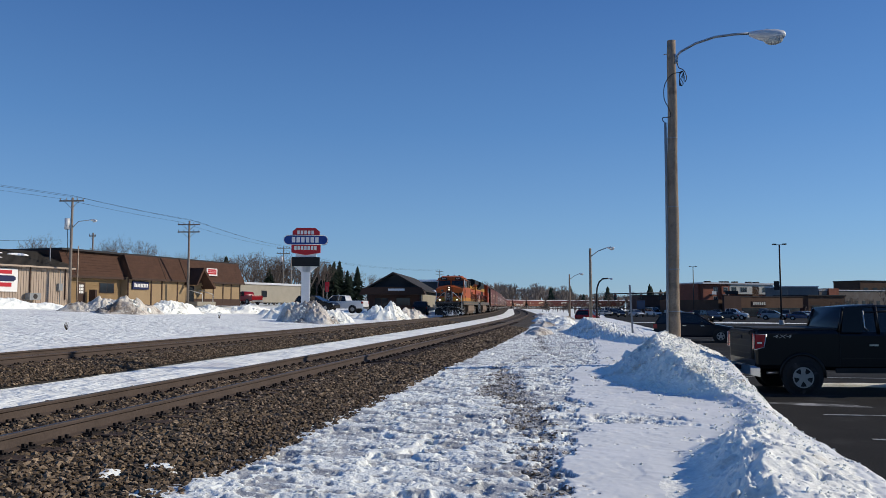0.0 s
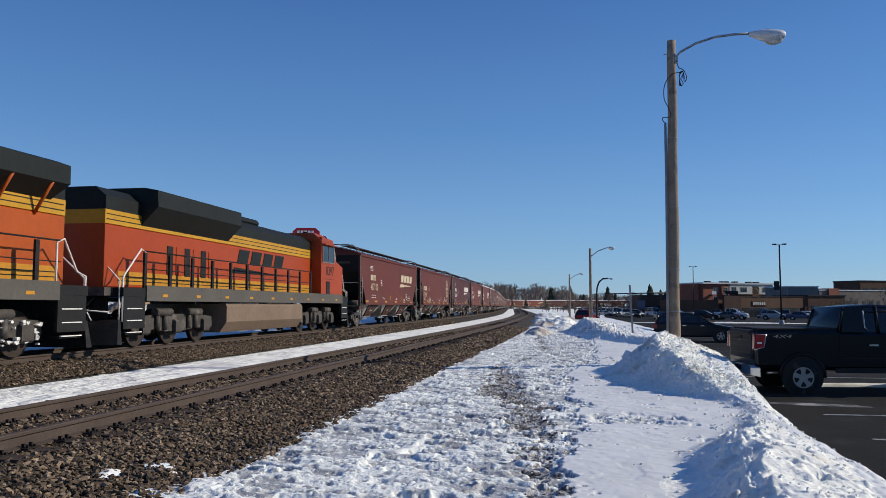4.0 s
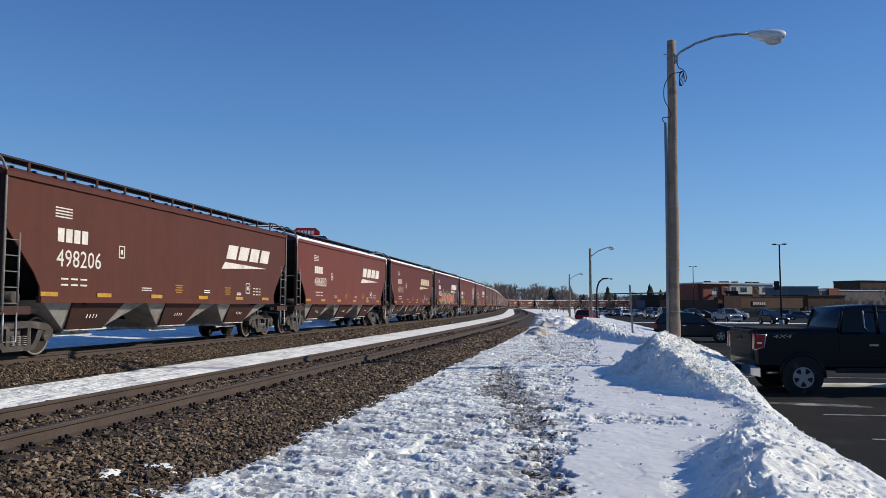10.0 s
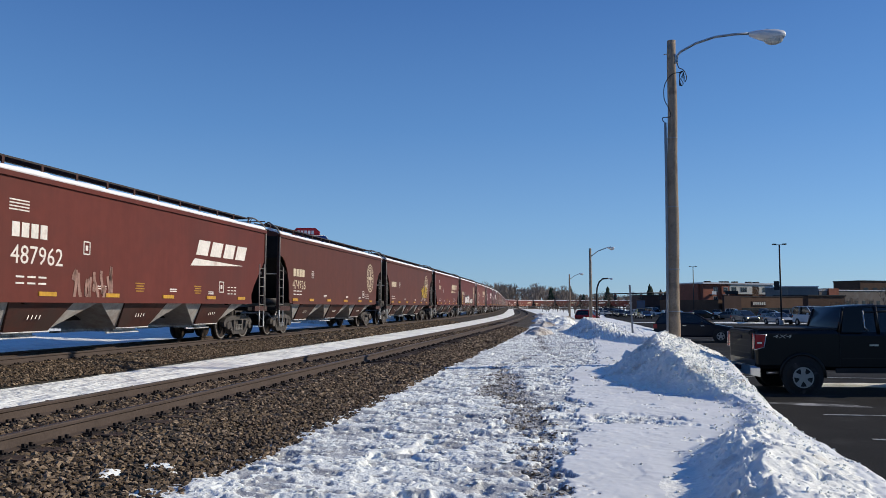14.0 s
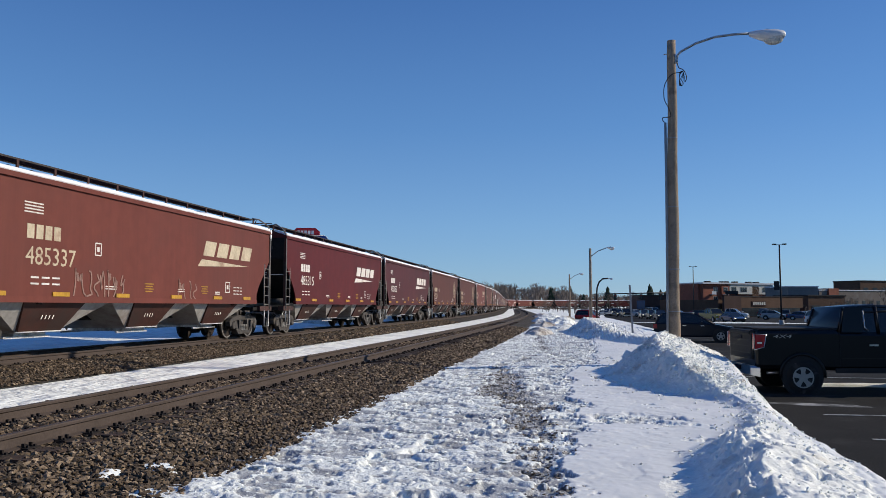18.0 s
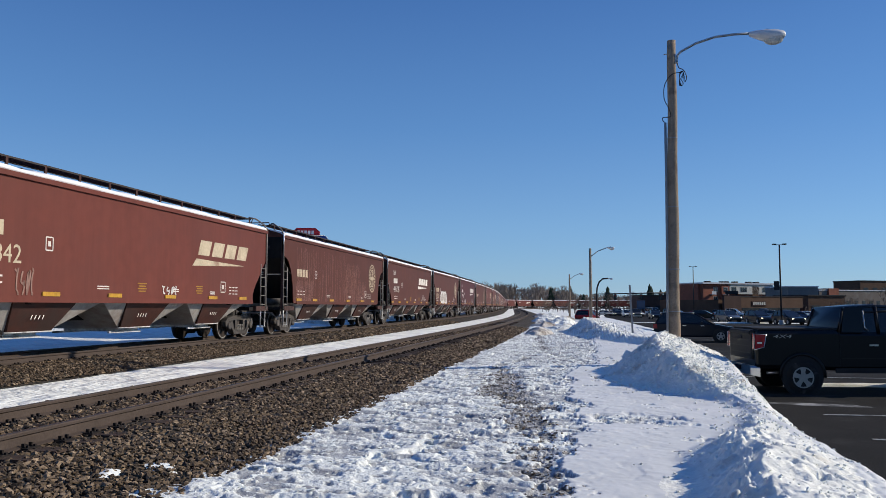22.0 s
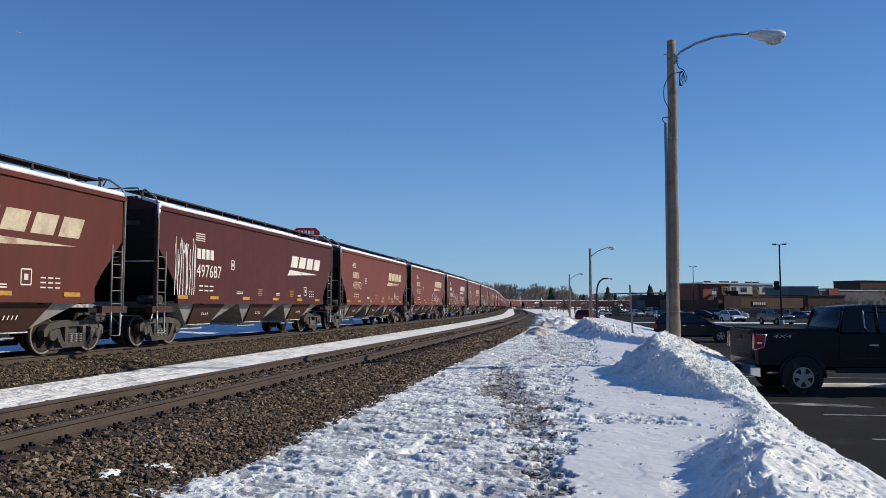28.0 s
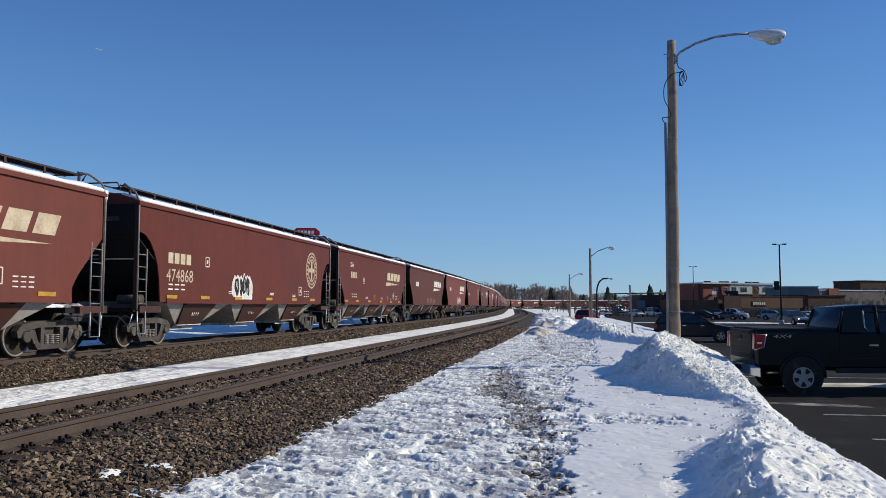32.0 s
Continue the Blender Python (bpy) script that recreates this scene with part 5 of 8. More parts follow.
STONE = material("crushed_stone", (0.134, 0.112, 0.086), 0.92, vary=0.35, scale=9, fine=60, bump=0.3)
_nt = STONE.node_tree
_geo, _ramp, _mix = _nt.nodes.new("ShaderNodeNewGeometry"), _nt.nodes.new("ShaderNodeValToRGB"), _nt.nodes.new("ShaderNodeMix")
_ramp.color_ramp.elements[0].color, _ramp.color_ramp.elements[1].color = (0.32, 0.30, 0.29, 1), (2.3, 2.05, 1.8, 1)
for _at, _tone in ((0.3, (0.7, 0.60, 0.52, 1)), (0.75, (1.25, 1.06, 0.88, 1))):
    _ramp.color_ramp.elements.new(_at).color = _tone
_mix.data_type, _mix.blend_type = "RGBA", "MULTIPLY"
_mix.inputs["Factor"].default_value = 1.0
_out = _nt.nodes["Principled BSDF"]
_nt.links.new(_geo.outputs["Random Per Island"], _ramp.inputs["Fac"])
_nt.links.new(_out.inputs["Base Color"].links[0].from_socket, _mix.inputs["A"])
_nt.links.new(_ramp.outputs["Color"], _mix.inputs["B"])
_nt.links.new(_mix.outputs["Result"], _out.inputs["Base Color"])


def scatter(name, xs, ys, zs, sizes, mat, label, category, seed, flat=0.7):
    """Angular pieces, one island each, joined as stuff."""
    rng = np.random.default_rng(seed)
    n = len(xs)
    base = np.array([(sx, sy * 0.75, sz * 0.6) for sx in (-0.85, 0.85) for sy in (-0.85, 0.85) for sz in (-0.85, 0.85)] + [(1.25, 0, 0), (-0.2, 0.9, 0.3)], float)
    faces = np.array([(0, 1, 3), (0, 3, 2), (0, 4, 5), (0, 5, 1), (1, 5, 7), (1, 7, 3), (0, 2, 6), (0, 6, 4), (4, 8, 5), (5, 8, 7), (7, 8, 6), (6, 8, 4), (2, 9, 6), (6, 9, 7), (7, 9, 3), (3, 9, 2)])
    v = base[None] * (1 + rng.uniform(-0.38, 0.3, (n, 10, 3)))
    v = v * rng.uniform(0.65, 1.2, (n, 1, 3)) * np.asarray(sizes)[:, None, None]
    q = rng.normal(size=(n, 4))
    q /= np.linalg.norm(q, axis=1, keepdims=True)
    w, x, y, z = q.T
    R = np.stack([1 - 2 * (y * y + z * z), 2 * (x * y - z * w), 2 * (x * z + y * w), 2 * (x * y + z * w), 1 - 2 * (x * x + z * z), 2 * (y * z - x * w), 2 * (x * z - y * w), 2 * (y * z + x * w), 1 - 2 * (x * x + y * y)], 1).reshape(n, 3, 3)
    v = np.einsum("nij,nkj->nki", R, v)
    v[:, :, 2] *= flat
    v = v + np.stack([xs, ys, zs], 1)[:, None, :]
    f = (faces[None] + (np.arange(n) * 10)[:, None, None]).reshape(-1, 3)
    me = bpy.data.meshes.new(name)
    me.vertices.add(n * 10), me.vertices.foreach_set("co", v.ravel())
    me.loops.add(f.size), me.loops.foreach_set("vertex_index", f.ravel())
    me.polygons.add(len(f)), me.polygons.foreach_set("loop_start", np.arange(0, f.size, 3))
    me.polygons.foreach_set("use_smooth", np.zeros(len(f), bool))
    me.update()
    me.materials.append(mat)
    return tagged(new(name, me), label, category, kind="stuff")


def stone_bed(name, bands, seed):
    """bands: (u0, u1, z0, z1, y0, y1, pieces to the square metre, size)."""
    rng = np.random.default_rng(seed)
    out = [[], [], [], []]
    for u0, u1, z0, z1, y0, y1, dense, size in bands:
        n = int((u1 - u0) * (y1 - y0) * dense)
        u, y = rng.uniform(u0, u1, n), rng.uniform(y0, y1, n)
        out[0].append(u + shift(y)), out[1].append(y)
        out[2].append(np.interp(u, [u0, u1], [z0, z1]) + rng.uniform(-0.015, 0.03, n)), out[3].append(size * rng.uniform(0.55, 1.35, n))
    return scatter(name, *[np.concatenate(o) for o in out], STONE, "loose brown and grey crushed stone", "ballast stones", seed)


stone_bed("ballast_stones", [
    (-5.35, -4.5, 0.225, 0.115, 4, 16, 760, 0.030), (-4.5, -3.65, 0.115, 0.03, 4, 16, 640, 0.030), (-5.35, -4.5, 0.235, 0.115, 16, 30, 260, 0.045), (-4.5, -3.8, 0.115, 0.03, 16, 30, 220, 0.045),
    (-5.35, -3.8, 0.235, 0.03, 30, 60, 70, 0.07), (-7.3, -6.05, 0.240, 0.240, 6, 24, 380, 0.034), (-7.3, -6.05, 0.235, 0.235, 24, 60, 90, 0.06), (-5.90, -5.35, 0.228, 0.225, 4, 20, 460, 0.030),
    (-8.2, -7.55, 0.20, 0.235, 8, 30, 200, 0.04), (-9.0, -8.2, 0.12, 0.20, 8, 30, 80, 0.04)], 3)
stone_bed("ballast_stones", [(-12.9, -12.1, 0.40, 0.36, 12, 32, 420, 0.030), (-12.1, -11.1, 0.36, 0.22, 12, 32, 420, 0.030), (-12.9, -11.1, 0.40, 0.22, 32, 75, 60, 0.075), (-14.4, -13.1, 0.40, 0.40, 12, 30, 120, 0.045)], 4)

# crumbs and clods of snow and ice along the banks, and dark grit where feet have worn the snow
_r = np.random.default_rng(11)
_y = np.concatenate([_r.uniform(5, 16, 1000), _r.uniform(15, 28, 6500), _r.uniform(40, 62, 2200)])
_u = np.interp(_y, CREST_Y, CREST_U) + _r.normal(0.15, 0.6, len(_y)) * np.interp(np.interp(_y, CREST_Y, CREST_H), [0.2, 1.0], [0.6, 1.3])
_x = _u + shift(_y)
_keep = (_u > -1.0) & (_u < lot_edge(_y) + 0.3)
_x, _y = _x[_keep], _y[_keep]
scatter("snow_clods", _x, _y, strip_z(_x, _y) + 0.01, np.exp(_r.normal(-4.25, 0.55, len(_x))) * np.interp(_y, [6, 14], [0.55, 1.0]), PILE_SNOW, "broken clods of ploughed snow and ice", "snow clods", 12, 0.8)
_y = np.concatenate([_r.uniform(5, 14, 3600), _r.uniform(14, 34, 4200), _r.uniform(34, 70, 1800)])
_u = _r.uniform(-4.0, 0.6, len(_y))
_x = _u + shift(_y)
_keep = (rough(_x, _y, 1.6, 77, 3) > -0.2) & (gritty(_x, _y) < 0.6) & (untrodden(_x, _y) < 0.5)
_x, _y = _x[_keep], _y[_keep]
scatter("snow_crumbs", _x, _y, strip_z(_x, _y), np.exp(_r.normal(-3.95, 0.45, len(_x))), SNOW, "broken flakes of crusty snow", "snow flakes", 13, 0.22)
_y = _r.uniform(7, 22, 4000)
_u = np.interp(_y, [7, 10, 13.5, 16, 19, 22], [-0.5, -0.5, -1.1, -2.0, -2.05, -2.6]) + _r.normal(0, 0.32, len(_y))
_x = _u + shift(_y)
_keep = gritty(_x, _y) > 0.35
_x, _y = _x[_keep], _y[_keep]
scatter("grit", _x, _y, strip_z(_x, _y) + 0.002, np.exp(_r.normal(-4.7, 0.45, len(_x))), STONE, "dark grit and small stones trodden into the snow", "grit", 14, 0.5)

# ---- vehicles ----
def car_paint(name, color):
    return material(name, color, 0.22, 0.0, vary=0.08, scale=1, fine=10, bump=0.0, coat=0.2, gloss=0.35)


PAINTS = {"black": car_paint("black_car_paint", (0.004, 0.004, 0.005)), "navy": car_paint("dark_blue_car_paint", (0.008, 0.011, 0.02)), "white": car_paint("white_car_paint", (0.62, 0.62, 0.62)),
          "silver": car_paint("silver_car_paint", (0.30, 0.31, 0.32)), "grey": car_paint("grey_car_paint", (0.09, 0.095, 0.10)), "red": car_paint("red_car_paint", (0.22, 0.009, 0.012)),
          "yellow": car_paint("yellow_truck_paint", (0.24, 0.21, 0.05)), "blue": car_paint("blue_car_paint", (0.03, 0.06, 0.13))}
CAR_GLASS = material("car_window_glass", (0.010, 0.012, 0.015), 0.05, vary=0.05, bump=0.0)
TYRE = material("tyre_rubber", (0.018, 0.017, 0.017), 0.9, vary=0.2, scale=6, fine=40, bump=0.3, dirt=(0.07, 0.065, 0.06), dirt_at=0.6)
RIM = material("alloy_rim", (0.30, 0.30, 0.30), 0.35, 0.8, vary=0.1, scale=8, fine=30, bump=0.0)
CHROME = material("dulled_chrome", (0.48, 0.48, 0.48), 0.28, 0.95, vary=0.1, scale=6, fine=30, bump=0.0)
PAINTS["black"] = material("black_truck_paint", (0.004, 0.004, 0.005), 0.3, vary=0.08, scale=1, fine=10, bump=0.0, coat=0.12, gloss=0.22)
PAINTS["navy"] = material("dark_blue_car_finish", (0.006, 0.009, 0.016), 0.3, vary=0.08, scale=1, fine=10, bump=0.0, coat=0.06, gloss=0.15)
TAIL_RED = material("tail_lamp_red", (0.24, 0.008, 0.013), 0.2, vary=0.1, scale=8, fine=30, bump=0.0, coat=0.25, gloss=0.3)
LAMP_CLEAR = material("lamp_lens", (0.62, 0.62, 0.60), 0.15, vary=0.05, bump=0.0, coat=0.25, gloss=0.3)
BLACK_TRIM = material("black_plastic_trim", (0.016, 0.016, 0.017), 0.7, vary=0.2, scale=5, fine=30, bump=0.1)


def wheel(parent, x, y, r, width, side, spokes):
    tyre = part("wheel", Shape().loft([[(x + rr * math.cos(2 * math.pi * k / 24), yy, r + rr * math.sin(2 * math.pi * k / 24)) for k in range(24)]
                                       for rr, yy in ((r * 0.61, y - width / 2), (r * 0.93, y - width / 2), (r, y - width * 0.36), (r, y + width * 0.36), (r * 0.93, y + width / 2), (r * 0.61, y + width / 2))]), TYRE, parent)
    face = y + side * width * 0.46
    if spokes:
        rim = Shape()
        n = 24
        for k in range(n):
            a, b = 2 * math.pi * k / n, 2 * math.pi * (k + 1) / n
            rim.add([(x + q * math.cos(c), face + d, r + q * math.sin(c)) for q, c, d in ((r * 0.55, a, 0.02 * side), (r * 0.63, a, 0.02 * side), (r * 0.63, b, 0.02 * side), (r * 0.55, b, 0.02 * side))], [(0, 1, 2, 3)])
        for k in range(5):
            a = math.pi / 2 + 2 * math.pi * k / 5
            rings = []
            for q, h in ((0.08, 0.15), (0.32, 0.12), (0.58, 0.18)):
                rings.append([(x + r * (q * math.cos(a) - s * h * math.sin(a)), face + d, r + r * (q * math.sin(a) + s * h * math.cos(a))) for s, d in ((-1, -0.015), (1, -0.015), (1, 0.015), (-1, 0.015))])
            rim.loft(rings, smooth=False)
        rim.disc((x, face + side * 0.012, r), (0, 1, 0), r * 0.2, 0.03, 14)
        part("rim", rim, RIM, tyre, "five-spoke alloy rim")
        part("brake_disc", Shape().disc((x, face - side * 0.05, r), (0, 1, 0), r * 0.60, 0.03, 20), BLACK_TRIM, tyre)
    else:
        part("rim", Shape().disc((x, face, r), (0, 1, 0), r * 0.6, 0.03, 14), RIM, tyre)
    return tyre


def ring_at(x, z0, z1, w, c=0.10, tuck=0.0):
    """A cross section of a car body: chamfered box, drawn in at the bottom."""
    return [(x, -w + tuck, z0), (x, w - tuck, z0), (x, w, z0 + c), (x, w, z1 - c), (x, w - c * 0.8, z1), (x, -w + c * 0.8, z1), (x, -w, z1 - c), (x, -w, z0 + c)]


KINDS = {   # length, half width, wheel radius, rear axle, front axle, lower body stations (x, z0, z1, half width), greenhouse (x, top, inset) and its base
    "suv": (4.75, 0.93, 0.36, 0.95, 3.75, [(0, .45, .95, .84), (.06, .38, 1.12, .91), (.9, .30, 1.16, .93), (3.0, .30, 1.10, .93), (3.6, .32, 1.02, .92), (4.5, .36, .86, .88), (4.75, .45, .70, .76)], [(.10, 1.14, .05), (.45, 1.66, .14), (1.2, 1.72, .16), (2.3, 1.68, .15), (3.45, 1.08, .06)]),
    "sedan": (4.7, 0.90, 0.33, 1.0, 3.75, [(0, .45, .82, .80), (.08, .36, .98, .88), (1.0, .28, 1.02, .90), (3.0, .28, .96, .90), (3.7, .30, .88, .89), (4.5, .34, .74, .85), (4.7, .42, .60, .72)], [(.55, 1.0, .05), (1.25, 1.40, .14), (1.9, 1.46, .16), (2.6, 1.42, .15), (3.55, .95, .06)]),
    "van": (5.4, 0.98, 0.36, 1.1, 4.2, [(0, .45, 1.1, .93), (.05, .38, 1.3, .97), (3.4, .34, 1.28, .98), (4.3, .36, 1.1, .96), (5.1, .40, .95, .90), (5.4, .48, .75, .78)], [(.03, 1.3, .02), (.12, 2.15, .08), (1.4, 2.22, .09), (3.0, 2.2, .09), (4.35, 1.15, .06)]),
    "pickup": (5.9, 0.98, 0.39, 1.22, 4.9, [(0, .55, 1.22, .94), (.06, .50, 1.36, .97), (1.9, .48, 1.37, .98), (2.0, .48, 1.32, .98), (4.2, .48, 1.28, .98), (4.5, .50, 1.24, .98), (5.6, .52, 1.12, .94), (5.9, .58, .95, .86)], [(1.98, 1.36, .06), (2.22, 1.90, .16), (2.9, 1.95, .18), (3.7, 1.92, .17), (4.45, 1.26, .06)]),
}


def vehicle(kind, paint, label, category, at, group="", detail=False, headlamps=False):
    length, half, r, rear, front, lower, glass = KINDS[kind]
    body_paint = PAINTS[paint]
    name = {"suv": "suv", "sedan": "sedan_car", "van": "van", "pickup": "pickup_truck"}[kind]
    car = thing(name, label, category, at, group)
    part("body", Shape().loft([ring_at(x, z0, z1, w, 0.09, 0.06) for x, z0, z1, w in lower], smooth=False), body_paint, car)
    base = [np.interp(x, [p[0] for p in lower], [p[2] for p in lower]) - 0.05 for x, _, _ in glass]
    rings = []
    for (x, top, inset), b in zip(glass, base):
        rings.append([(x, -half + 0.06, b), (x, half - 0.06, b), (x, half - inset - 0.05, max(top, b + 0.02)), (x, -half + inset + 0.05, max(top, b + 0.02))])
    house = part("greenhouse", Shape().loft(rings, smooth=False), CAR_GLASS, car, "dark window glass")
    top = [(x, z, i) for x, z, i in glass if z > 1.3]
    roof = Shape().loft([[(x, -half + i + 0.03, z - 0.03), (x, half - i - 0.03, z - 0.03), (x, half - i - 0.12, z + 0.035), (x, -half + i + 0.12, z + 0.035)] for x, z, i in top], smooth=True)
    part("roof", roof, body_paint, car)
    # pillars
    n = len(glass)
    for side in (-1, 1):
        for k, (x, z, i) in enumerate(glass):
            if 0 < k < n - 1:
                lean = (glass[0][0] if k == 1 else (glass[-1][0] if k == n - 2 else x))
                foot = np.interp(lean, [p[0] for p in lower], [p[2] for p in lower])
                part("pillar", Shape().rod((lean, side * (half - 0.05), foot - 0.04), (x, side * (half - i - 0.04), z), 0.04, sides=6), body_paint, car)
        for x in (rear, front):
            # black disc painted for the shade in the arch, which is not cut out
            part("wheel_arch", Shape().disc((x, side * (half - 0.02), r + 0.02), (0, 1, 0), r + 0.09, 0.07, 22), BLACK_TRIM, car)
            wheel(car, x, side * (half - 0.09), r, 0.24, side, detail)
        if not (detail and kind == "pickup"):
            part("tail_lamp", Shape().box(-0.02, 0.2, min(side * (half - 0.16), side * (half - 0.0)), max(side * (half - 0.16), side * (half - 0.0)), lower[1][2] - 0.34, lower[1][2] - 0.08), TAIL_RED, car, "red tail lamp")
        part("headlamp", Shape().box(length - 0.34, length - 0.06, min(side * (half - 0.30), side * (half - 0.10)), max(side * (half - 0.30), side * (half - 0.10)), lower[-1][2] - 0.06, lower[-1][2] + 0.10), LAMP_ON if headlamps else LAMP_CLEAR, car, "headlamp")
        part("mirror", Shape().box(glass[-2][0] + 0.35, glass[-2][0] + 0.5, min(side * (half + 0.02), side * (half + 0.2)), max(side * (half + 0.02), side * (half + 0.2)), 1.05 if half < 0.95 else 1.28, 1.2 if half < 0.95 else 1.48, 0.03), body_paint, car)
        for x in ((1.75, 2.75) if kind != "pickup" else (2.75, 3.75)):
            part("door_handle", Shape().box(x - 0.1, x + 0.1, side * (half + 0.012) - 0.015, side * (half + 0.012) + 0.015, 0.94 if half < 0.95 else 1.14, 0.98 if half < 0.95 else 1.18), CHROME if detail else body_paint, car)
    part("front_bumper", Shape().loft([ring_at(length - 0.12, .32, .62, half - 0.06, .06), ring_at(length + 0.03, .36, .58, half - 0.2, .06)], smooth=False), BLACK_TRIM if kind != "pickup" else CHROME, car)
    part("rear_bumper", Shape().loft([ring_at(-0.10, .44, .66, half - 0.10, .05), ring_at(0.10, .40, .66, half - 0.02, .05)], smooth=False), CHROME if kind == "pickup" else BLACK_TRIM, car)
    part("grille", Shape().box(length - 0.02, length + 0.02, -half * 0.45, half * 0.45, lower[-1][1] + 0.16, lower[-1][2] - 0.02), BLACK_TRIM, car)
    return car

# ---- poles and lamps beside the lot ----
POLE_WOOD = material("weathered_pole_wood", (0.27, 0.21, 0.155), 0.85, vary=0.35, scale=2.5, fine=30, bump=0.5, dirt=(0.10, 0.075, 0.055), dirt_at=0.58)
CABLE_BLACK = material("cable_black", (0.012, 0.012, 0.014), 0.6, vary=0.2, bump=0.0)
LAMP_GREY = material("lamp_housing_grey", (0.60, 0.61, 0.62), 0.45, 0.1, vary=0.1, scale=6, fine=30, bump=0.0)
LAMP_LENS = material("prismatic_lens", (0.52, 0.54, 0.52), 0.25, vary=0.3, scale=30, fine=90, bump=0.6)
DARK_POST = material("dark_painted_post", (0.020, 0.020, 0.022), 0.55, vary=0.2, scale=4, fine=30, bump=0.05)
CONDUIT = material("grey_conduit", (0.23, 0.24, 0.25), 0.6, vary=0.15, scale=4, fine=30, bump=0.05)


def cobra_head(parent, x, y, z, size, turn):
    """A cobra-head street lantern with its prismatic lens; it points along +x before it is turned."""
    m = pose(x, y, z, 0, 0, turn)
    rings = []
    for t, w, up, low in ((0.0, 0.05, 0.06, -0.08), (0.18, 0.10, 0.095, -0.18), (0.45, 0.17, 0.125, -0.30), (0.75, 0.19, 0.13, -0.30), (0.95, 0.16, 0.10, -0.16), (1.0, 0.08, 0.05, -0.05)):
        d = -0.09 * t * size
        rings.append([(t * size, -w * size, d), (t * size, -w * size * 0.6, d + up * size), (t * size, w * size * 0.6, d + up * size), (t * size, w * size, d), (t * size, w * size * 0.7, d + low * size * 0.6), (t * size, -w * size * 0.7, d + low * size * 0.6)])
    head = part("lantern", Shape().loft(rings), LAMP_GREY, parent, "grey cobra-head lantern", at=m)
    part("lens", Shape().ball((0.66 * size, 0, -0.19 * size), 0.28 * size, 0.16 * size, 0.17 * size, 7, 12), LAMP_LENS, head, "cloudy prismatic lens")
    part("photocell", Shape().rod((0.5 * size, 0, 0.05 * size), (0.5 * size, 0, 0.12 * size), 0.045 * size, sides=10), DARK_POST, head)
    return head


def hung(points, radius):
    """A cable that curves smoothly through its points."""
    p = [Vector(q) for q in points]
    p = [p[0]] + p + [p[-1]]
    out = []
    for a, b, c, d in zip(p[:-3], p[1:-2], p[2:-1], p[3:]):
        for t in (0, 0.2, 0.4, 0.6, 0.8):
            out.append(tuple(0.5 * (2 * b + (c - a) * t + (2 * a - 5 * b + 4 * c - d) * t * t + (3 * b - a - 3 * c + d) * t ** 3)))
    return Shape().tube(out + [tuple(p[-1])], radius)


def wooden_street_lamp():
    lamp = thing("street_lamp", "weathered wooden pole with a cobra-head street lamp", "street lamp", pose(2.20, 23.5, 0))
    foot, head = Vector((0.0, 0, -0.2)), Vector((0.11, 0, 9.49))
    points, radii = [], []
    for k in range(15):
        f = k / 14
        points.append(foot.lerp(head, f) + Vector((0.012 * math.sin(k * 1.3), 0.012 * math.cos(k * 1.9), 0)))
        radii.append(0.185 - 0.062 * f)
    part("pole", Shape().tube(points, radii, 18), POLE_WOOD, lamp)
    arm = Shape().tube([(0.25, -0.02, 8.88), (0.27, -0.02, 9.05), (0.37, -0.02, 9.15), (0.77, -0.02, 9.36), (1.32, -0.02, 9.52), (1.85, -0.02, 9.565), (2.30, -0.02, 9.56)], 0.034, 10)
    part("arm", arm, GALVANIZED, lamp, "curved galvanized arm")
    part("bracket", Shape().box(0.15, 0.27, -0.06, 0.06, 8.82, 8.98), GALVANIZED, lamp)
    cobra_head(lamp, 2.26, -0.02, 9.54, 0.98, 0)
    part("cable", hung([(0.24, -0.1, 8.86), (0.28, -0.12, 8.66), (0.42, -0.12, 8.56), (0.50, -0.12, 8.36), (0.46, -0.12, 8.22)], 0.012), CABLE_BLACK, lamp)
    for k in range(4):
        a = 0.05 * k
        part("cable", hung([(0.44 - a, -0.12, 8.25), (0.36 - a * 0.4, -0.13, 8.10), (0.30, -0.13, 8.22 + a), (0.32, -0.13, 8.44 + a * 0.5), (0.41, -0.13, 8.50), (0.45 - a, -0.12, 8.25)], 0.008), CABLE_BLACK, lamp)
    part("cable", hung([(0.32, -0.13, 8.50), (0.08, -0.16, 8.44), (-0.12, -0.14, 8.15), (-0.14, -0.13, 7.75), (-0.02, -0.16, 7.45), (0.03, -0.15, 7.22), (-0.17, -0.12, 7.20), (-0.20, -0.1, 7.14), (-0.13, -0.1, 7.04)], 0.012), CABLE_BLACK, lamp)
    part("conduit", Shape().tube([(-0.12, -0.10, 7.05), (-0.13, -0.12, 5), (-0.155, -0.14, 2.5), (-0.19, -0.15, 0.4)], 0.035, 8), CONDUIT, lamp, "grey conduit strapped to the pole")
    for z in (6.6, 4.6, 2.8, 1.6):
        part("strap", Shape().disc((0.11 * z / 9.5, 0, z), (0, 0, 1), 0.19 - 0.0062 * z, 0.03, 16), CONDUIT, lamp)
    part("bolt", Shape().rod((-0.12, 0, 9.1), (0.0, 0, 9.1), 0.015), GALVANIZED, lamp)
    return lamp


wooden_street_lamp()


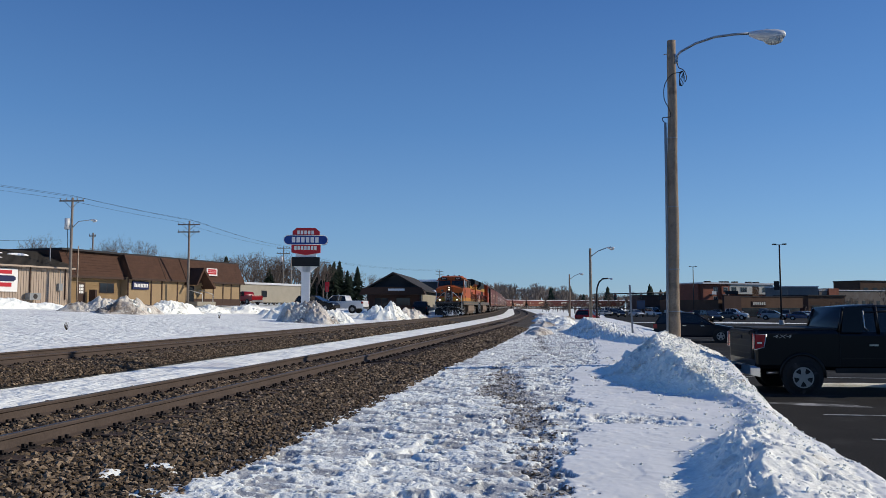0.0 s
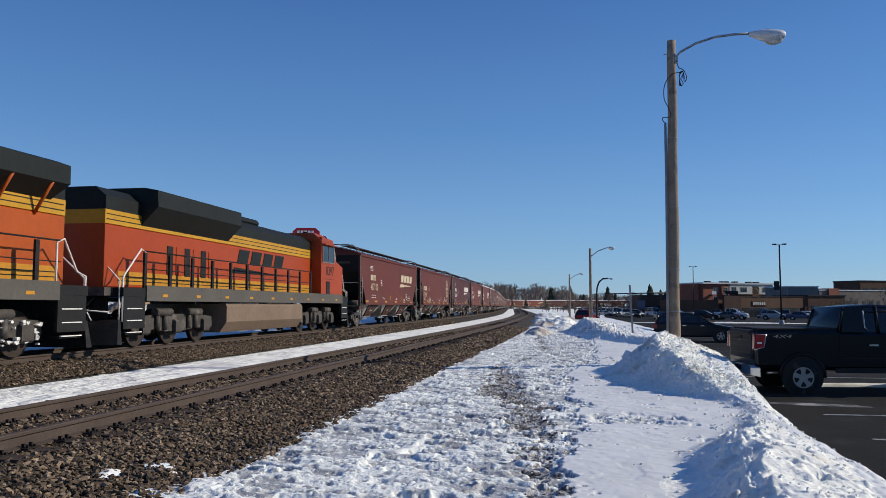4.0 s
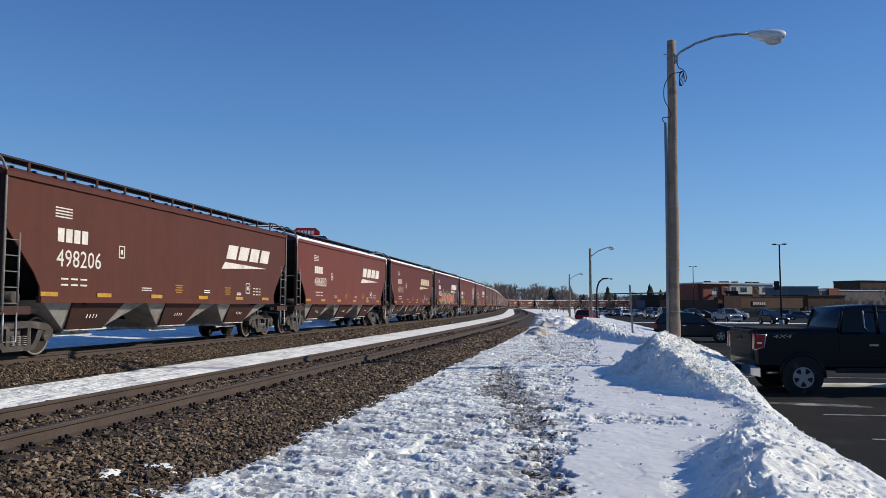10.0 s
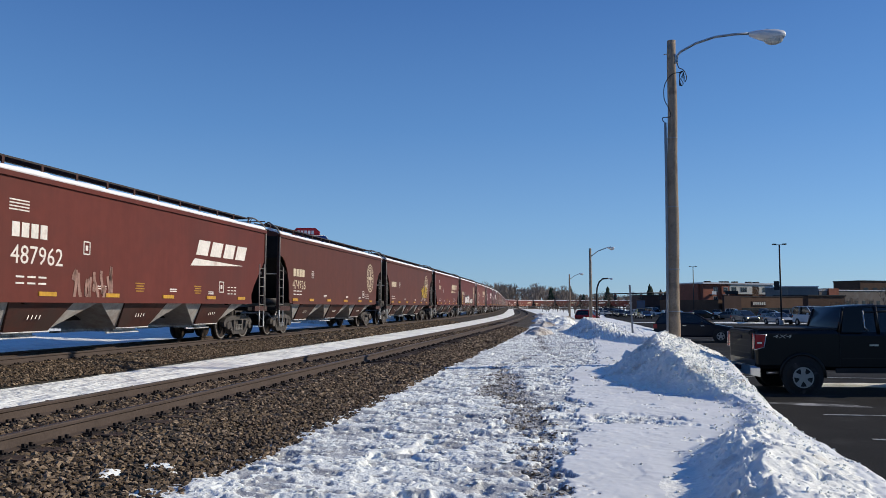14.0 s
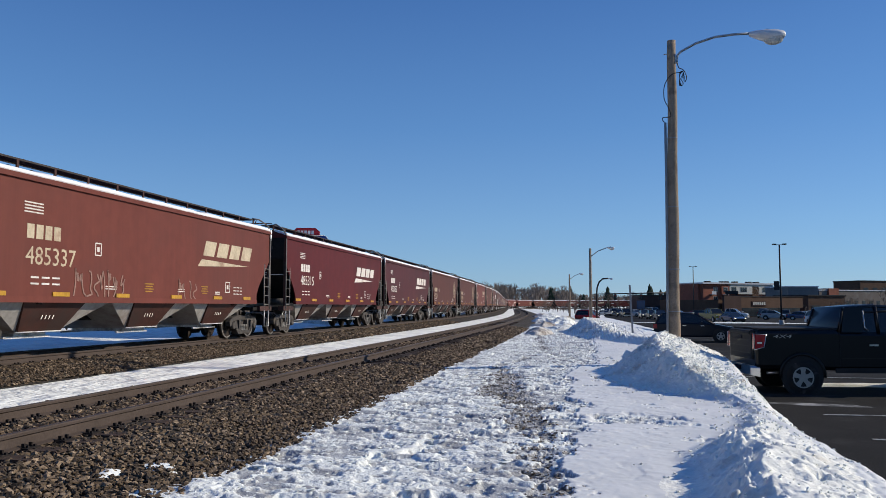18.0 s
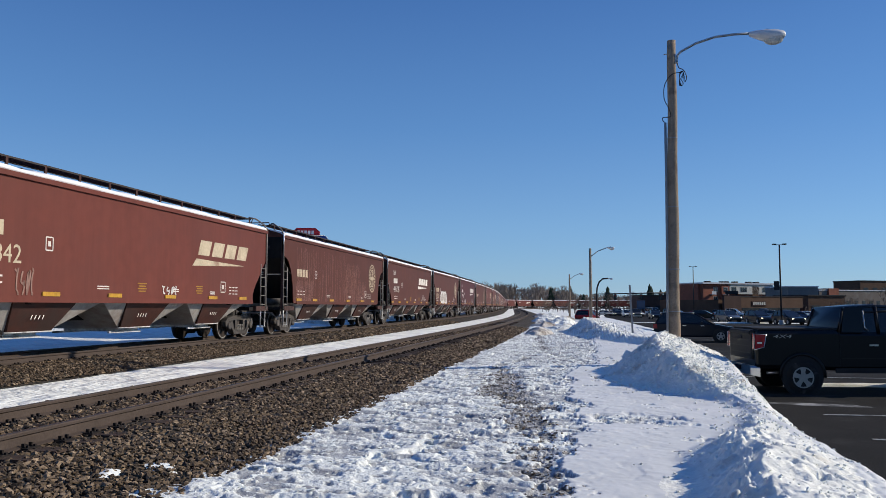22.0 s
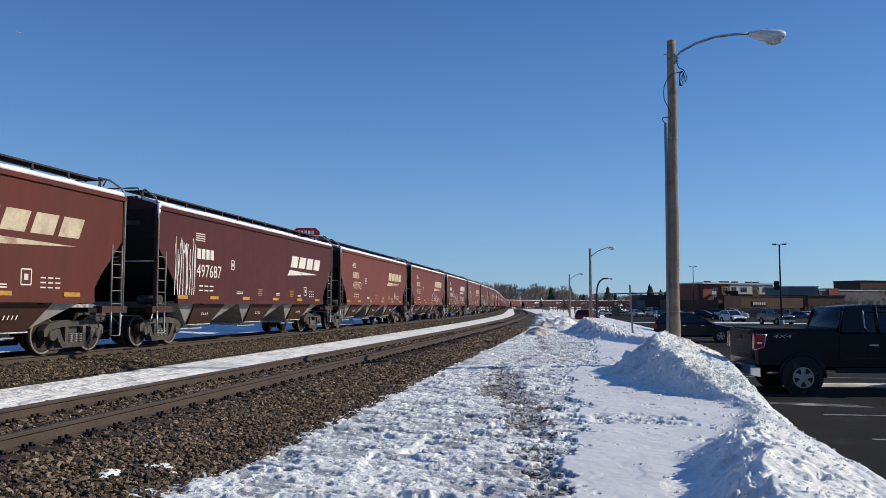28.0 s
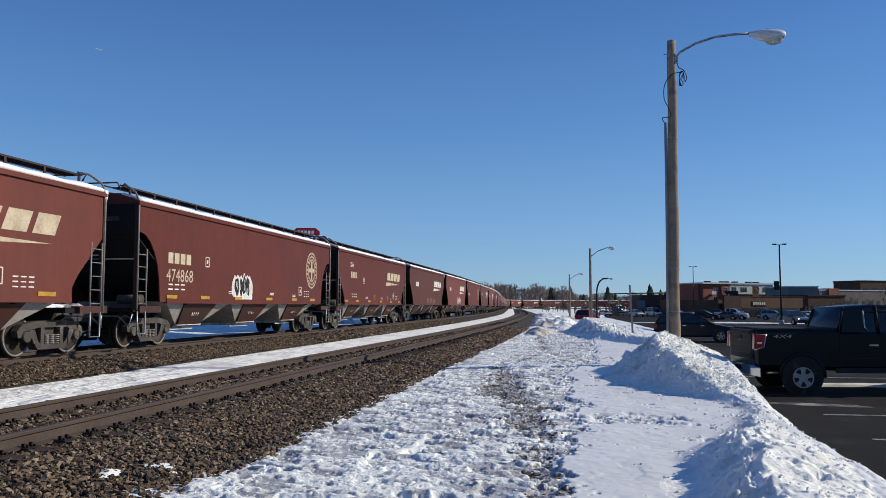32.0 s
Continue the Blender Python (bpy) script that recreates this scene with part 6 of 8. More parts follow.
def small_street_lamp(x, y, top, reach, arm_up, mat, label, curved=False):
    z = float(ground_z(x, y))
    lamp = thing("street_lamp", label, "street lamp", pose(x, y, z - 0.1), "street lamps along the lot")
    top = top - z + 0.1
    if curved:
        pts = [(0, 0, 0), (0, 0, top * 0.62), (0.08, 0, top * 0.78), (0.35, 0, top * 0.92), (0.8, 0, top * 0.99), (reach, 0, top)]
        part("pole", Shape().tube(pts, 0.10, 8), mat, lamp)
        cobra_head(lamp, reach, 0, top, 0.55, 0)
    else:
        part("pole", Shape().rod((0, 0, 0), (0, 0, top), 0.15, 0.11, 12), mat, lamp)
        part("arm", Shape().tube([(0.05, 0, top - 0.75), (reach * 0.35, 0, top - 0.25), (reach * 0.75, 0, top + arm_up)], 0.045), GALVANIZED, lamp)
        cobra_head(lamp, reach * 0.7, 0, top + arm_up, reach * 0.35, 0)
    return lamp


small_street_lamp(-0.35, 74, 7.06, 2.1, 0.06, POLE_WOOD, "wooden street lamp pole at the edge of the lot")
small_street_lamp(-3.70, 121, 6.53, 2.0, 0.10, POLE_WOOD, "small wooden street lamp pole farther along the lot")
small_street_lamp(0.25, 102, 5.24, 1.5, 0, DARK_POST, "dark davit street lamp with a curved arm", curved=True)


def lot_lamp(x, y, top, width, banner):
    z = float(ground_z(x, y))
    lamp = thing("lot_lamp", "slim dark parking lot lamp with two flat heads", "lamp post", pose(x, y, z - 0.1), "lot lamps")
    h = top - z + 0.1
    part("post", Shape().rod((0, 0, 0), (0, 0, h), 0.11, 0.09, 10), DARK_POST, lamp)
    part("crossbar", Shape().box(-width, width, -0.04, 0.04, h - 0.06, h), DARK_POST, lamp)
    for side in (-1, 1):
        part("lamp_head", Shape().box(min(side * width * 0.45, side * width), max(side * width * 0.45, side * width), -0.18, 0.18, h - 0.02, h + 0.10, 0.03), DARK_POST, lamp)
    part("footing", Shape().rod((0, 0, -0.2), (0, 0, 0.75), 0.3, sides=14), CONDUIT, lamp, "concrete footing")
    if banner:
        part("banner", Shape().box(-0.75, -0.12, -0.03, 0.03, 4.3, 5.4), PAINTS["navy"], lamp, "dark blue banner")
    return lamp


lot_lamp(21.95, 101, 9.16, 0.8, True)
lot_lamp(22.4, 190, 10.87, 0.9, False)

stake = thing("sign_post", "thin grey steel post leaning beside the snow bank", "sign post", pose(1.88, 41.0, -0.1))
part("post", Shape().box(-0.045, 0.045, -0.03, 0.03, 0, 2.92), CONDUIT, stake, at=pose(0, 0, 0, 0, -2.6, 0))

# traffic signal on a mast arm
signal = thing("traffic_signal", "dark mast arm with hanging traffic signals", "traffic signal", pose(0, 180, float(ground_z(8, 180)) - 0.1))
part("post", Shape().rod((15.6, 0, 0), (15.6, 0, 6.0), 0.16, 0.12, 10), DARK_POST, signal)
part("mast_arm", Shape().rod((-0.3, 0, 5.35), (15.6, 0, 5.6), 0.09, 0.16, 10), DARK_POST, signal)
for sx in (4.5, 10.1, 14.2):
    head = part("signal_head", Shape().box(sx - 0.32, sx + 0.32, -0.2, 0.2, 4.0, 5.3, 0.05), DARK_POST, signal)
    for k in range(3):
        part("signal_lens", Shape().disc((sx, -0.22, 4.25 + k * 0.4), (0, 1, 0), 0.14, 0.04, 12), TAIL_RED if k == 2 else LOCO_GLASS, head)
blue_sign = thing("road_sign", "blue roadside sign panel on a post", "road sign", pose(9.9, 178, float(ground_z(9.9, 178)) - 0.1))
part("post", Shape().rod((0, 0, 0), (0, 0, 2.2), 0.06), CONDUIT, blue_sign)
part("panel", Shape().box(-0.9, 0.9, -0.05, -0.01, 2.1, 3.9), PAINTS["blue"], blue_sign)

# painted stall lines
for k, y in enumerate((7.8, 10.7, 13.6, 16.5, 24.9, 27.8)):
    line = Shape().box(0, 5.4, -0.05, 0.05, 0, 0.006)
    solid("stall_line", line, LINE_PAINT, "worn white painted stall line", "stall line", pose(4.15 + 0.05 * k, y, -0.327 - 0.0004 * y, 0, 0, 3), "stall lines", "structure")
# flat leftovers of snow and salt on the asphalt
SALT = material("dried_salt", (0.30, 0.30, 0.30), 0.9, vary=0.4, scale=2, fine=14, bump=0.2, dirt=(0.06, 0.06, 0.062), dirt_at=0.5)


def patch(name, x, y, rx, ry, h, mat, label, category, seed, turn=0, base=None, n=34, rings=9, lumps=0.5):
    """A heap or flat patch with an uneven outline and lumpy top."""
    r = random.Random(seed)
    phase = [r.uniform(0, 6.28) for _ in range(6)]
    X, Y, Z = np.zeros((rings, n + 1)), np.zeros((rings, n + 1)), np.zeros((rings, n + 1))
    c, s = math.cos(radians(turn)), math.sin(radians(turn))
    for i in range(rings):
        f = 1 - i / (rings - 1)
        for k in range(n + 1):
            a = 2 * math.pi * (k % n) / n
            edge = 1 + 0.16 * math.sin(2 * a + phase[0]) + 0.11 * math.sin(3 * a + phase[1]) + 0.08 * math.sin(5 * a + phase[2]) + 0.05 * math.sin(9 * a + phase[3])
            px, py = f * rx * edge * math.cos(a), f * ry * edge * math.sin(a)
            X[i, k], Y[i, k] = x + px * c - py * s, y + px * s + py * c
            Z[i, k] = h * (1 - f ** 1.5)
    lump = rough(X, Y, max(rx, ry) * 0.5, seed, 4, 0.6) * h * lumps
    fade = ease(0.0, h * 0.35, Z)
    floor_ = ground_z(X, Y) if base is None else base(X, Y) if callable(base) else base
    if name == "snow_bank":
        lump = lump + (0.16 * rough(X, Y, 0.55, seed + 3, 3, 0.6) + 0.12 * np.abs(rough(X, Y, 0.28, seed + 5, 2))) * min(h, 1.2)
    Z = floor_ + Z + lump * fade - (0.06 if base is None else 0.0)
    return tagged(new(name, grid_mesh(name, X, Y, Z, mat, smooth=h < 0.2)), label, category)



def bank_z(x, y):
    """The near ballast bank's face."""
    return np.interp(x - shift(y), [-5.35, -3.75], [0.25, 0.02])


for k, (px, py) in enumerate([(-4.62, 7.02), (-4.35, 7.55), (-3.98, 6.72)]):
    patch("snow_patch", px, py, 0.11 + 0.05 * (k % 3), 0.17 + 0.06 * (k % 2), 0.03, SNOW, "thin leftover of snow on the ballast", "snow patch", 70 + k, 25, bank_z, 26, 7)
patch("snow_patch", 7.6, 22.6, 2.6, 0.35, 0.09, PILE_SNOW, "flat leftover of packed snow on the asphalt", "snow patch", 3, 3, -0.34)
patch("snow_patch", 5.0, 26.6, 1.0, 0.5, 0.07, PILE_SNOW, "flat leftover of packed snow on the asphalt", "snow patch", 4, 3, -0.34)
patch("salt_stain", 4.6, 18.2, 1.1, 0.22, 0.008, SALT, "dried salt stain on the asphalt", "salt stain", 5, -6, -0.338)
patch("snow_patch", 17, 112, 14, 0.6, 0.15, PILE_SNOW, "thin strip of packed snow along the lane", "snow patch", 6, -6, -0.55)

# ---- parked vehicles ----
KINDS["tall_pickup"] = (5.95, 1.0, 0.395, 1.08, 4.78, [(0, .66, 1.34, .96), (.06, .60, 1.50, .99), (1.9, .56, 1.51, 1.0), (2.0, .56, 1.48, 1.0), (4.2, .56, 1.44, 1.0), (4.5, .58, 1.40, 1.0), (5.6, .60, 1.25, .96), (5.95, .66, 1.05, .88)],
                        [(1.98, 1.50, .05), (2.12, 2.02, .14), (2.9, 2.09, .17), (3.7, 2.05, .16), (4.45, 1.42, .06)])


def near_pickup():
    length, half, r, rear, front, lower, glass = KINDS["tall_pickup"]
    old = KINDS["pickup"]
    KINDS["pickup"] = KINDS["tall_pickup"]
    at = pose(3.62, 21.05, -0.335, 0, 0, 8.0)
    car = vehicle("pickup", "black", "black four-door pickup truck parked nose away from the snow bank", "pickup truck", at, "", True)
    KINDS["pickup"] = old
    part("bed_cover", Shape().loft([ring_at(0.10, 1.505, 1.56, 0.93, 0.02), ring_at(1.95, 1.515, 1.57, 0.93, 0.02)], smooth=False), BLACK_TRIM, car, "flat black bed cover")
    gate = part("tailgate", Shape().loft([ring_at(-0.045, .82, 1.50, 0.80, 0.04), ring_at(0.03, .80, 1.52, 0.82, 0.04)], smooth=False), BLACK_TRIM, car, "dull black tailgate")
    for z in (0.95, 1.12, 1.26):
        part("tailgate_crease", Shape().box(-0.056, -0.03, -0.76, 0.76, z - 0.012, z + 0.012), CABLE_BLACK, gate)
    part("tailgate_step", Shape().box(-0.075, -0.04, -0.75, 0.75, 1.40, 1.48, 0.01), BLACK_TRIM, gate)
    part("tailgate_handle", Shape().box(-0.07, -0.04, -0.16, 0.16, 1.28, 1.36, 0.01), BLACK_TRIM, gate)
    part("plate_recess", Shape().box(-0.12, -0.095, -0.20, 0.20, 0.52, 0.63), BLACK_TRIM, gate)
    part("hitch", Shape().box(-0.16, 0.1, -0.05, 0.05, 0.42, 0.50), BLACK_TRIM, car)
    wide_letters = letters("4X4", 0.15, RIM, "decal", 0.2)
    wide_letters.transform(Matrix.Diagonal((1, 1.7, 0.8, 1)))
    for side in (-1, 1):
        y = side * half
        lamp = part("tail_lamp_housing", Shape().loft([[(-0.03, y - side * 0.16, 1.06), (-0.03, y + side * 0.012, 1.05), (-0.03, y + side * 0.012, 1.42), (-0.03, y - side * 0.16, 1.43)],
                                                       [(0.21, y - side * 0.16, 1.09), (0.19, y + side * 0.012, 1.10), (0.25, y + side * 0.012, 1.41), (0.3, y - side * 0.16, 1.42)]], smooth=False), TAIL_RED, car, "red tail lamp with a clear reversing lens")
        part("lamp_bezel", Shape().tube([(-0.035, y + side * 0.014, 1.05), (-0.035, y + side * 0.014, 1.42), (0.25, y + side * 0.014, 1.41), (0.19, y + side * 0.014, 1.10), (-0.035, y + side * 0.014, 1.05)], 0.012), CHROME, lamp)
        part("door_handle", Shape().box(3.05, 3.22, y - 0.01, y + side * 0.03 + 0.01, 1.17, 1.21), CHROME, car, "chrome door handle")
        part("reversing_lens", Shape().box(0.03, 0.15, y + side * 0.012 - 0.005, y + side * 0.012 + 0.005, 1.19, 1.23), LAMP_CLEAR, lamp)
        for x in (rear, front):
            flare = Shape()
            n = 16
            rings = []
            for k in range(n + 1):
                a = math.pi * (k / n) * 1.06 - 0.03 * math.pi
                rings.append([(x + q * math.cos(a), y + side * d, 0.44 + q * math.sin(a) * 0.98) for q, d in ((0.465, 0.0), (0.475, 0.02), (0.53, 0.016), (0.56, 0.0))])
            part("arch_flare", flare.loft(rings, smooth=True), PAINTS["black"], car)
            # second black disc, standing for the dark hollow behind the wheel
            well = Shape().disc((x, y - side * 0.02, 0.46), (0, 1, 0), 0.47, 0.06, 26)
            part("wheel_well", well, CABLE_BLACK, car)
        for x in (1.97, 3.02, 4.12):
            part("door_seam", Shape().box(x - 0.008, x + 0.008, y - 0.006, y + 0.006, 0.66, 1.46), CABLE_BLACK, car)
        part("body_crease", Shape().box(2.0, 4.2, y - 0.004, y + 0.004, 0.84, 0.855), BLACK_TRIM, car)
        part("rocker_trim", Shape().box(1.85, 4.25, y - 0.02, y + 0.02, 0.50, 0.62, 0.02), BLACK_TRIM, car)
        part("decal", wide_letters, None, car, "pale off-road decal", at=pose(0.62, side * (half + 0.006), 1.36, 0, 0, -90 if side < 0 else 90))
        part("window_trim", Shape().tube([(2.66, side * 0.975, 1.50), (2.58, side * 0.95, 1.58), (2.57, side * 0.89, 1.98)], 0.014), CHROME, car, "bright window trim")
        part("window_trim", Shape().tube([(2.42, side * 0.96, 1.50), (2.50, side * 0.88, 1.94), (3.70, side * 0.86, 2.0)], 0.012), BLACK_TRIM, car)
        part("rear_pillar", Shape().loft([[(2.02, side * 0.98, 1.46), (2.52, side * 0.98, 1.46), (2.52, side * 0.93, 1.46), (2.02, side * 0.93, 1.46)], [(2.14, side * 0.87, 2.05), (2.56, side * 0.87, 2.07), (2.56, side * 0.82, 2.07), (2.14, side * 0.82, 2.05)]], smooth=False), PAINTS["black"], car)
    part("exhaust", Shape().rod((0.35, -0.7, 0.48), (0.9, -0.62, 0.50), 0.035), CHROME, car)
    return car


near_pickup()
vehicle("suv", "navy", "dark blue SUV parked across the lot", "car", pose(3.55, 49.6, -0.35, 0, 0, -8), detail=True)
parked = [("pickup", "white", 21.5, 152, -20), ("suv", "black", 17.3, 150, -15), ("sedan", "grey", 25.5, 150, 160), ("suv", "silver", 29.5, 152, -20), ("sedan", "blue", 33.5, 150, -18), ("suv", "white", 13.6, 158, -20),
          ("sedan", "red", 20.0, 172, 70), ("suv", "black", 24.6, 172, 70), ("sedan", "silver", 29.0, 173, 70), ("pickup", "grey", 34.0, 174, 70), ("suv", "grey", 38.5, 174, 70), ("sedan", "white", 43.0, 176, 70),
          ("suv", "grey", -2.0, 210, -60), ("sedan", "silver", 1.5, 222, -60), ("suv", "white", 9.0, 205, -60), ("van", "white", 13.5, 212, -60), ("pickup", "black", 4.6, 232, -60)]
for kind, paint, x, y, turn in parked:
    vehicle(kind, paint, f"{paint} {'pickup truck' if kind == 'pickup' else kind} parked far across the lot", "car" if kind != "pickup" else "pickup truck", pose(x, y, float(np.interp(y, [0, 60, 200, 400], [-0.33, -0.36, -0.86, -0.86])), 0, 0, turn), "cars parked far off")
for k, (px, py, rx, ry, h, mat) in enumerate([(-3.35, 48.5, 1.0, 1.6, 0.34, DIRTY_SNOW), (-2.3, 60, 1.2, 2.5, 0.35, PILE_SNOW), (-4.2, 68, 1.2, 2.8, 0.4, DIRTY_SNOW), (-3.0, 76, 1.6, 3.2, 0.6, PILE_SNOW), (-5.2, 86, 1.6, 3.4, 0.5, PILE_SNOW), (-3.4, 93, 1.4, 3.4, 0.55, DIRTY_SNOW), (-5.8, 104, 1.8, 4, 0.6, PILE_SNOW), (-7.5, 116, 1.8, 4, 0.5, DIRTY_SNOW)]):
    patch("snow_bank", px, py, rx, ry, h, mat, "small dirty heap of ploughed snow" if mat is DIRTY_SNOW else "small heap of ploughed snow", "snow pile", 140 + k, 0, ground_z, 60, 24, 0.6)
vehicle("suv", "red", "red car parked behind the far snow bank", "car", pose(-1.6, 100.0, -0.45, 0, 0, 72))

# ---- buildings across the lot ----
BRICK = material("red_brick_wall", (0.24, 0.085, 0.055), 0.9, vary=0.25, scale=0.8, fine=9, bump=0.3)
BROWN_BRICK = material("brown_brick_wall", (0.110, 0.062, 0.040), 0.9, vary=0.25, scale=0.5, fine=7, bump=0.3)
DARK_BRICK = material("dark_brick_wall", (0.065, 0.038, 0.032), 0.9, vary=0.25, scale=0.5, fine=7, bump=0.3)
CREAM = material("cream_siding", (0.52, 0.50, 0.44), 0.8, vary=0.1, scale=1, fine=9, bump=0.1)
GREY_PANEL = material("grey_metal_panel", (0.15, 0.15, 0.15), 0.6, vary=0.12, scale=0.8, fine=9, bump=0.1)
DARK_ROOF = material("dark_roofing", (0.035, 0.033, 0.035), 0.85, vary=0.3, scale=1, fine=12, bump=0.3)
PALE_ROOF = material("pale_roof_edge", (0.50, 0.51, 0.53), 0.7, vary=0.15, scale=1, fine=9, bump=0.1)
WINDOW = material("building_window", (0.020, 0.024, 0.030), 0.08, vary=0.1, bump=0.0)


GREY_STONE = material("grey_brown_stone", (0.15, 0.13, 0.115), 0.9, vary=0.3, scale=0.3, fine=4, bump=0.2, dirt=(0.28, 0.27, 0.26), dirt_at=0.6)


def add_window(parent, x, y, z, w, h, frame_mat=CREAM):
    frame_ = Shape().box(x - w / 2 - 0.08, x + w / 2 + 0.08, y - 0.06, y + 0.02, z - 0.08, z + h + 0.08)
    win = part("window", frame_, frame_mat, parent)
    n = max(1, round(w / 1.0))
    for k in range(n):
        a = x - w / 2 + w * k / n
        part("pane", Shape().box(a + 0.04, a + w / n - 0.04, y - 0.075, y - 0.055, z, z + h), WINDOW, win, "dark window pane")
    return win


def apartment():
    b = thing("apartment_building", "three-storey red brick and cream apartment block with flat roof", "apartment building", pose(39.5, 306, -0.95, 0, 0, 36))
    part("wall", Shape().box(0, 35, 0, 16, 0, 10.9), BRICK, b)
    part("wall", Shape().box(-1.2, 4.0, 1.5, 15, 0, 11.0), BRICK, b, "brick corner bay")
    for x0, x1, z0, mat in ((12.5, 34.8, 7.2, CREAM), (8.5, 12.3, 0, BRICK), (24.0, 27.5, 0, BROWN_BRICK)):
        part("bay", Shape().box(x0, x1, -0.6, 0.0, z0, 10.9 if mat is CREAM else 10.2), mat, b)
    part("roof", Shape().box(-1.0, 36, -1.0, 17, 10.92, 11.5), PALE_ROOF, b, "pale flat roof edge")
    for x in (6, 13.5, 15.2, 20, 27, 31):
        part("roof_vent", Shape().box(x, x + 1.6, 4, 6, 11.5, 12.2), DARK_ROOF, b)
    for x in (14.6, 19.5, 30.5):
        add_window(b, x, -0.62, 8.1, 2.4 if x != 19.5 else 3.2, 1.7)
    for x in (6.0, 10.5):
        for z in (1.2, 4.6, 8.0):
            add_window(b, x, -0.62 if x > 8 else -0.02, z, 1.8, 1.7)
    for z in (3.6, 7.0):
        bal = part("balcony", Shape().box(8.9, 11.0, -1.9, -0.6, z, z + 0.15), PALE_ROOF, b)
        part("balcony_rail", Shape().box(8.9, 11.0, -1.9, -1.85, z + 0.15, z + 1.2), DARK_POST, bal)
        bal = part("balcony", Shape().box(3.0, 5.2, -1.3, 0, z, z + 0.15), PALE_ROOF, b)
        part("balcony_rail", Shape().box(3.0, 5.2, -1.3, -1.25, z + 0.15, z + 1.2), PALE_ROOF, bal)


def store():
    b = thing("store_building", "long low brown brick store with a lit-looking white sign", "store building", pose(28.4, 194, -0.95, 0, 0, 37))
    part("wall", Shape().box(0, 27, 0, 20, 0, 4.2), BROWN_BRICK, b)
    part("wall", Shape().box(4.6, 27.0, -1.0, 0.0, 2.3, 4.9), BROWN_BRICK, b, "raised brown parapet")
    part("wall", Shape().box(0.2, 5.6, -1.6, -1.0, 0.0, 5.1), DARK_BRICK, b, "dark brick entrance tower")
    part("shopfront", Shape().box(7.4, 27, -0.1, -0.02, 0.3, 2.3), WINDOW, b, "dark shopfront glazing")
    sign = part("sign_board", Shape().box(9.6, 14.2, -1.12, -1.0, 2.7, 3.9), DARK_BRICK, b)
    for k in range(6):
        part("sign_block", Shape().box(9.9 + k * 0.7, 10.4 + k * 0.7, -1.2, -1.12, 3.0, 3.65), CREAM, sign)
    part("coping", Shape().box(4.4, 27.2, -1.1, 0.2, 4.9, 5.05), DARK_ROOF, b)


def plain_block(name, label, category, at, w, d, h, mat, roof_mat, windows=(), step=None):
    b = thing(name, label, category, at)
    part("wall", Shape().box(0, w, 0, d, 0, h), mat, b)
    part("roof", Shape().box(-0.2, w + 0.2, -0.2, d + 0.2, h, h + 0.35), roof_mat, b)
    if step:
        part("wall", Shape().box(step[0], step[1], -0.8, d, 0, step[2]), step[3], b)
    for x, z, ww, hh in windows:
        add_window(b, x, -0.02, z, ww, hh, DARK_POST)
    return b


apartment()
store()
plain_block("store_building", "low dark brown building beside the signal", "store building", pose(14.0, 262, -0.95, 0, 0, 8), 9, 12, 6.0, DARK_BRICK, DARK_ROOF, [(2.5, 1.2, 2.0, 1.6), (6.2, 1.2, 2.0, 1.6)])
plain_block("office_building", "grey metal-clad hall behind the store", "building", pose(57.2, 254, -0.95, 0, 0, 20), 10.0, 12, 8.4, GREY_PANEL, PALE_ROOF, [(3, 1, 2, 2), (8, 1, 2, 2)])
plain_block("store_building", "brown brick annex with a pale window sign", "store building", pose(53.0, 214, -0.95, 0, 0, 30), 12, 12, 5.2, BROWN_BRICK, DARK_ROOF, [(2.5, 1.2, 2.6, 1.6)])
plain_block("office_building", "long pale terraced building in the distance", "building", pose(78, 300, -0.95, 0, 0, 36), 36, 14, 8.2, GREY_STONE, PALE_ROOF, [(x, 3.0, 1.6, 1.6) for x in range(3, 35, 4)], (4, 9, 9.0, BRICK))
plain_block("office_building", "wide brown building with a flat roof edge on the hill", "building", pose(108.0, 354, -0.95, 0, 0, 30), 34, 14, 13.0, BROWN_BRICK, DARK_ROOF, [(x, 8.5, 2.2, 1.8) for x in range(3, 33, 5)])
shop_sign = thing("shop_sign", "white lit-box shop sign on a short post", "sign", pose(48.4, 186, -0.95, 0, 0, 20))
part("post", Shape().box(-0.12, 0.12, -0.1, 0.1, 0, 1.2), DARK_POST, shop_sign)
part("sign_panel", Shape().box(-1.05, 1.05, -0.12, 0.12, 0.9, 2.4), CREAM, shop_sign)
for k in range(3):
    part("sign_bar", Shape().box(-0.75, 0.75 - 0.2 * k, -0.14, -0.12, 1.15 + 0.38 * k, 1.35 + 0.38 * k), TAIL_RED, shop_sign)
monument = thing("monument_sign", "tiered dark store sign on two posts", "sign", pose(40.5, 262, -0.95, 0, 0, 11))
for px in (0.6, 3.4):
    part("post", Shape().box(px - 0.2, px + 0.2, -0.2, 0.2, 0, 7.5), DARK_POST, monument)
for k in range(3):
    part("panel", Shape().box(-0.4 * (k % 2), 4 + 0.4 * (k % 2), -0.3, 0.3, 3.6 + k * 1.4, 4.7 + k * 1.4), DARK_POST, monument)

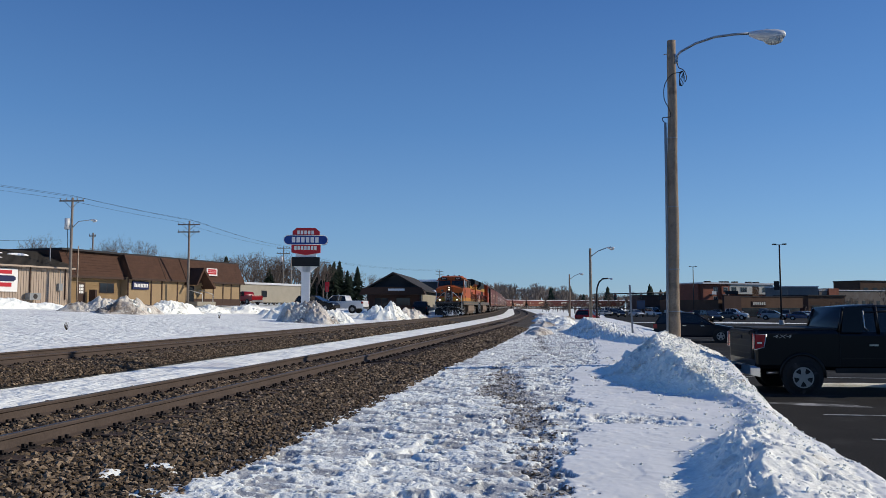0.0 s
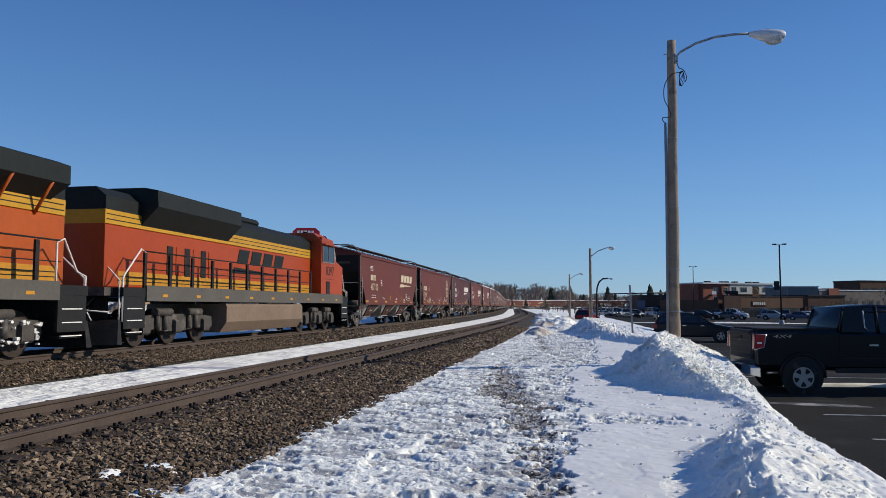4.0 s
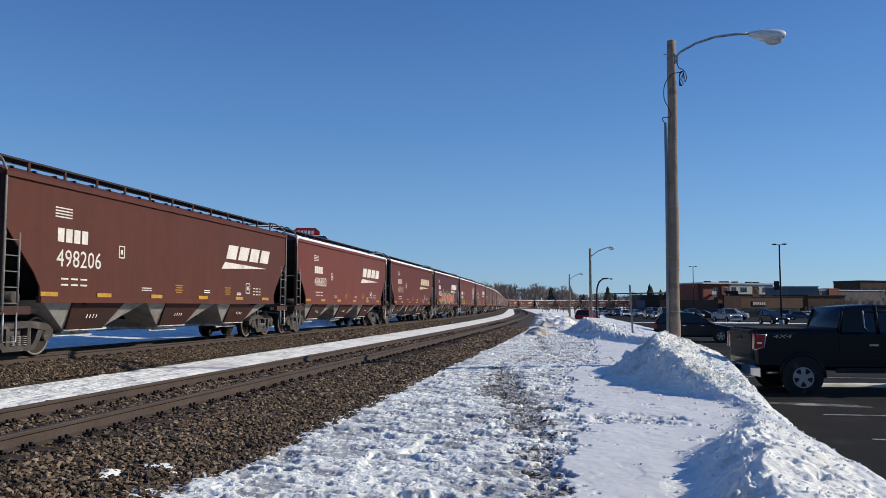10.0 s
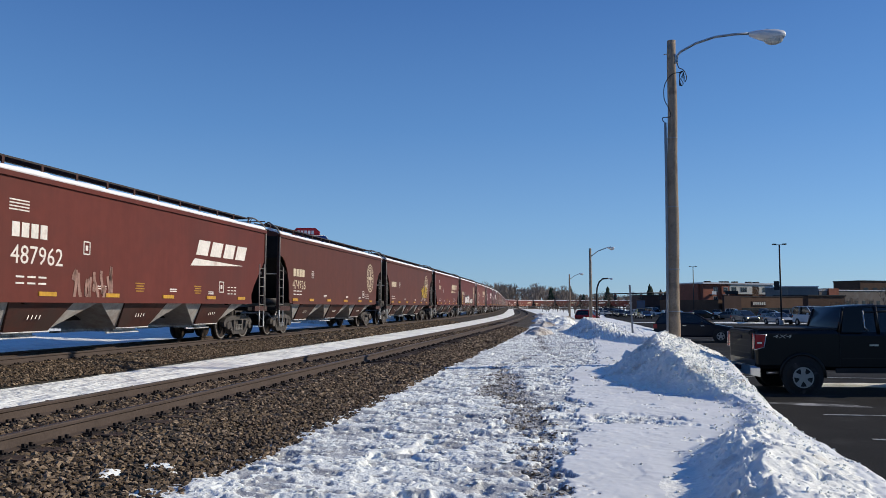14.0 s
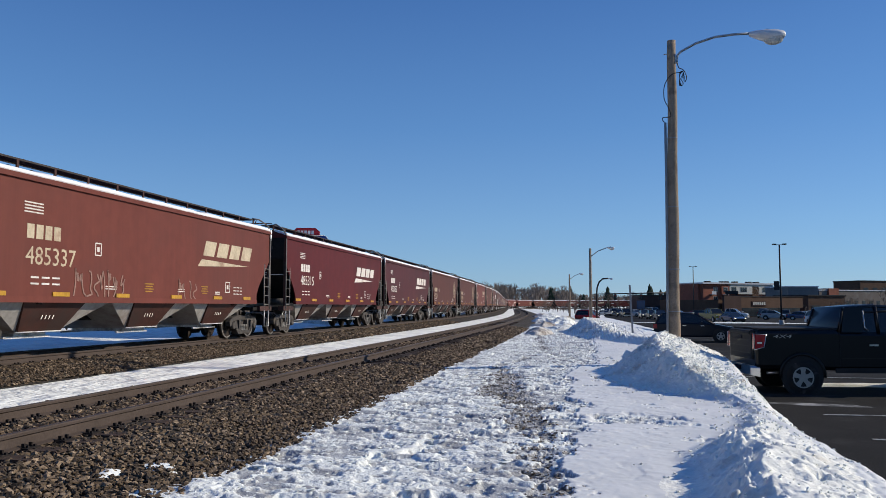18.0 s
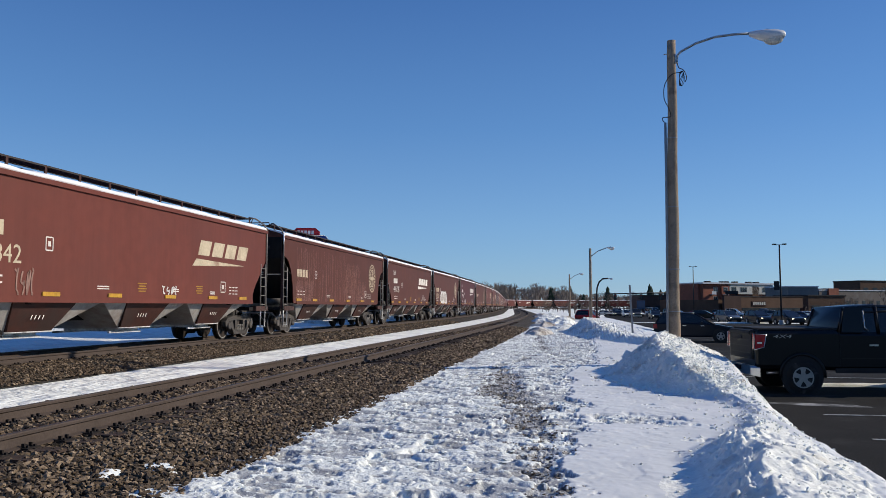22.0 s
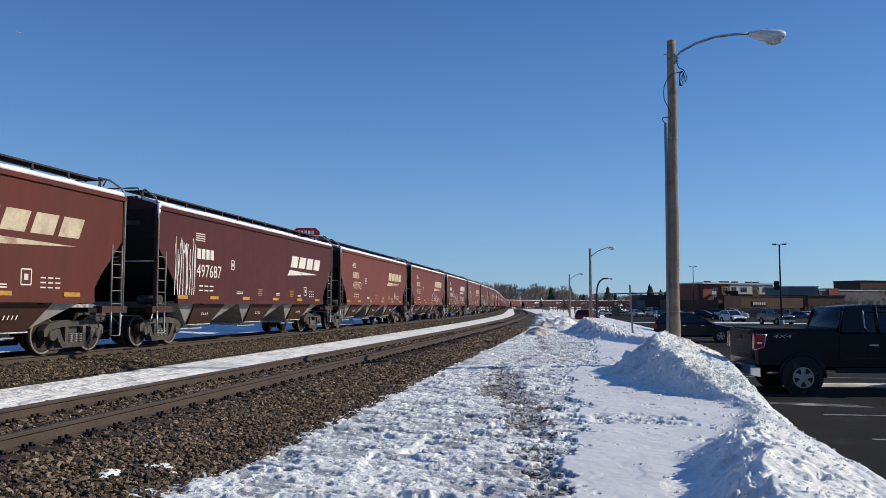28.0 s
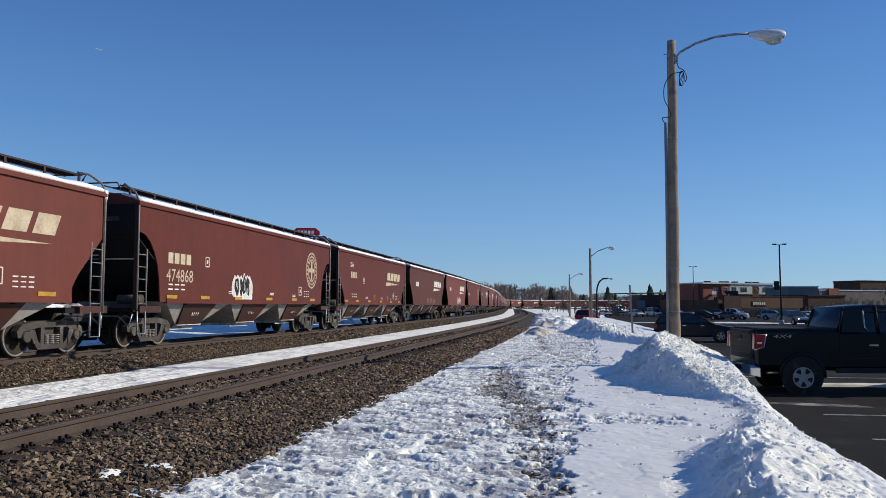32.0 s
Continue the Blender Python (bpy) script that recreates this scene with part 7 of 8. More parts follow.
# ---- across the tracks ----
SHINGLE = material("brown_shingle", (0.070, 0.036, 0.024), 0.9, vary=0.25, scale=1.2, fine=14, bump=0.5)
SIDING = material("tan_wood_siding", (0.245, 0.165, 0.085), 0.8, vary=0.15, scale=0.8, fine=8, bump=0.15)
SIDING_PALE = material("pale_tan_panel", (0.28, 0.20, 0.115), 0.8, vary=0.15, scale=0.8, fine=8, bump=0.15)
BROWN_TRIM = material("dark_brown_trim", (0.050, 0.028, 0.020), 0.7, vary=0.2, scale=2, fine=14, bump=0.1)
METAL_TAN = material("tan_ribbed_metal", (0.36, 0.285, 0.225), 0.6, vary=0.1, scale=0.6, fine=8, bump=0.05)
TILE_DARK = material("dark_roof_tile", (0.040, 0.036, 0.034), 0.85, vary=0.3, scale=2, fine=14, bump=0.5)
SIGN_WHITE = material("white_sign_board", (0.72, 0.71, 0.69), 0.6, vary=0.06, scale=1, fine=9, bump=0.0)
SIGN_RED = material("red_sign_face", (0.42, 0.020, 0.030), 0.45, vary=0.06, scale=1, fine=9, bump=0.0)
SIGN_BLUE = material("blue_sign_face", (0.014, 0.050, 0.22), 0.45, vary=0.06, scale=1, fine=9, bump=0.0)
SIGN_NAVY = material("navy_sign_face", (0.012, 0.018, 0.065), 0.5, vary=0.06, scale=1, fine=9, bump=0.0)
CONCRETE = material("pale_concrete", (0.29, 0.265, 0.215), 0.85, vary=0.12, scale=0.8, fine=9, bump=0.15)
GREY_WOOD = material("grey_utility_pole", (0.205, 0.175, 0.150), 0.85, vary=0.3, scale=2, fine=20, bump=0.3)
DARK_SIDING = material("dark_slate_siding", (0.035, 0.042, 0.052), 0.8, vary=0.2, scale=0.8, fine=8, bump=0.15)
FACADE = pose(-52.55, 72.4, 1.80, 0, 0, 82.2)       # local x runs along the street front, y into the house


def brown_shop():
    b = thing("shop_building", "low shop with tan siding and a tall brown shingled mansard roof", "shop building", FACADE)
    part("wall", Shape().box(0.0, 8.2, 0.9, 12, 0, 3.2), SIDING, b, "tan lap siding")
    for k in range(13):
        part("siding_board", Shape().box(0.0, 8.2, 0.86, 0.9, 0.24 * k + 0.02, 0.24 * k + 0.22), SIDING, b)
    part("wall", Shape().box(8.2, 30.7, 0, 12, 0, 3.2), SIDING_PALE, b, "pale tan panelled wall")
    part("plinth", Shape().box(19.5, 30.72, -0.05, 0.0, 0, 0.9), BROWN_TRIM, b, "dark brown plinth")
    for x in (8.3, 12.2, 14.1, 17.0, 19.6, 22.4, 24.4, 26.6, 28.5, 30.6):
        part("wall_batten", Shape().box(x - 0.09, x + 0.09, -0.06, 0.0, 0.1, 3.1), BROWN_TRIM, b)
    for x0, x1, y0 in ((-0.4, 8.3, 0.25), (8.3, 14.1, -0.55), (14.1, 18.1, -0.5), (18.1, 31.0, -0.55)):
        roof = Shape().prism([(y0, 2.95), (y0, 3.12), (y0 + 1.2, 5.75), (12, 5.75), (12, 2.95)], x0, x1, "x")
        sec = part("roof_section", roof, SHINGLE, b)
        for k in range(9):
            f = k / 9
            part("shingle_course", Shape().prism([(y0 - 0.03 + 1.2 * f, 3.12 + 2.63 * f), (y0 - 0.01 + 1.2 * (f + 0.02), 3.12 + 2.63 * (f + 0.02)), (y0 + 0.02 + 1.2 * (f + 0.02), 3.12 + 2.63 * (f + 0.02))], x0, x1, "x"), SHINGLE, sec)
        part("fascia", Shape().box(x0, x1, y0 - 0.03, y0 + 0.02, 2.9, 3.14), BROWN_TRIM, sec)
    part("roof_deck", Shape().box(-0.4, 31.0, 1.0, 12.2, 5.75, 5.95), DARK_ROOF, b)
    for x in (8.3, 14.1, 18.1):
        part("hip_board", Shape().rod((x, -0.5, 3.15), (x, 0.68, 5.76), 0.09, sides=5), BROWN_TRIM, b)
    door = part("door", Shape().box(1.6, 2.75, 0.78, 0.86, 0.1, 2.45), BROWN_TRIM, b, "dark brown glazed door")
    for i in range(3):
        for j in range(3):
            part("pane", Shape().box(1.88 + i * 0.21, 2.05 + i * 0.21, 0.765, 0.78, 1.3 + j * 0.32, 1.57 + j * 0.32), SIGN_WHITE, door)
    win = part("window", Shape().box(4.8, 7.05, 0.8, 0.86, 1.35, 2.5), BROWN_TRIM, b)
    for k in range(2):
        part("pane", Shape().box(4.9 + 1.08 * k, 5.9 + 1.08 * k, 0.785, 0.8, 1.42, 2.43), WINDOW, win)
    part("fence_panel", Shape().box(3.0, 3.3, -0.3, 0.5, 0, 1.7), BROWN_TRIM, b)
    board = part("sign_board", Shape().box(8.9, 11.6, -0.16, -0.06, 1.85, 2.75), SIGN_NAVY, b, "navy blue sign board")
    for k in range(9):
        part("sign_block", Shape().box(9.15 + k * 0.26, 9.33 + k * 0.26, -0.18, -0.16, 2.1, 2.5 if k else 2.58), SIGN_WHITE, board)
    # gabled entrance
    part("porch_roof", Shape().prism([(18.3, 2.6), (19.7, 4.75), (19.8, 4.75), (22.3, 2.3), (22.1, 2.1), (19.75, 4.35), (18.5, 2.5)], -1.9, 0.4), SHINGLE, b)
    part("porch_gable", Shape().prism([(18.6, 2.5), (19.75, 4.3), (21.7, 2.5)], -0.4, -0.3), SIDING, b)
    part("porch_door", Shape().box(19.0, 20.2, -0.1, 0.0, 0.5, 2.6), WINDOW, b)
    part("porch_step", Shape().box(18.6, 22.4, -1.8, 0.0, 0.0, 0.5), CONCRETE, b)
    for x in (19.6, 21.8):
        part("porch_rail", Shape().tube([(x, -1.8, 0.5), (x, -1.8, 1.45), (x - 0.8, -0.2, 2.0)], 0.05), SIGN_WHITE, b, "white handrail")
    roof_sign = part("roof_sign", Shape().box(22.3, 24.6, -0.45, -0.36, 3.9, 4.85), SIGN_WHITE, b, "white sign with red bars")
    for k in range(3):
        part("sign_bar", Shape().box(22.55, 24.35, -0.48, -0.45, 4.07 + 0.24 * k, 4.26 + 0.24 * k), SIGN_RED, roof_sign)
    part("vent_pipe", Shape().rod((1.0, 0.2, 0), (1.0, 0.2, 6.2), 0.05), METAL_TAN, b)


def tan_shed():
    b = thing("metal_building", "tan ribbed metal building with a dark tiled roof under patchy snow", "metal building", FACADE)
    part("wall", Shape().box(-22, -0.3, 0, 10, 0, 3.75), METAL_TAN, b)
    for k in range(72):
        part("wall_rib", Shape().box(-21.9 + k * 0.3, -21.84 + k * 0.3, -0.035, 0.0, 0, 3.7), METAL_TAN, b)
    roof = Shape().prism([(-0.5, 3.7), (-0.5, 3.85), (4.2, 5.6), (9, 5.6), (10.4, 3.7)], -22.4, -0.1, "x")
    deck = part("roof", roof, TILE_DARK, b)
    for k in range(14):
        f = k / 14
        part("tile_course", Shape().box(-22.4, -0.12, -0.5 + 4.7 * f - 0.03, -0.5 + 4.7 * f + 0.06, 3.88 + 1.75 * f, 3.93 + 1.75 * f), TILE_DARK, deck)
    for x, w, y, d, seed in ((-8.5, 2.4, 2.6, 0.6, 1), (-10.5, 3.2, 1.2, 0.5, 2), (-4.5, 1.3, 2.4, 0.3, 3), (-15, 3.0, 2.0, 0.9, 4)):
        z = 3.9 + 1.75 * (y + 0.5) / 4.7
        part("roof_snow", Shape().ball((x, y, z), w, d, 0.17, 6, 16), ROOF_SNOW, deck, "patch of snow")
    part("gutter", Shape().box(-22.4, -0.1, -0.62, -0.5, 3.66, 3.82), METAL_TAN, b)
    for x in (-5.3, -0.9):
        part("downpipe", Shape().box(x - 0.05, x + 0.05, -0.12, -0.03, 0.6, 3.7), BROWN_TRIM, b)
    board = part("sign_board", Shape().box(-10.6, -6.8, -0.14, -0.05, 1.3, 3.45), SIGN_WHITE, b, "white sign board with red and blue shapes")
    part("sign_panel", Shape().prism([(-9.9, 2.25), (-7.3, 2.25), (-7.05, 2.42), (-7.05, 2.62), (-7.3, 2.8), (-9.9, 2.8)], -0.17, -0.14), SIGN_NAVY, board)
    for z, h in ((2.95, 0.34), (1.75, 0.38)):
        part("sign_panel", Shape().box(-9.6, -7.5, -0.17, -0.14, z, z + h), SIGN_RED, board)
    unit = part("air_unit", Shape().box(-5.9, -4.6, -0.75, -0.15, 0.55, 1.2, 0.04), CONDUIT, b, "grey air unit")
    part("fan", Shape().disc((-5.25, -0.77, 0.88), (0, 1, 0), 0.24, 0.03, 16), TILE_DARK, unit)
    part("meter_box", Shape().box(-1.9, -1.4, -0.25, -0.03, 1.5, 2.2), CONDUIT, b)
    part("conduit", Shape().rod((-1.65, -0.15, 0.2), (-1.65, -0.15, 3.6), 0.04), CONDUIT, b)
    part("roof_pipe", Shape().rod((-1.7, 1.2, 3.9), (-1.7, 1.2, 6.1), 0.06), CONDUIT, b)


brown_shop()
tan_shed()
plain_block("concrete_building", "pale flat-roofed concrete building behind the shop", "building", pose(-59.5, 122, 2.4, 0, 0, 76), 20.5, 10, 3.1, CONCRETE, PALE_ROOF, [(9.5, 1.0, 1.3, 1.0)])


def pylon_sign():
    s = thing("pylon_sign", "tall pylon sign with red and blue panels above a black board", "pylon sign", pose(-30.75, 81.5, float(ground_z(-30.75, 81.5)) - 0.1, 0, 0, 16))
    z0 = -float(ground_z(-30.75, 81.5)) + 0.1
    part("column", Shape().box(-0.46, 0.46, -0.3, 0.3, 0, 6.2 + z0, 0.05), SIGN_WHITE, s, "white steel column")
    part("column_flare", Shape().prism([(-0.46, 5.4 + z0), (0.46, 5.4 + z0), (1.25, 6.05 + z0), (-1.25, 6.05 + z0)], -0.3, 0.3), SIGN_WHITE, s)
    part("message_board", Shape().box(-1.48, 1.48, -0.42, 0.42, 6.05 + z0, 7.05 + z0, 0.02), CABLE_BLACK, s, "black message board")
    part("neck", Shape().box(-1.1, 1.1, -0.3, 0.3, 7.05 + z0, 7.5 + z0), SIGN_WHITE, s)
    lower = part("lower_panel", Shape().prism([(-1.55, 8.42 + z0), (-1.55, 7.55 + z0), (-0.9, 7.42 + z0), (0, 7.25 + z0), (0.9, 7.42 + z0), (1.55, 7.55 + z0), (1.55, 8.42 + z0)], -0.36, 0.36), SIGN_RED, s, "red lower panel")
    n = 10
    oval = [(-1.85 + 0.5 * math.cos(math.pi / 2 + math.pi * k / n), 8.9 + z0 + 0.5 * math.sin(math.pi / 2 + math.pi * k / n)) for k in range(n + 1)]
    oval += [(1.85 + 0.5 * math.cos(-math.pi / 2 + math.pi * k / n), 8.9 + z0 + 0.5 * math.sin(-math.pi / 2 + math.pi * k / n)) for k in range(n + 1)]
    wide = part("wide_panel", Shape().prism(oval, -0.46, 0.46), SIGN_BLUE, s, "blue oval panel with a white rim")
    upper = part("upper_panel", Shape().prism([(-1.45, 9.4 + z0), (1.45, 9.4 + z0), (1.45, 9.85 + z0), (1.0, 10.22 + z0), (-1.0, 10.22 + z0), (-1.45, 9.85 + z0)], -0.36, 0.36), SIGN_RED, s, "red upper panel")
    for face in (-1, 1):
        for name, owner, n, width, z, h, y in (("letter_block", upper, 5, 1.9, 9.52, 0.40, 0.36), ("letter_block", wide, 6, 3.0, 8.62, 0.58, 0.46), ("letter_block", lower, 7, 2.5, 7.82, 0.42, 0.36)):
            for k in range(n):
                x = -width / 2 + width * k / n
                a, b = y * face, (y + 0.03) * face
                blk = Shape()
                w = width / n * 0.72
                blk.box(x, x + w, min(a, b), max(a, b), z + z0, z + h + z0)
                part(name, blk, SIGN_WHITE, owner, "white block in place of a letter")
    rim = Shape()
    for k in range(len(oval)):
        a, b = oval[k], oval[(k + 1) % len(oval)]
        rim.rod((a[0], -0.47, a[1]), (b[0], -0.47, b[1]), 0.035, sides=4)
    part("panel_rim", rim, SIGN_WHITE, wide)


pylon_sign()


# ---- utility poles and wires ----
def utility_pole(x, y, top, arms, lamp=False, transformer=False):
    z = float(ground_z(x, y)) - 0.15
    p = thing("utility_pole", "grey wooden utility pole with crossarms and insulators", "utility pole", pose(x, y, z, 0, 0, 8), "utility poles")
    h = top - z
    part("pole", Shape().rod((0, 0, 0), (0, 0, h), 0.17, 0.11, 10), GREY_WOOD, p)
    for a, w in arms:
        arm = part("crossarm", Shape().box(-w, w, -0.20, -0.10, h - a - 0.07, h - a + 0.07), GREY_WOOD, p)
        for k in (-0.92, -0.45, 0.45, 0.92):
            part("insulator", Shape().rod((k * w, -0.15, h - a + 0.07), (k * w, -0.15, h - a + 0.30), 0.05, 0.035, 8), CONDUIT, arm)
        for side in (-1, 1):
            part("arm_brace", Shape().rod((side * w * 0.6, -0.15, h - a - 0.05), (0, -0.15, h - a - 0.75), 0.025, sides=5), CONDUIT, arm)
    if transformer:
        part("transformer", Shape().rod((-0.4, -0.1, h - 3.2), (-0.4, -0.1, h - 2.1), 0.26, sides=14), LAMP_GREY, p, "grey transformer can")
        part("riser", Shape().tube([(-0.4, -0.1, h - 3.2), (-0.3, -0.12, h - 4.2), (-0.7, 0.6, h - 5.6), (-0.2, -0.15, h - 5.0)], 0.03), CABLE_BLACK, p)
    if lamp:
        part("arm", Shape().tube([(0.1, 0, h - 3.0), (0.7, 0, h - 2.4), (1.9, 0, h - 2.25)], 0.04), GALVANIZED, p)
        cobra_head(p, 1.85, 0, h - 2.25, 0.7, 0)
    return h + z


POLES = [(-51.0, 70.0, 12.55), (-48.15, 88.0, 12.05), (-63.6, 155.5, 14.2), (-66.9, 190.6, 13.2), (-66.7, 206, 11.4)]
utility_pole(*POLES[0], [(0.35, 1.25)], True, True)
utility_pole(*POLES[1], [(0.45, 1.35), (1.35, 1.35)])
utility_pole(*POLES[2], [(0.4, 1.4), (1.5, 1.4)], False, True)
utility_pole(*POLES[3], [(0.5, 1.4)])
utility_pole(*POLES[4], [(0.5, 1.0)])
utility_pole(-63.4, 324, 16.8, [(0.6, 1.6), (1.8, 1.6)])
utility_pole(-60.5, 152, 11.5, [])
utility_pole(-72.9, 105, 12.6, [(0.5, 0.5)])
wires = thing("power_lines", "black overhead wires strung between the poles", "power lines")
chain = [(-62.0, 20.0, 13.2)] + POLES[:4] + [(-63.4, 324, 16.8)]
for off, dz in ((-1.15, -0.1), (0.0, 0.2), (1.15, -0.1)):
    for (ax, ay, az), (bx, by, bz) in zip(chain[:-1], chain[1:]):
        pts = []
        for k in range(13):
            f = k / 12
            sag = 4 * f * (1 - f) * 0.006 * math.hypot(bx - ax, by - ay)
            pts.append((ax + (bx - ax) * f + off, ay + (by - ay) * f, az + (bz - az) * f + dz - sag))
        part("wire", Shape().tube(pts, 0.014 if off != 0.4 else 0.022, 4), CABLE_BLACK, wires)
for z0, x0, x1 in ((8.3, -90, -52), (7.4, -90, -54)):
    part("wire", Shape().tube([(x0, 60 if z0 > 8 else 95, z0 + 1), ((x0 + x1) / 2, 64 if z0 > 8 else 97, z0 - 0.3), (x1, 69.8 if z0 > 8 else 99, z0)], 0.022, 4), CABLE_BLACK, wires)
leaning = thing("guy_pole", "slanting wooden guy pole among the trees", "utility pole", pose(-61.8, 170, 2.4))
part("pole", Shape().rod((-3.0, 0, 0), (1.6, 0, 9.0), 0.14, 0.11, 8), GREY_WOOD, leaning)
red_sign = thing("road_sign", "small red roadside sign on a post", "road sign", pose(-41.0, 118, 1.6))
part("post", Shape().rod((0, 0, 0), (0, 0, 3.2), 0.07), CONDUIT, red_sign)
part("panel", Shape().box(-0.32, 0.32, -0.05, 0.05, 2.4, 3.9), SIGN_RED, red_sign)


# ---- dark shed beside the line ----
def dark_shed():
    b = thing("warehouse_shed", "dark slate gabled shed with a brown front in shade", "shed", pose(-30.5, 104, 1.05, 0, 0, 6))
    w, d, h, top = 7.4, 24, 3.0, 5.1
    part("wall", Shape().prism([(0, 0), (w, 0), (w, h), (w / 2, top), (0, h)], 0.5, d), DARK_SIDING, b, "dark slate siding")
    part("front_wall", Shape().box(0.2, w - 0.2, 0.3, 0.5, 0, 2.2), DARK_BRICK, b, "dark brown front wall under the eaves")
    for side in (-1, 1):
        x0, x1 = (w / 2, w + 0.6) if side > 0 else (-0.6, w / 2)
        slope = [(w / 2, top), (w / 2, top + 0.22), (w / 2 + side * (w / 2 + 0.6), h - 0.17 + 0.05), (w / 2 + side * (w / 2 + 0.6), h - 0.39 + 0.05)]
        part("roof_slope", Shape().prism(slope, -0.6, d + 0.4), TILE_DARK, b, "dark shingled roof slope")
    part("canopy", Shape().prism([(-0.8, 2.25), (w + 0.8, 2.25), (w + 0.3, 3.2), (w / 2 + 0.5, 3.3), (-0.3, 3.2)], -1.4, 0.48), BROWN_TRIM, b, "brown front canopy")
    for x in (2.0, 5.0):
        add_window(b, x, 0.28, 0.8, 1.9, 1.0, BROWN_TRIM)
    part("sign_strip", Shape().box(3.2, 5.4, -1.5, -1.4, 2.75, 3.05), SIGN_WHITE, b, "pale sign strip")
    part("side_wall", Shape().box(w, w + 0.06, 2.0, d, 0, 2.6), CONCRETE, b, "pale side wall")
    part("ridge_snow", Shape().prism([(w + 0.2, h + 0.06), (w + 0.6, h - 0.08), (w + 0.6, h + 0.05), (w + 0.25, h + 0.18)], 14, d), ROOF_SNOW, b, "snow along the eaves")


dark_shed()
plain_block("warehouse_shed", "second dark shed with a snowy roof behind the first", "shed", pose(-31.0, 136, 1.05, 0, 0, 6), 8, 16, 5.0, DARK_SIDING, ROOF_SNOW)

# ---- vehicles on the far side ----
vehicle("pickup", "red", "red pickup truck parked beside the concrete building", "pickup truck", pose(-49.9, 112.0, 2.0, 0, 0, 150))
vehicle("suv", "black", "black SUV parked behind the snow pile", "car", pose(-32.2, 83.0, 1.2, 0, 0, -6))
vehicle("pickup", "white", "white pickup truck parked before the dark shed", "pickup truck", pose(-25.3, 86.0, 1.0, 0, 0, 176))
vehicle("suv", "navy", "dark car parked beside the shed by the track", "car", pose(-21.6, 97.5, 0.62, 0, 0, 100))

# ---- ploughed heaps across the tracks ----
HEAPS = []


def heap(x, y, rx, ry, h, mat, seed, turn=0):
    HEAPS.append((x, y, rx, ry, h))
    return patch("snow_bank", x, y, rx, ry, h, mat, "dirty ploughed snow heap on the field edge" if mat is DIRTY_SNOW else "ploughed heap of lumpy snow", "snow pile", seed, turn, None, 110, 40, 0.6)


heap(-38.8, 57.6, 2.6, 1.8, 1.0, DIRTY_SNOW, 21, 40)
heap(-36.2, 57.0, 2.8, 1.7, 1.25, DIRTY_SNOW, 31, 60)
heap(-35.8, 62.0, 3.2, 1.6, 0.9, PILE_SNOW, 22, 60)
heap(-35.6, 68.6, 3.6, 1.6, 0.75, PILE_SNOW, 23, 70)
heap(-34.0, 74.5, 3.6, 1.6, 0.7, PILE_SNOW, 32, 70)
heap(-29.0, 71.5, 3.0, 1.6, 0.8, PILE_SNOW, 33, 60)
heap(-24.4, 62.5, 2.6, 1.8, 1.1, PILE_SNOW, 28, 30)
heap(-20.6, 55.5, 2.5, 1.9, 1.55, DIRTY_SNOW, 24, 20)
heap(-19.8, 58.2, 1.8, 1.5, 0.9, PILE_SNOW, 25, 30)
heap(-20.6, 74.0, 2.4, 1.7, 1.25, PILE_SNOW, 26, 10)
heap(-18.9, 72.5, 2.2, 1.5, 1.55, PILE_SNOW, 34, 70)
heap(-17.9, 76.5, 2.6, 1.3, 1.25, DIRTY_SNOW, 27, 80)
heap(-56.0, 55.0, 6.0, 2.2, 0.9, SNOW, 29, 80)
heap(-46.0, 56.0, 5.5, 1.6, 0.7, SNOW, 30, 75)
_cr = np.random.default_rng(29)
_hx, _hy, _hz, _hs = [], [], [], []
for x, y, rx, ry, h in HEAPS[:12]:
    a, f = _cr.uniform(0, 6.28, 130), np.sqrt(_cr.random(130))
    r_ = min(rx, ry) * 1.05
    _hx.append(x + f * r_ * np.cos(a)), _hy.append(y + f * r_ * np.sin(a))
    _hz.append(ground_z(_hx[-1], _hy[-1]) - 0.03 + h * 0.92 * (1 - f ** 1.5)), _hs.append(np.exp(_cr.normal(-2.75, 0.5, 130)))
scatter("snow_clods", np.concatenate(_hx), np.concatenate(_hy), np.concatenate(_hz), np.concatenate(_hs), PILE_SNOW, "broken clods on the ploughed heaps", "snow clods", 30, 0.8)
weed = material("dry_weed", (0.10, 0.075, 0.05), 0.9, vary=0.3, bump=0.0)
for x, y, seed in ((-23.4, 32, 2), (-27.5, 55, 3)):
    s, r = Shape(), random.Random(seed)
    for _ in range(14):
        a = r.uniform(0, 6.28)
        s.rod((0, 0, 0), (0.1 * math.cos(a), 0.1 * math.sin(a), r.uniform(0.15, 0.4)), 0.010, 0.006, 4)
    solid("dry_weed", s, weed, "dry brown weed stalks poking through the snow", "weed", pose(x, y, float(ground_z(x, y)) - 0.06))

# ---- trees ----
BARK = material("bare_twig_bark", (0.125, 0.098, 0.082), 0.95, vary=0.3, scale=2, fine=14, bump=0.3)
NEEDLE = material("spruce_needles", (0.018, 0.030, 0.018), 0.9, vary=0.45, scale=1.5, fine=9, bump=0.4)


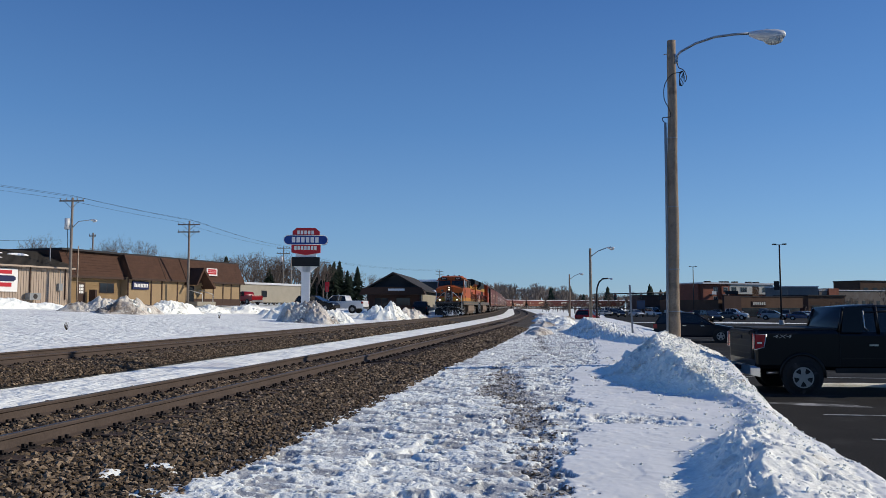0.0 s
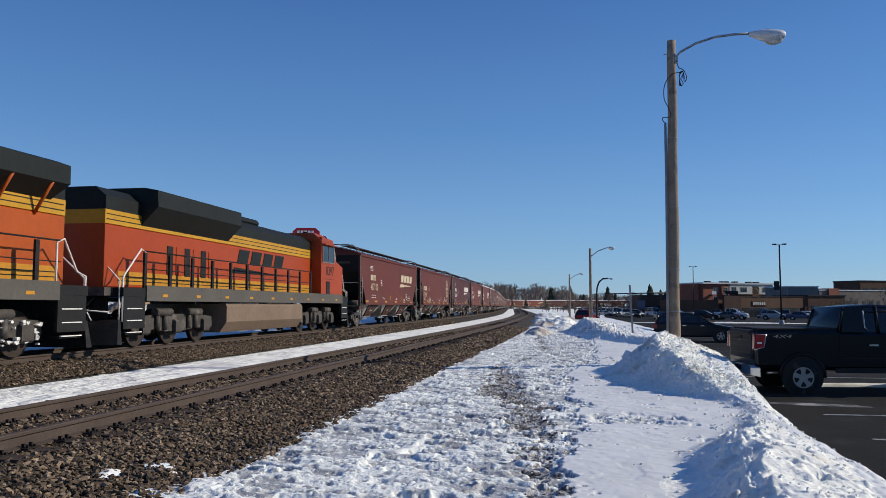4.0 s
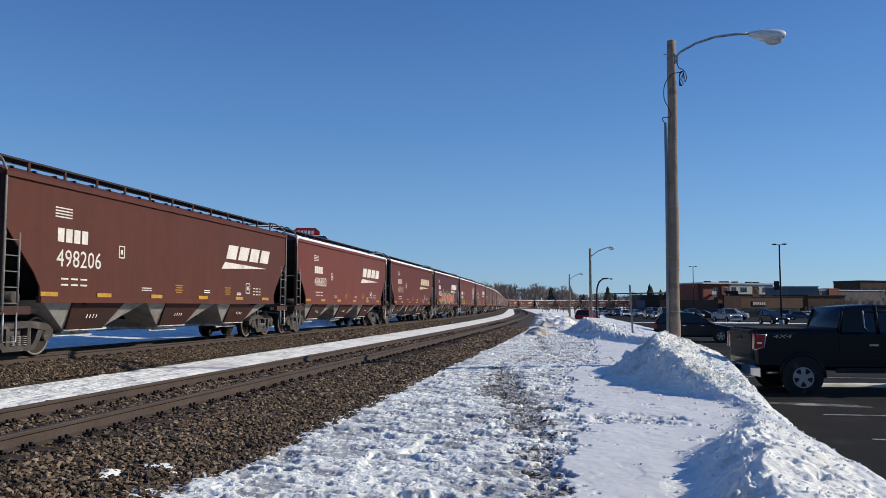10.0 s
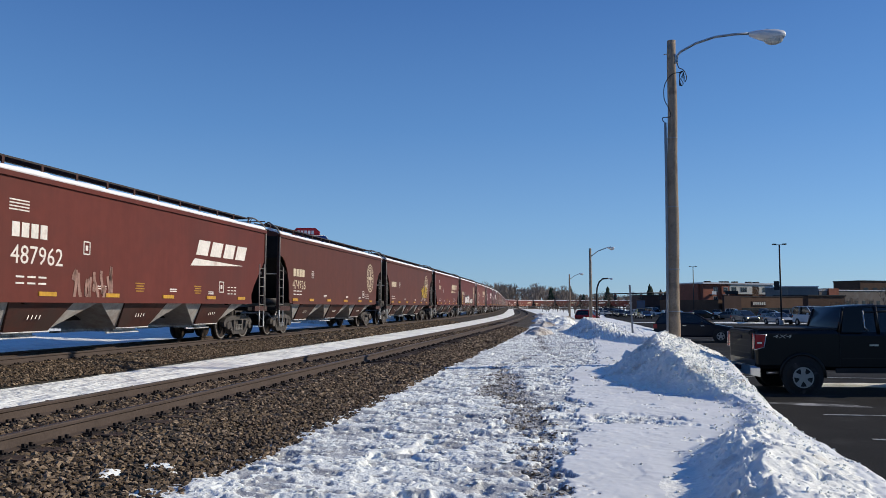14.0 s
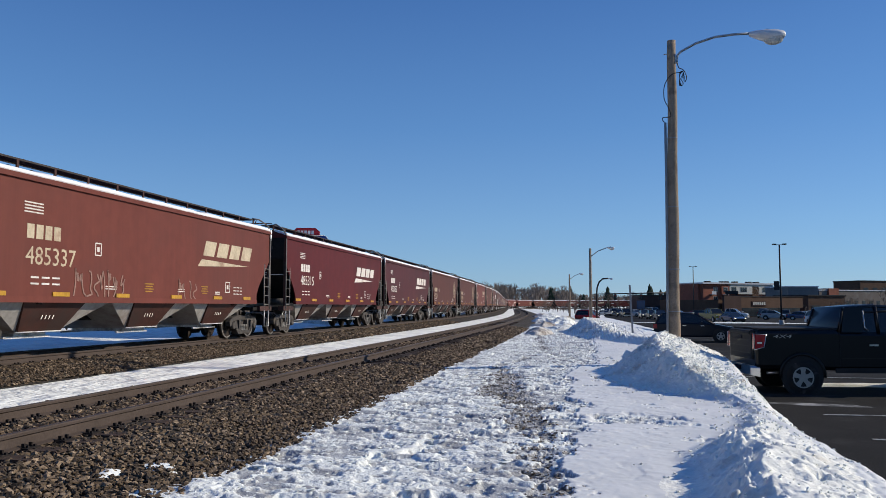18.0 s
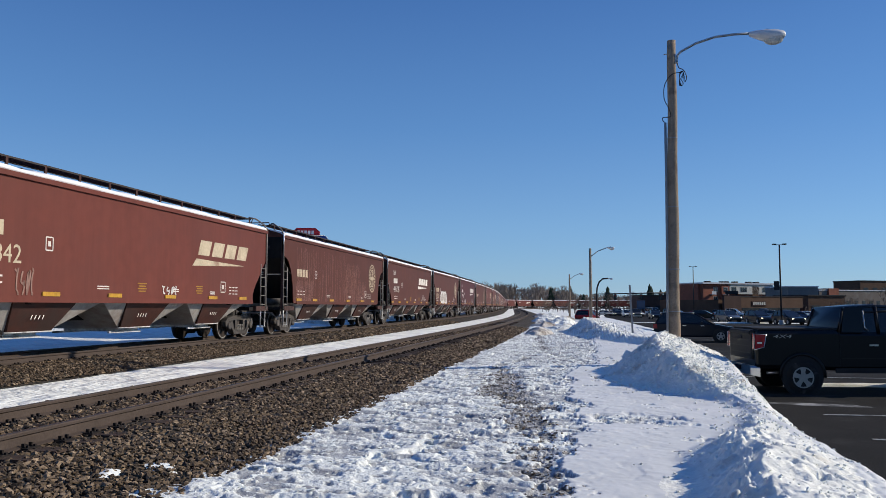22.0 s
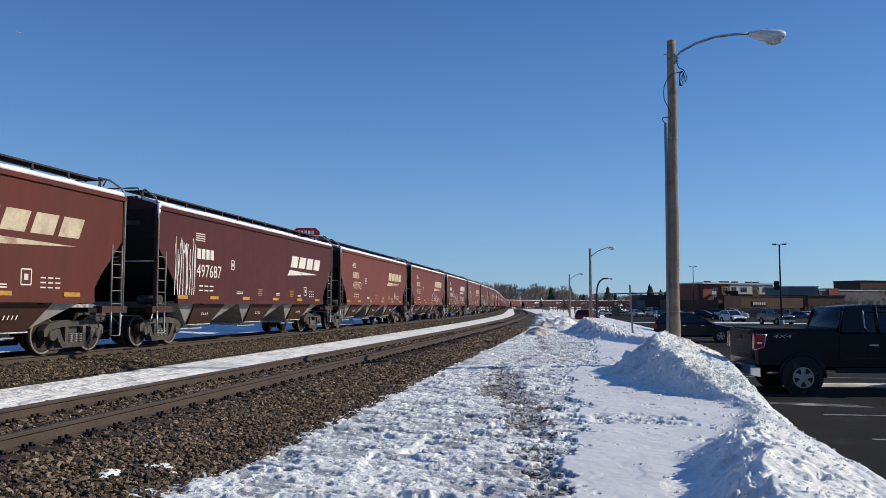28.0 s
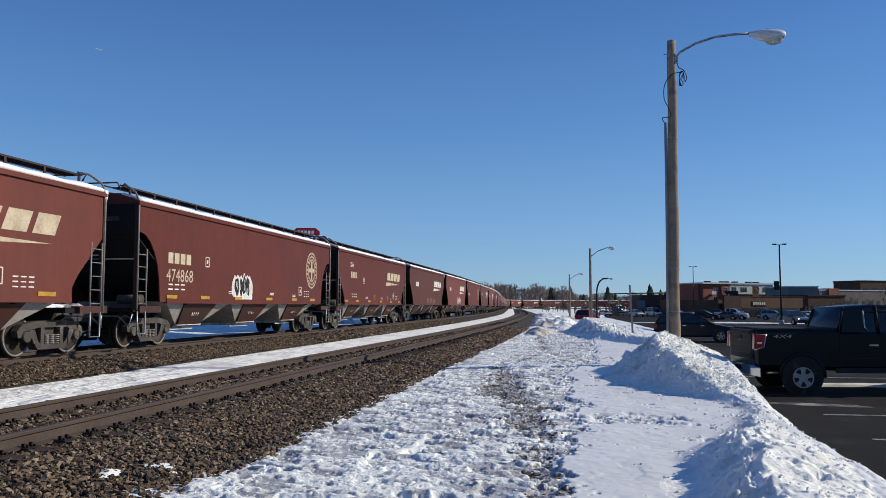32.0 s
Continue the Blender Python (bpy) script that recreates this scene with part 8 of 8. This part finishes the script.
def branch(s, p, way, length, r, depth, rng, spreadness):
    q = p + way * length
    s.rod(p, q, r, r * 0.62, 5 if depth > 2 else 3)
    if depth == 0:
        return
    for _ in range(rng.choice((2, 3, 3)) if depth > 1 else 3):
        a = way.orthogonal().normalized()
        a.rotate(Matrix.Rotation(rng.uniform(0, 6.28), 3, way))
        w = (way * rng.uniform(0.7, 1.1) + a * rng.uniform(0.35, spreadness) + Vector((0, 0, 0.16))).normalized()
        branch(s, p + way * length * rng.uniform(0.55, 1.0), w, length * rng.uniform(0.58, 0.8), r * 0.58, depth - 1, rng, spreadness)


def crown_shape(seed, height, depth=5, thick=1.0):
    rng = random.Random(seed)
    s = Shape()
    for _ in range(4):
        a = rng.uniform(0, 6.28)
        w = Vector((0.45 * math.cos(a), 0.45 * math.sin(a), 1)).normalized()
        branch(s, Vector((0, 0, height * rng.uniform(0.22, 0.34))), w, height * 0.22, height * 0.013 * thick, depth - 1, rng, 0.8)
    return s


def bare_tree_meshes(seed, height, depth=5, thick=1.0):
    trunk = Shape().tube([(0, 0, -0.3), (0.02, 0, height * 0.15), (0, 0.03, height * 0.36)], [height * 0.019, height * 0.015, height * 0.010], 8)
    return trunk.mesh("trunk", BARK), crown_shape(seed, height, depth, thick).mesh("crown", BARK)


BARE = [bare_tree_meshes(k, 9.0, 6, 0.62) for k in range(4)]


def bare_tree(x, y, height, k, z=None):
    t = thing("tree", "leafless winter tree with fine grey-brown twigs", "tree", pose(x, y, (float(ground_z(x, y)) if z is None else z) - 0.1, 0, 0, k * 77), "leafless trees")
    t.scale = (height / 9.0,) * 3
    part("trunk", BARE[k % 4][0], None, t)
    part("crown", BARE[k % 4][1], None, t)


def conifer_meshes(seed):
    rng = random.Random(seed)
    s = Shape()
    for k in range(26):
        f = k / 26
        z, reach = 1.0 + 9.0 * f, 2.9 * (1 - f) ** 0.75 * (0.8 + 0.35 * rng.random()) + 0.12
        for j in range(9):
            a = 2 * math.pi * (j + rng.random()) / 9
            l = reach * rng.uniform(0.65, 1.15)
            c, n = math.cos(a), math.sin(a)
            w = 0.22 + 0.25 * (1 - f)
            zt = z + rng.uniform(-0.2, 0.2)
            s.add([(0, 0, zt + 0.25), (c * l * 0.55 - n * w, n * l * 0.55 + c * w, zt - 0.15), (c * l, n * l, zt - 0.35 - 0.1 * l), (c * l * 0.55 + n * w, n * l * 0.55 - c * w, zt - 0.15), (c * l * 0.5, n * l * 0.5, zt - 0.5)],
                  [(0, 1, 2), (0, 2, 3), (1, 4, 2), (4, 3, 2), (0, 4, 1), (0, 3, 4)])
    return Shape().rod((0, 0, -0.3), (0, 0, 9.6), 0.2, 0.03, 7).mesh("trunk", BARK), s.mesh("crown", NEEDLE)


FIRS = [conifer_meshes(k) for k in range(2)]


def conifer(x, y, height, k, z=None):
    t = thing("conifer_tree", "dark spruce with drooping branches", "tree", pose(x, y, (float(ground_z(x, y)) if z is None else z) - 0.1, 0, 0, k * 53), "spruces")
    t.scale = (height / 10.2,) * 3
    part("trunk", FIRS[k % 2][0], None, t)
    part("crown", FIRS[k % 2][1], None, t)


rng = random.Random(17)
# behind the shops across the tracks
for k, (x, y, h) in enumerate([(-81.8, 105, 9.6), (-84.5, 107, 8.6), (-90, 112, 8.4), (-73.6, 110, 9.0), (-71.8, 110, 9.7), (-69.6, 111, 9.6), (-68.2, 112, 8.8), (-66.0, 113.0, 7.6), (-63.0, 116, 7.6), (-76.5, 112, 7.8), (-70.8, 139.6, 9.0), (-71.0, 144.6, 9.6), (-66.0, 140.5, 9.0), (-70.9, 154.9, 10.5), (-66.2, 148.6, 9.6), (-69.5, 160.2, 11.0), (-64.5, 153.0, 9.4), (-68.1, 165.6, 11.0), (-67.9, 170.7, 10.6), (-62.3, 161.6, 9.6), (-63.9, 176.6, 10.5), (-63.6, 181.8, 10.5), (-62.8, 192.1, 9.5), (-65.2, 207.0, 9.8), (-64.9, 222.3, 9), (-64.4, 232.7, 9), (-63.6, 243.0, 8.6), (-73, 150, 10), (-75, 166, 11.5), (-60, 170, 9.5), (-78, 140, 9.5)]):
    bare_tree(x, y, h * 1.22, k)
for k, (x, y, h) in enumerate([(-68.8, 140.0, 10.6), (-77.3, 153.6, 9.5), (-64.7, 150.9, 8.8), (-60.0, 177.4, 12.2), (-60.3, 182.4, 12.6), (-64.2, 186.8, 12.0), (-68.7, 196.1, 12.5), (-59.0, 192.9, 11.8), (-63.7, 202.2, 9.5), (-70.8, 195.7, 11.8), (-71.2, 190.5, 11.5), (-57.5, 180, 10), (-66, 176, 10)]):
    conifer(x, y, h * 0.88, k)
# across the lot
for k, (x, y, h) in enumerate([(43, 130, 7.0), (45.5, 132, 7.5), (39, 133, 5.0), (58, 205, 5.0), (62, 208, 5.5), (55, 200, 4.5), (48, 196, 4.0), (68, 215, 6), (72, 214, 6)]):
    bare_tree(x, y, h, k)

for k in range(15):
    bare_tree(-9.5 + 2.6 * k + rng.uniform(-0.8, 0.8), 285 + rng.uniform(-8, 14), rng.uniform(6.0, 9.6), k, -0.95)

for k in range(13):
    bare_tree(-16.5 + 1.35 * k + rng.uniform(-0.5, 0.5), 246 + rng.uniform(-6, 8), rng.uniform(4.2, 6.6), k + 1, -0.95)


def far_woods():
    """A belt of leafless and evergreen trees behind the last of the train."""
    s, e = Shape(), Shape()
    r = random.Random(3)
    simple = [crown_shape(40 + k, 9.0, 4, 1.9) for k in range(4)]
    for i in range(640):
        x = r.uniform(-150, 150)
        y = 500 + r.uniform(-15, 70) + abs(x) * 0.1
        h = (r.uniform(11, 18.5) if i < 460 else r.uniform(5, 9)) * (1.25 if -95 < x < -30 else 1.0 if -30 <= x < -12 else 0.75)
        src = simple[i % 4]
        a = r.uniform(0, 6.28)
        c, n, k = math.cos(a), math.sin(a), h / 9.0
        s.add([(x + (p[0] * c - p[1] * n) * k, y + (p[0] * n + p[1] * c) * k, p[2] * k) for p in src.v], src.f)
        s.rod((x, y, -1), (x, y, 0.4 * h), 0.3, 0.2, 4)
    for i in range(20):
        x = r.uniform(-150, 150) if i > 14 else r.uniform(-32, 60)
        y = 495 + r.uniform(0, 60)
        h = r.uniform(9, 15.5)
        rings = []
        for k in range(9):
            f = k / 8
            w = (0.24 * h * (1 - f ** 1.7) + 0.3) * (1.0 if k % 2 else 0.7)
            rings.append([(x + w * math.cos(2 * math.pi * j / 7) * r.uniform(0.75, 1.25), y + w * math.sin(2 * math.pi * j / 7), 1 + (h - 1) * f) for j in range(7)])
        e.loft(rings, smooth=False)
    # twigs paler than BARK: the haze of distance is put into their colour
    FAR_TWIG = material("haze_paled_twigs", (0.23, 0.19, 0.16), 0.95, vary=0.3, scale=0.3, fine=2, bump=0.0)
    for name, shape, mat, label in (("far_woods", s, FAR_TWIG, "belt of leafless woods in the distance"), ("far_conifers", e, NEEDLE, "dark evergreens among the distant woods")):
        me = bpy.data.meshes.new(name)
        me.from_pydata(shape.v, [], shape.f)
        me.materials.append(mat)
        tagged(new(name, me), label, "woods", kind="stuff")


def brush():
    """Dense leafless scrub on the rise behind the shops across the tracks."""
    s, r = Shape(), random.Random(21)
    crowns = [crown_shape(60 + k, 9.0, 5, 0.75) for k in range(3)]
    for i in range(64):
        y = r.uniform(165, 205)
        x = -0.42 * y + r.uniform(-38, 9)
        h = r.uniform(8.0, 13.5)
        src, a, k = crowns[i % 3], r.uniform(0, 6.28), h / 9.0
        c, n, z = math.cos(a), math.sin(a), float(ground_z(x, y)) - 0.2
        s.add([(x + (p[0] * c - p[1] * n) * k, y + (p[0] * n + p[1] * c) * k, z + p[2] * k) for p in src.v], src.f)
        s.rod((x, y, z), (x, y, z + 0.36 * h), 0.16, 0.1, 5)
    me = bpy.data.meshes.new("scrub_wood")
    me.from_pydata(s.v, [], s.f)
    me.materials.append(material("brown_twigs", (0.105, 0.078, 0.062), 0.95, vary=0.3, scale=0.5, fine=4, bump=0.0))
    tagged(new("scrub_wood", me), "dense brown leafless scrub on the rise behind the shops", "woods", kind="stuff")


brush()
far_woods()

# ---- the train made up, and all that moves ----
TRAIN = []      # thing, u of its track, distance of its middle up the line at the start, half the distance between its bogies


def build_train():
    models = {}
    for n in range(7, 68):
        number, style, faded, snowy = CARS.get(n, ("", "round" if n % 4 == 1 else "slant", n % 3 == 0, True))
        paint = PAINT_OF.get(n, (0, 3, 4, 1, 0)[n % 5])
        far = n > 42        # these stay in the distance
        if (style, paint, far) not in models:
            models[style, paint, far] = hopper_car(style, PAINT[paint], far)
        car = copy_thing(models[style, paint, far], pose(0, 0, 0))
        tagged(car, f"{PAINT_WORD[paint]} covered grain hopper car with {'snow along its' if snowy else 'a bare'} roof walkway")
        if not far:
            small_print(car, style, NUMBER_AT.get(n, -4.75 if style == "slant" else -6.0))
        mark(car, style, faded, NUMBER_AT.get(n, -4.75 if style == "slant" else -6.0))
        if number:
            me = letters(number, 0.58 if style == "slant" else 0.54, STENCIL_CREAM if faded else STENCIL)
            part("number", me, None, car, "pale stencilled car number", at=pose(1.603, NUMBER_AT.get(n, -4.75 if style == "slant" else -6.0), 2.26 if style == "slant" else 2.05))
        if snowy:
            roof_snow(car, n, 8.40 if style == "round" else 8.02)
        for spec in GRAFFITI.get(n, ()):
            (mural if len(spec) == 7 and not isinstance(spec[6], float) else drips if spec[4] is SPRAY_GHOST else scrawl)(car, n * 7 + len(spec), *spec)
        TRAIN.append((car, middle_of(n), 6.80))
    for ob in models.values():
        for o in list(ob.children_recursive) + [ob]:
            bpy.data.objects.remove(o)
    lead = locomotive(False, "8096", "orange diesel locomotive with lit headlights and a snow-caked plow")
    second = locomotive(True, "8397", "orange diesel locomotive running cab to the rear")
    TRAIN.append((lead, 96.2, 6.75))
    TRAIN.append((second, 118.3, -6.75))


def middle_of(n):
    return GAP_FIRST + PITCH * (n - 6.5) + float(np.interp(n, list(SLIP), list(SLIP.values())))


def ride(middle, bogie, t):
    """Pose of a rail vehicle whose middle lies that far up the line at the start."""
    s = middle - SPEED * t
    ax, ay, _ = track_pose(FAR_U, s - bogie)
    bx, by, _ = track_pose(FAR_U, s + bogie)
    return pose((ax + bx) / 2, (ay + by) / 2, FAR_TOP, 0, 0, math.degrees(math.atan2(-(bx - ax), by - ay)))


# the lane across the lot: from the queue at the signal past the parked cars
LANE = [(-14.0, 420.0), (2.0, 330.0), (6.4, 196.0), (13.5, 135.0), (25.0, 98.4), (56.0, 0.0), (150.0, -300.0)]
TRAFFIC = []    # thing, time at which it passes the middle of the lane
LANE_SPEED = 12.0


def lane_pose(s):
    """Pose s metres along the lane from its start."""
    for (ax, ay), (bx, by) in zip(LANE[:-1], LANE[1:]):
        d = math.hypot(bx - ax, by - ay)
        if s <= d or (bx, by) == LANE[-1]:
            f = s / d
            x, y = ax + (bx - ax) * f, ay + (by - ay) * f
            z = float(np.interp(y, [0, 60, 200, 400], [-0.33, -0.36, -0.86, -0.86]))
            return x, y, z, math.degrees(math.atan2(by - ay, bx - ax))
        s -= d


def build_traffic():
    for t, kind, paint in DRIVERS:
        word = "pickup truck" if kind == "pickup" else "suv" if kind == "suv" else kind
        car = vehicle(kind, paint, f"{paint} {word} driving along the lane across the lot", "pickup truck" if kind == "pickup" else "car", pose(0, 0, 0), "cars driving along the lane", False, paint != "yellow")
        TRAFFIC.append((car, t))


def motions():
    for ob, middle, bogie in TRAIN:
        walk(ob, [(t / 2, ride(middle, bogie, t / 2)) for t in range(0, 65)])
    walk(plane, [(0.0, pose(-6606, 3800, 2415, 0, 14, 0)), (28.0, pose(-3134, 3800, 1526, 0, 14, 0)), (32.0, pose(-2638, 3800, 1399, 0, 14, 0))])
    for i, (ob, passing) in enumerate(TRAFFIC):
        rows = []
        for k in range(0, 65):
            t = k / 2
            s = 309.0 + LANE_SPEED * (t - passing)      # 309 m: the middle of the stretch in view
            wait = 205.0 - 7.5 * i
            rows.append((t, pose(*lane_turn(max(s, wait)))))
        walk(ob, rows)


def lane_turn(s):
    x, y, z, a = lane_pose(s)
    bx, by, _, b = lane_pose(s + 4.0)
    return x, y, z, 0, 0, math.degrees(math.atan2(by - y, bx - x))


DRIVERS = [(1.07, "suv", "black"), (1.95, "sedan", "grey"), (2.5, "suv", "white"), (7.3, "sedan", "black"), (9.6, "suv", "black"), (10.7, "pickup", "silver"), (11.7, "pickup", "grey"), (12.9, "van", "white"), (13.5, "sedan", "silver"), (14.2, "suv", "grey"),
           (16.7, "suv", "white"), (18.5, "sedan", "blue"), (19.05, "pickup", "yellow"), (20.35, "sedan", "grey"), (21.3, "suv", "black"), (21.9, "suv", "black"), (22.6, "suv", "grey"), (24.7, "pickup", "black"), (25.7, "suv", "black"), (27.6, "pickup", "grey"), (28.5, "suv", "white"), (30.4, "sedan", "black"), (31.2, "suv", "grey")]
# how far each car's middle lies from even spacing
SLIP = {7: 0.4, 8: 0.58, 9: 0.2, 10: -0.19, 11: -0.11, 12: 0.1, 13: 0.62, 15: -0.23, 16: -0.91, 17: -1.01, 19: -0.8, 22: 0.18, 24: 0.16, 25: -0.6, 26: -0.85, 27: 0.01, 29: 0.86, 31: 0.68, 32: 0.68, 36: 0.6, 37: 0.35, 39: 0.26, 40: 0.35, 41: 0.57}
plane = thing("airplane", "tiny white jet airplane high in the sky", "airplane")
part("fuselage", Shape().tube([(-20, 0, 0.6), (-14, 0, 0), (14, 0, 0), (19, 0, -0.2), (21, 0, -0.8)], [0.5, 2.0, 2.1, 1.5, 0.3], 10), PAINTS["white"], plane)
for side in (-1, 1):
    part("wing", Shape().prism([(6, side * 1.5), (-1, side * 1.5), (-8, side * 19), (-6, side * 19)], -0.6, -0.1, "z"), PAINTS["white"], plane)
    part("tailplane", Shape().prism([(-14, side * 1), (-18, side * 1), (-20, side * 7), (-18.5, side * 7)], 0.5, 0.8, "z"), PAINTS["white"], plane)
    part("engine", Shape().rod((3.5, side * 6, -1.8), (-0.5, side * 6, -1.8), 1.0, 0.8, 10), PAINTS["silver"], plane)
part("fin", Shape().prism([(-14, 1.5), (-18, 1.5), (-20.5, 7), (-18.5, 7)], -0.3, 0.3, "y"), PAINTS["white"], plane)
# which of the paints each car wears, and where along its side the number stands
PAINT_WORD = ("oxide-red", "dark plum", "deep red", "brown-red", "faded brick-red")
PAINT_OF = {7: 0, 8: 0, 9: 1, 10: 0, 11: 0, 12: 3, 13: 3, 14: 4, 15: 0, 16: 1, 17: 0, 18: 0, 19: 3, 20: 3, 21: 0, 22: 0, 23: 4, 24: 2, 25: 1, 26: 3, 27: 3, 28: 4, 29: 3,
            30: 3, 31: 3, 32: 1, 33: 3, 34: 0, 35: 0, 36: 1, 37: 4, 38: 4, 39: 0, 40: 4, 41: 0, 42: 0, 43: 3, 44: 4}
NUMBER_AT = {11: -6.2, 13: -5.4, 30: -5.3, 32: -5.4, 24: -5.3, 25: -5.3, 28: -6.25}
# number, style, faded lettering, snow on the roof edge
CARS = {7: ("487110", "slant", True, False), 8: ("475986", "round", True, False), 9: ("486608", "slant", False, False), 10: ("487839", "slant", False, False),
        11: ("480832", "slant", False, True), 12: ("472565", "round", False, True), 13: ("498206", "slant", False, False), 14: ("486830", "slant", False, True),
        15: ("463151", "slant", True, True), 16: ("497263", "slant", False, True), 17: ("472802", "round", False, True), 18: ("487962", "slant", False, True),
        19: ("474926", "round", True, True), 20: ("", "round", True, True), 21: ("", "slant", True, True), 22: ("480112", "round", True, True),
        23: ("485337", "slant", True, True), 24: ("485315", "slant", False, True), 25: ("490155", "slant", False, True), 26: ("476236", "round", True, True),
        27: ("479399", "round", True, True), 28: ("483842", "slant", True, True), 29: ("", "round", True, True), 30: ("496120", "slant", False, True),
        31: ("478305", "round", True, True), 32: ("497660", "slant", False, True), 33: ("", "round", True, True), 34: ("", "slant", True, True),
        35: ("472592", "slant", True, True), 36: ("497687", "slant", False, True), 37: ("485972", "slant", True, True), 38: ("487031", "slant", True, True),
        39: ("488898", "slant", False, True), 40: ("488419", "slant", True, True), 41: ("474868", "round", True, True)}
SPRAY_WHITE = material("white_spray_paint", (0.62, 0.60, 0.58), 0.7, vary=0.2, scale=3, fine=14, bump=0.0)
SPRAY_SILVER = material("silver_spray_paint", (0.36, 0.32, 0.29), 0.6, vary=0.25, scale=3, fine=14, bump=0.0)
SPRAY_BLACK = material("black_spray_paint", (0.012, 0.012, 0.013), 0.7, vary=0.2, bump=0.0)
SPRAY_GREEN = material("green_spray_paint", (0.055, 0.20, 0.05), 0.7, vary=0.3, scale=3, fine=14, bump=0.0)
SPRAY_PINK = material("pink_spray_paint", (0.44, 0.17, 0.13), 0.7, vary=0.3, scale=3, fine=14, bump=0.0)
SPRAY_YELLOW = material("yellow_spray_paint", (0.50, 0.33, 0.04), 0.7, vary=0.3, scale=3, fine=14, bump=0.0)
SPRAY_FAINT = material("faded_spray_paint", (0.27, 0.16, 0.13), 0.7, vary=0.3, scale=3, fine=14, bump=0.0)
SPRAY_GHOST = material("washed_out_spray", (0.27, 0.135, 0.115), 0.8, vary=0.25, scale=2, fine=9, bump=0.0)
GRAFFITI = {8: [(-4.4, -3.2, 1.45, 2.0, SPRAY_WHITE, 4), (-5.1, -4.5, 1.45, 1.7, SPRAY_YELLOW, 2, 0.07), (-0.4, 2.6, 1.5, 2.0, SPRAY_FAINT, 7)],
            11: [(-3.6, -2.6, 1.45, 1.8, SPRAY_WHITE, 4), (-5.4, -4.2, 1.5, 1.75, SPRAY_WHITE, 4)],
            12: [(-7.3, -6.2, 3.05, 3.75, SPRAY_WHITE, 5), (-3.9, -1.6, 1.4, 1.95, SPRAY_WHITE, 6), (-0.6, 2.2, 1.6, 2.2, SPRAY_FAINT, 7), (3.2, 5.2, 1.35, 2.0, SPRAY_WHITE, 5)],
            16: [(-4.2, 4.6, 1.33, 2.62, SPRAY_GREEN, SPRAY_PINK, SPRAY_BLACK), (-4.9, -3.8, 1.4, 1.9, SPRAY_YELLOW, 3, 0.1)],
            17: [(-5.9, -3.6, 1.35, 2.1, SPRAY_YELLOW, 6, 0.05), (-6.9, -6.0, 2.9, 3.5, SPRAY_FAINT, 3), (-2.2, -1.2, 1.6, 2.0, SPRAY_FAINT, 3)],
            18: [(-3.6, -1.9, 1.3, 2.2, SPRAY_FAINT, 6, 0.05)], 20: [(3.6, 6.2, 1.8, 2.8, SPRAY_YELLOW, 6, 0.1), (3.6, 6.2, 1.8, 2.8, SPRAY_BLACK, 6)],
            22: [(-4.5, 0.9, 1.40, 2.5, SPRAY_BLACK, SPRAY_WHITE, SPRAY_BLACK), (1.1, 4.4, 1.40, 2.15, SPRAY_BLACK, SPRAY_WHITE, SPRAY_BLACK), (-6.7, -6.5, 1.4, 2.5, SPRAY_YELLOW, 1, 0.06)],
            23: [(-4.0, -1.8, 1.4, 2.1, SPRAY_FAINT, 8), (0.9, 2.2, 1.3, 2.0, SPRAY_FAINT, 4)],
            24: [], 28: [(-5.6, -4.9, 1.4, 2.0, SPRAY_FAINT, 4), (0.4, 1.4, 1.5, 1.75, SPRAY_WHITE, 4)],
            29: [(-6.8, -4.2, 1.35, 3.7, SPRAY_GHOST, 22), (-4.0, 0.6, 1.35, 3.8, SPRAY_GHOST, 24), (-6.9, -4.6, 1.3, 2.3, SPRAY_GHOST, 36), (0.2, 4.4, 1.3, 2.5, SPRAY_GHOST, 70), (0.4, 3.2, 2.4, 3.4, SPRAY_GHOST, 44)],
            31: [(-4.6, -0.4, 1.40, 2.6, SPRAY_WHITE, SPRAY_SILVER, SPRAY_WHITE)], 32: [(-3.9, -2.4, 1.45, 1.95, SPRAY_WHITE, 6, 0.035)],
            33: [(-2, 2, 1.4, 1.9, SPRAY_FAINT, 6)], 36: [(-7.0, -5.7, 1.5, 3.4, SPRAY_WHITE, 9, 0.02)],
            38: [(1.2, 4.0, 1.5, 2.3, SPRAY_WHITE, 7)], 39: [(-3.5, 0.6, 1.40, 2.6, SPRAY_WHITE, 6, 0.022), (1.9, 5.4, 1.75, 2.35, SPRAY_WHITE, 6, 0.030)],
            40: [(1.2, 2.4, 1.4, 1.8, SPRAY_WHITE, 4)], 41: [(-2.5, -0.6, 1.40, 2.3, SPRAY_WHITE, SPRAY_BLACK, SPRAY_WHITE)], 43: [(-1, 3, 1.4, 1.9, SPRAY_FAINT, 6, 0.06)], 44: [(0, 3, 1.4, 2.2, SPRAY_WHITE, 6, 0.06)]}
build_train()
build_traffic()
motions()
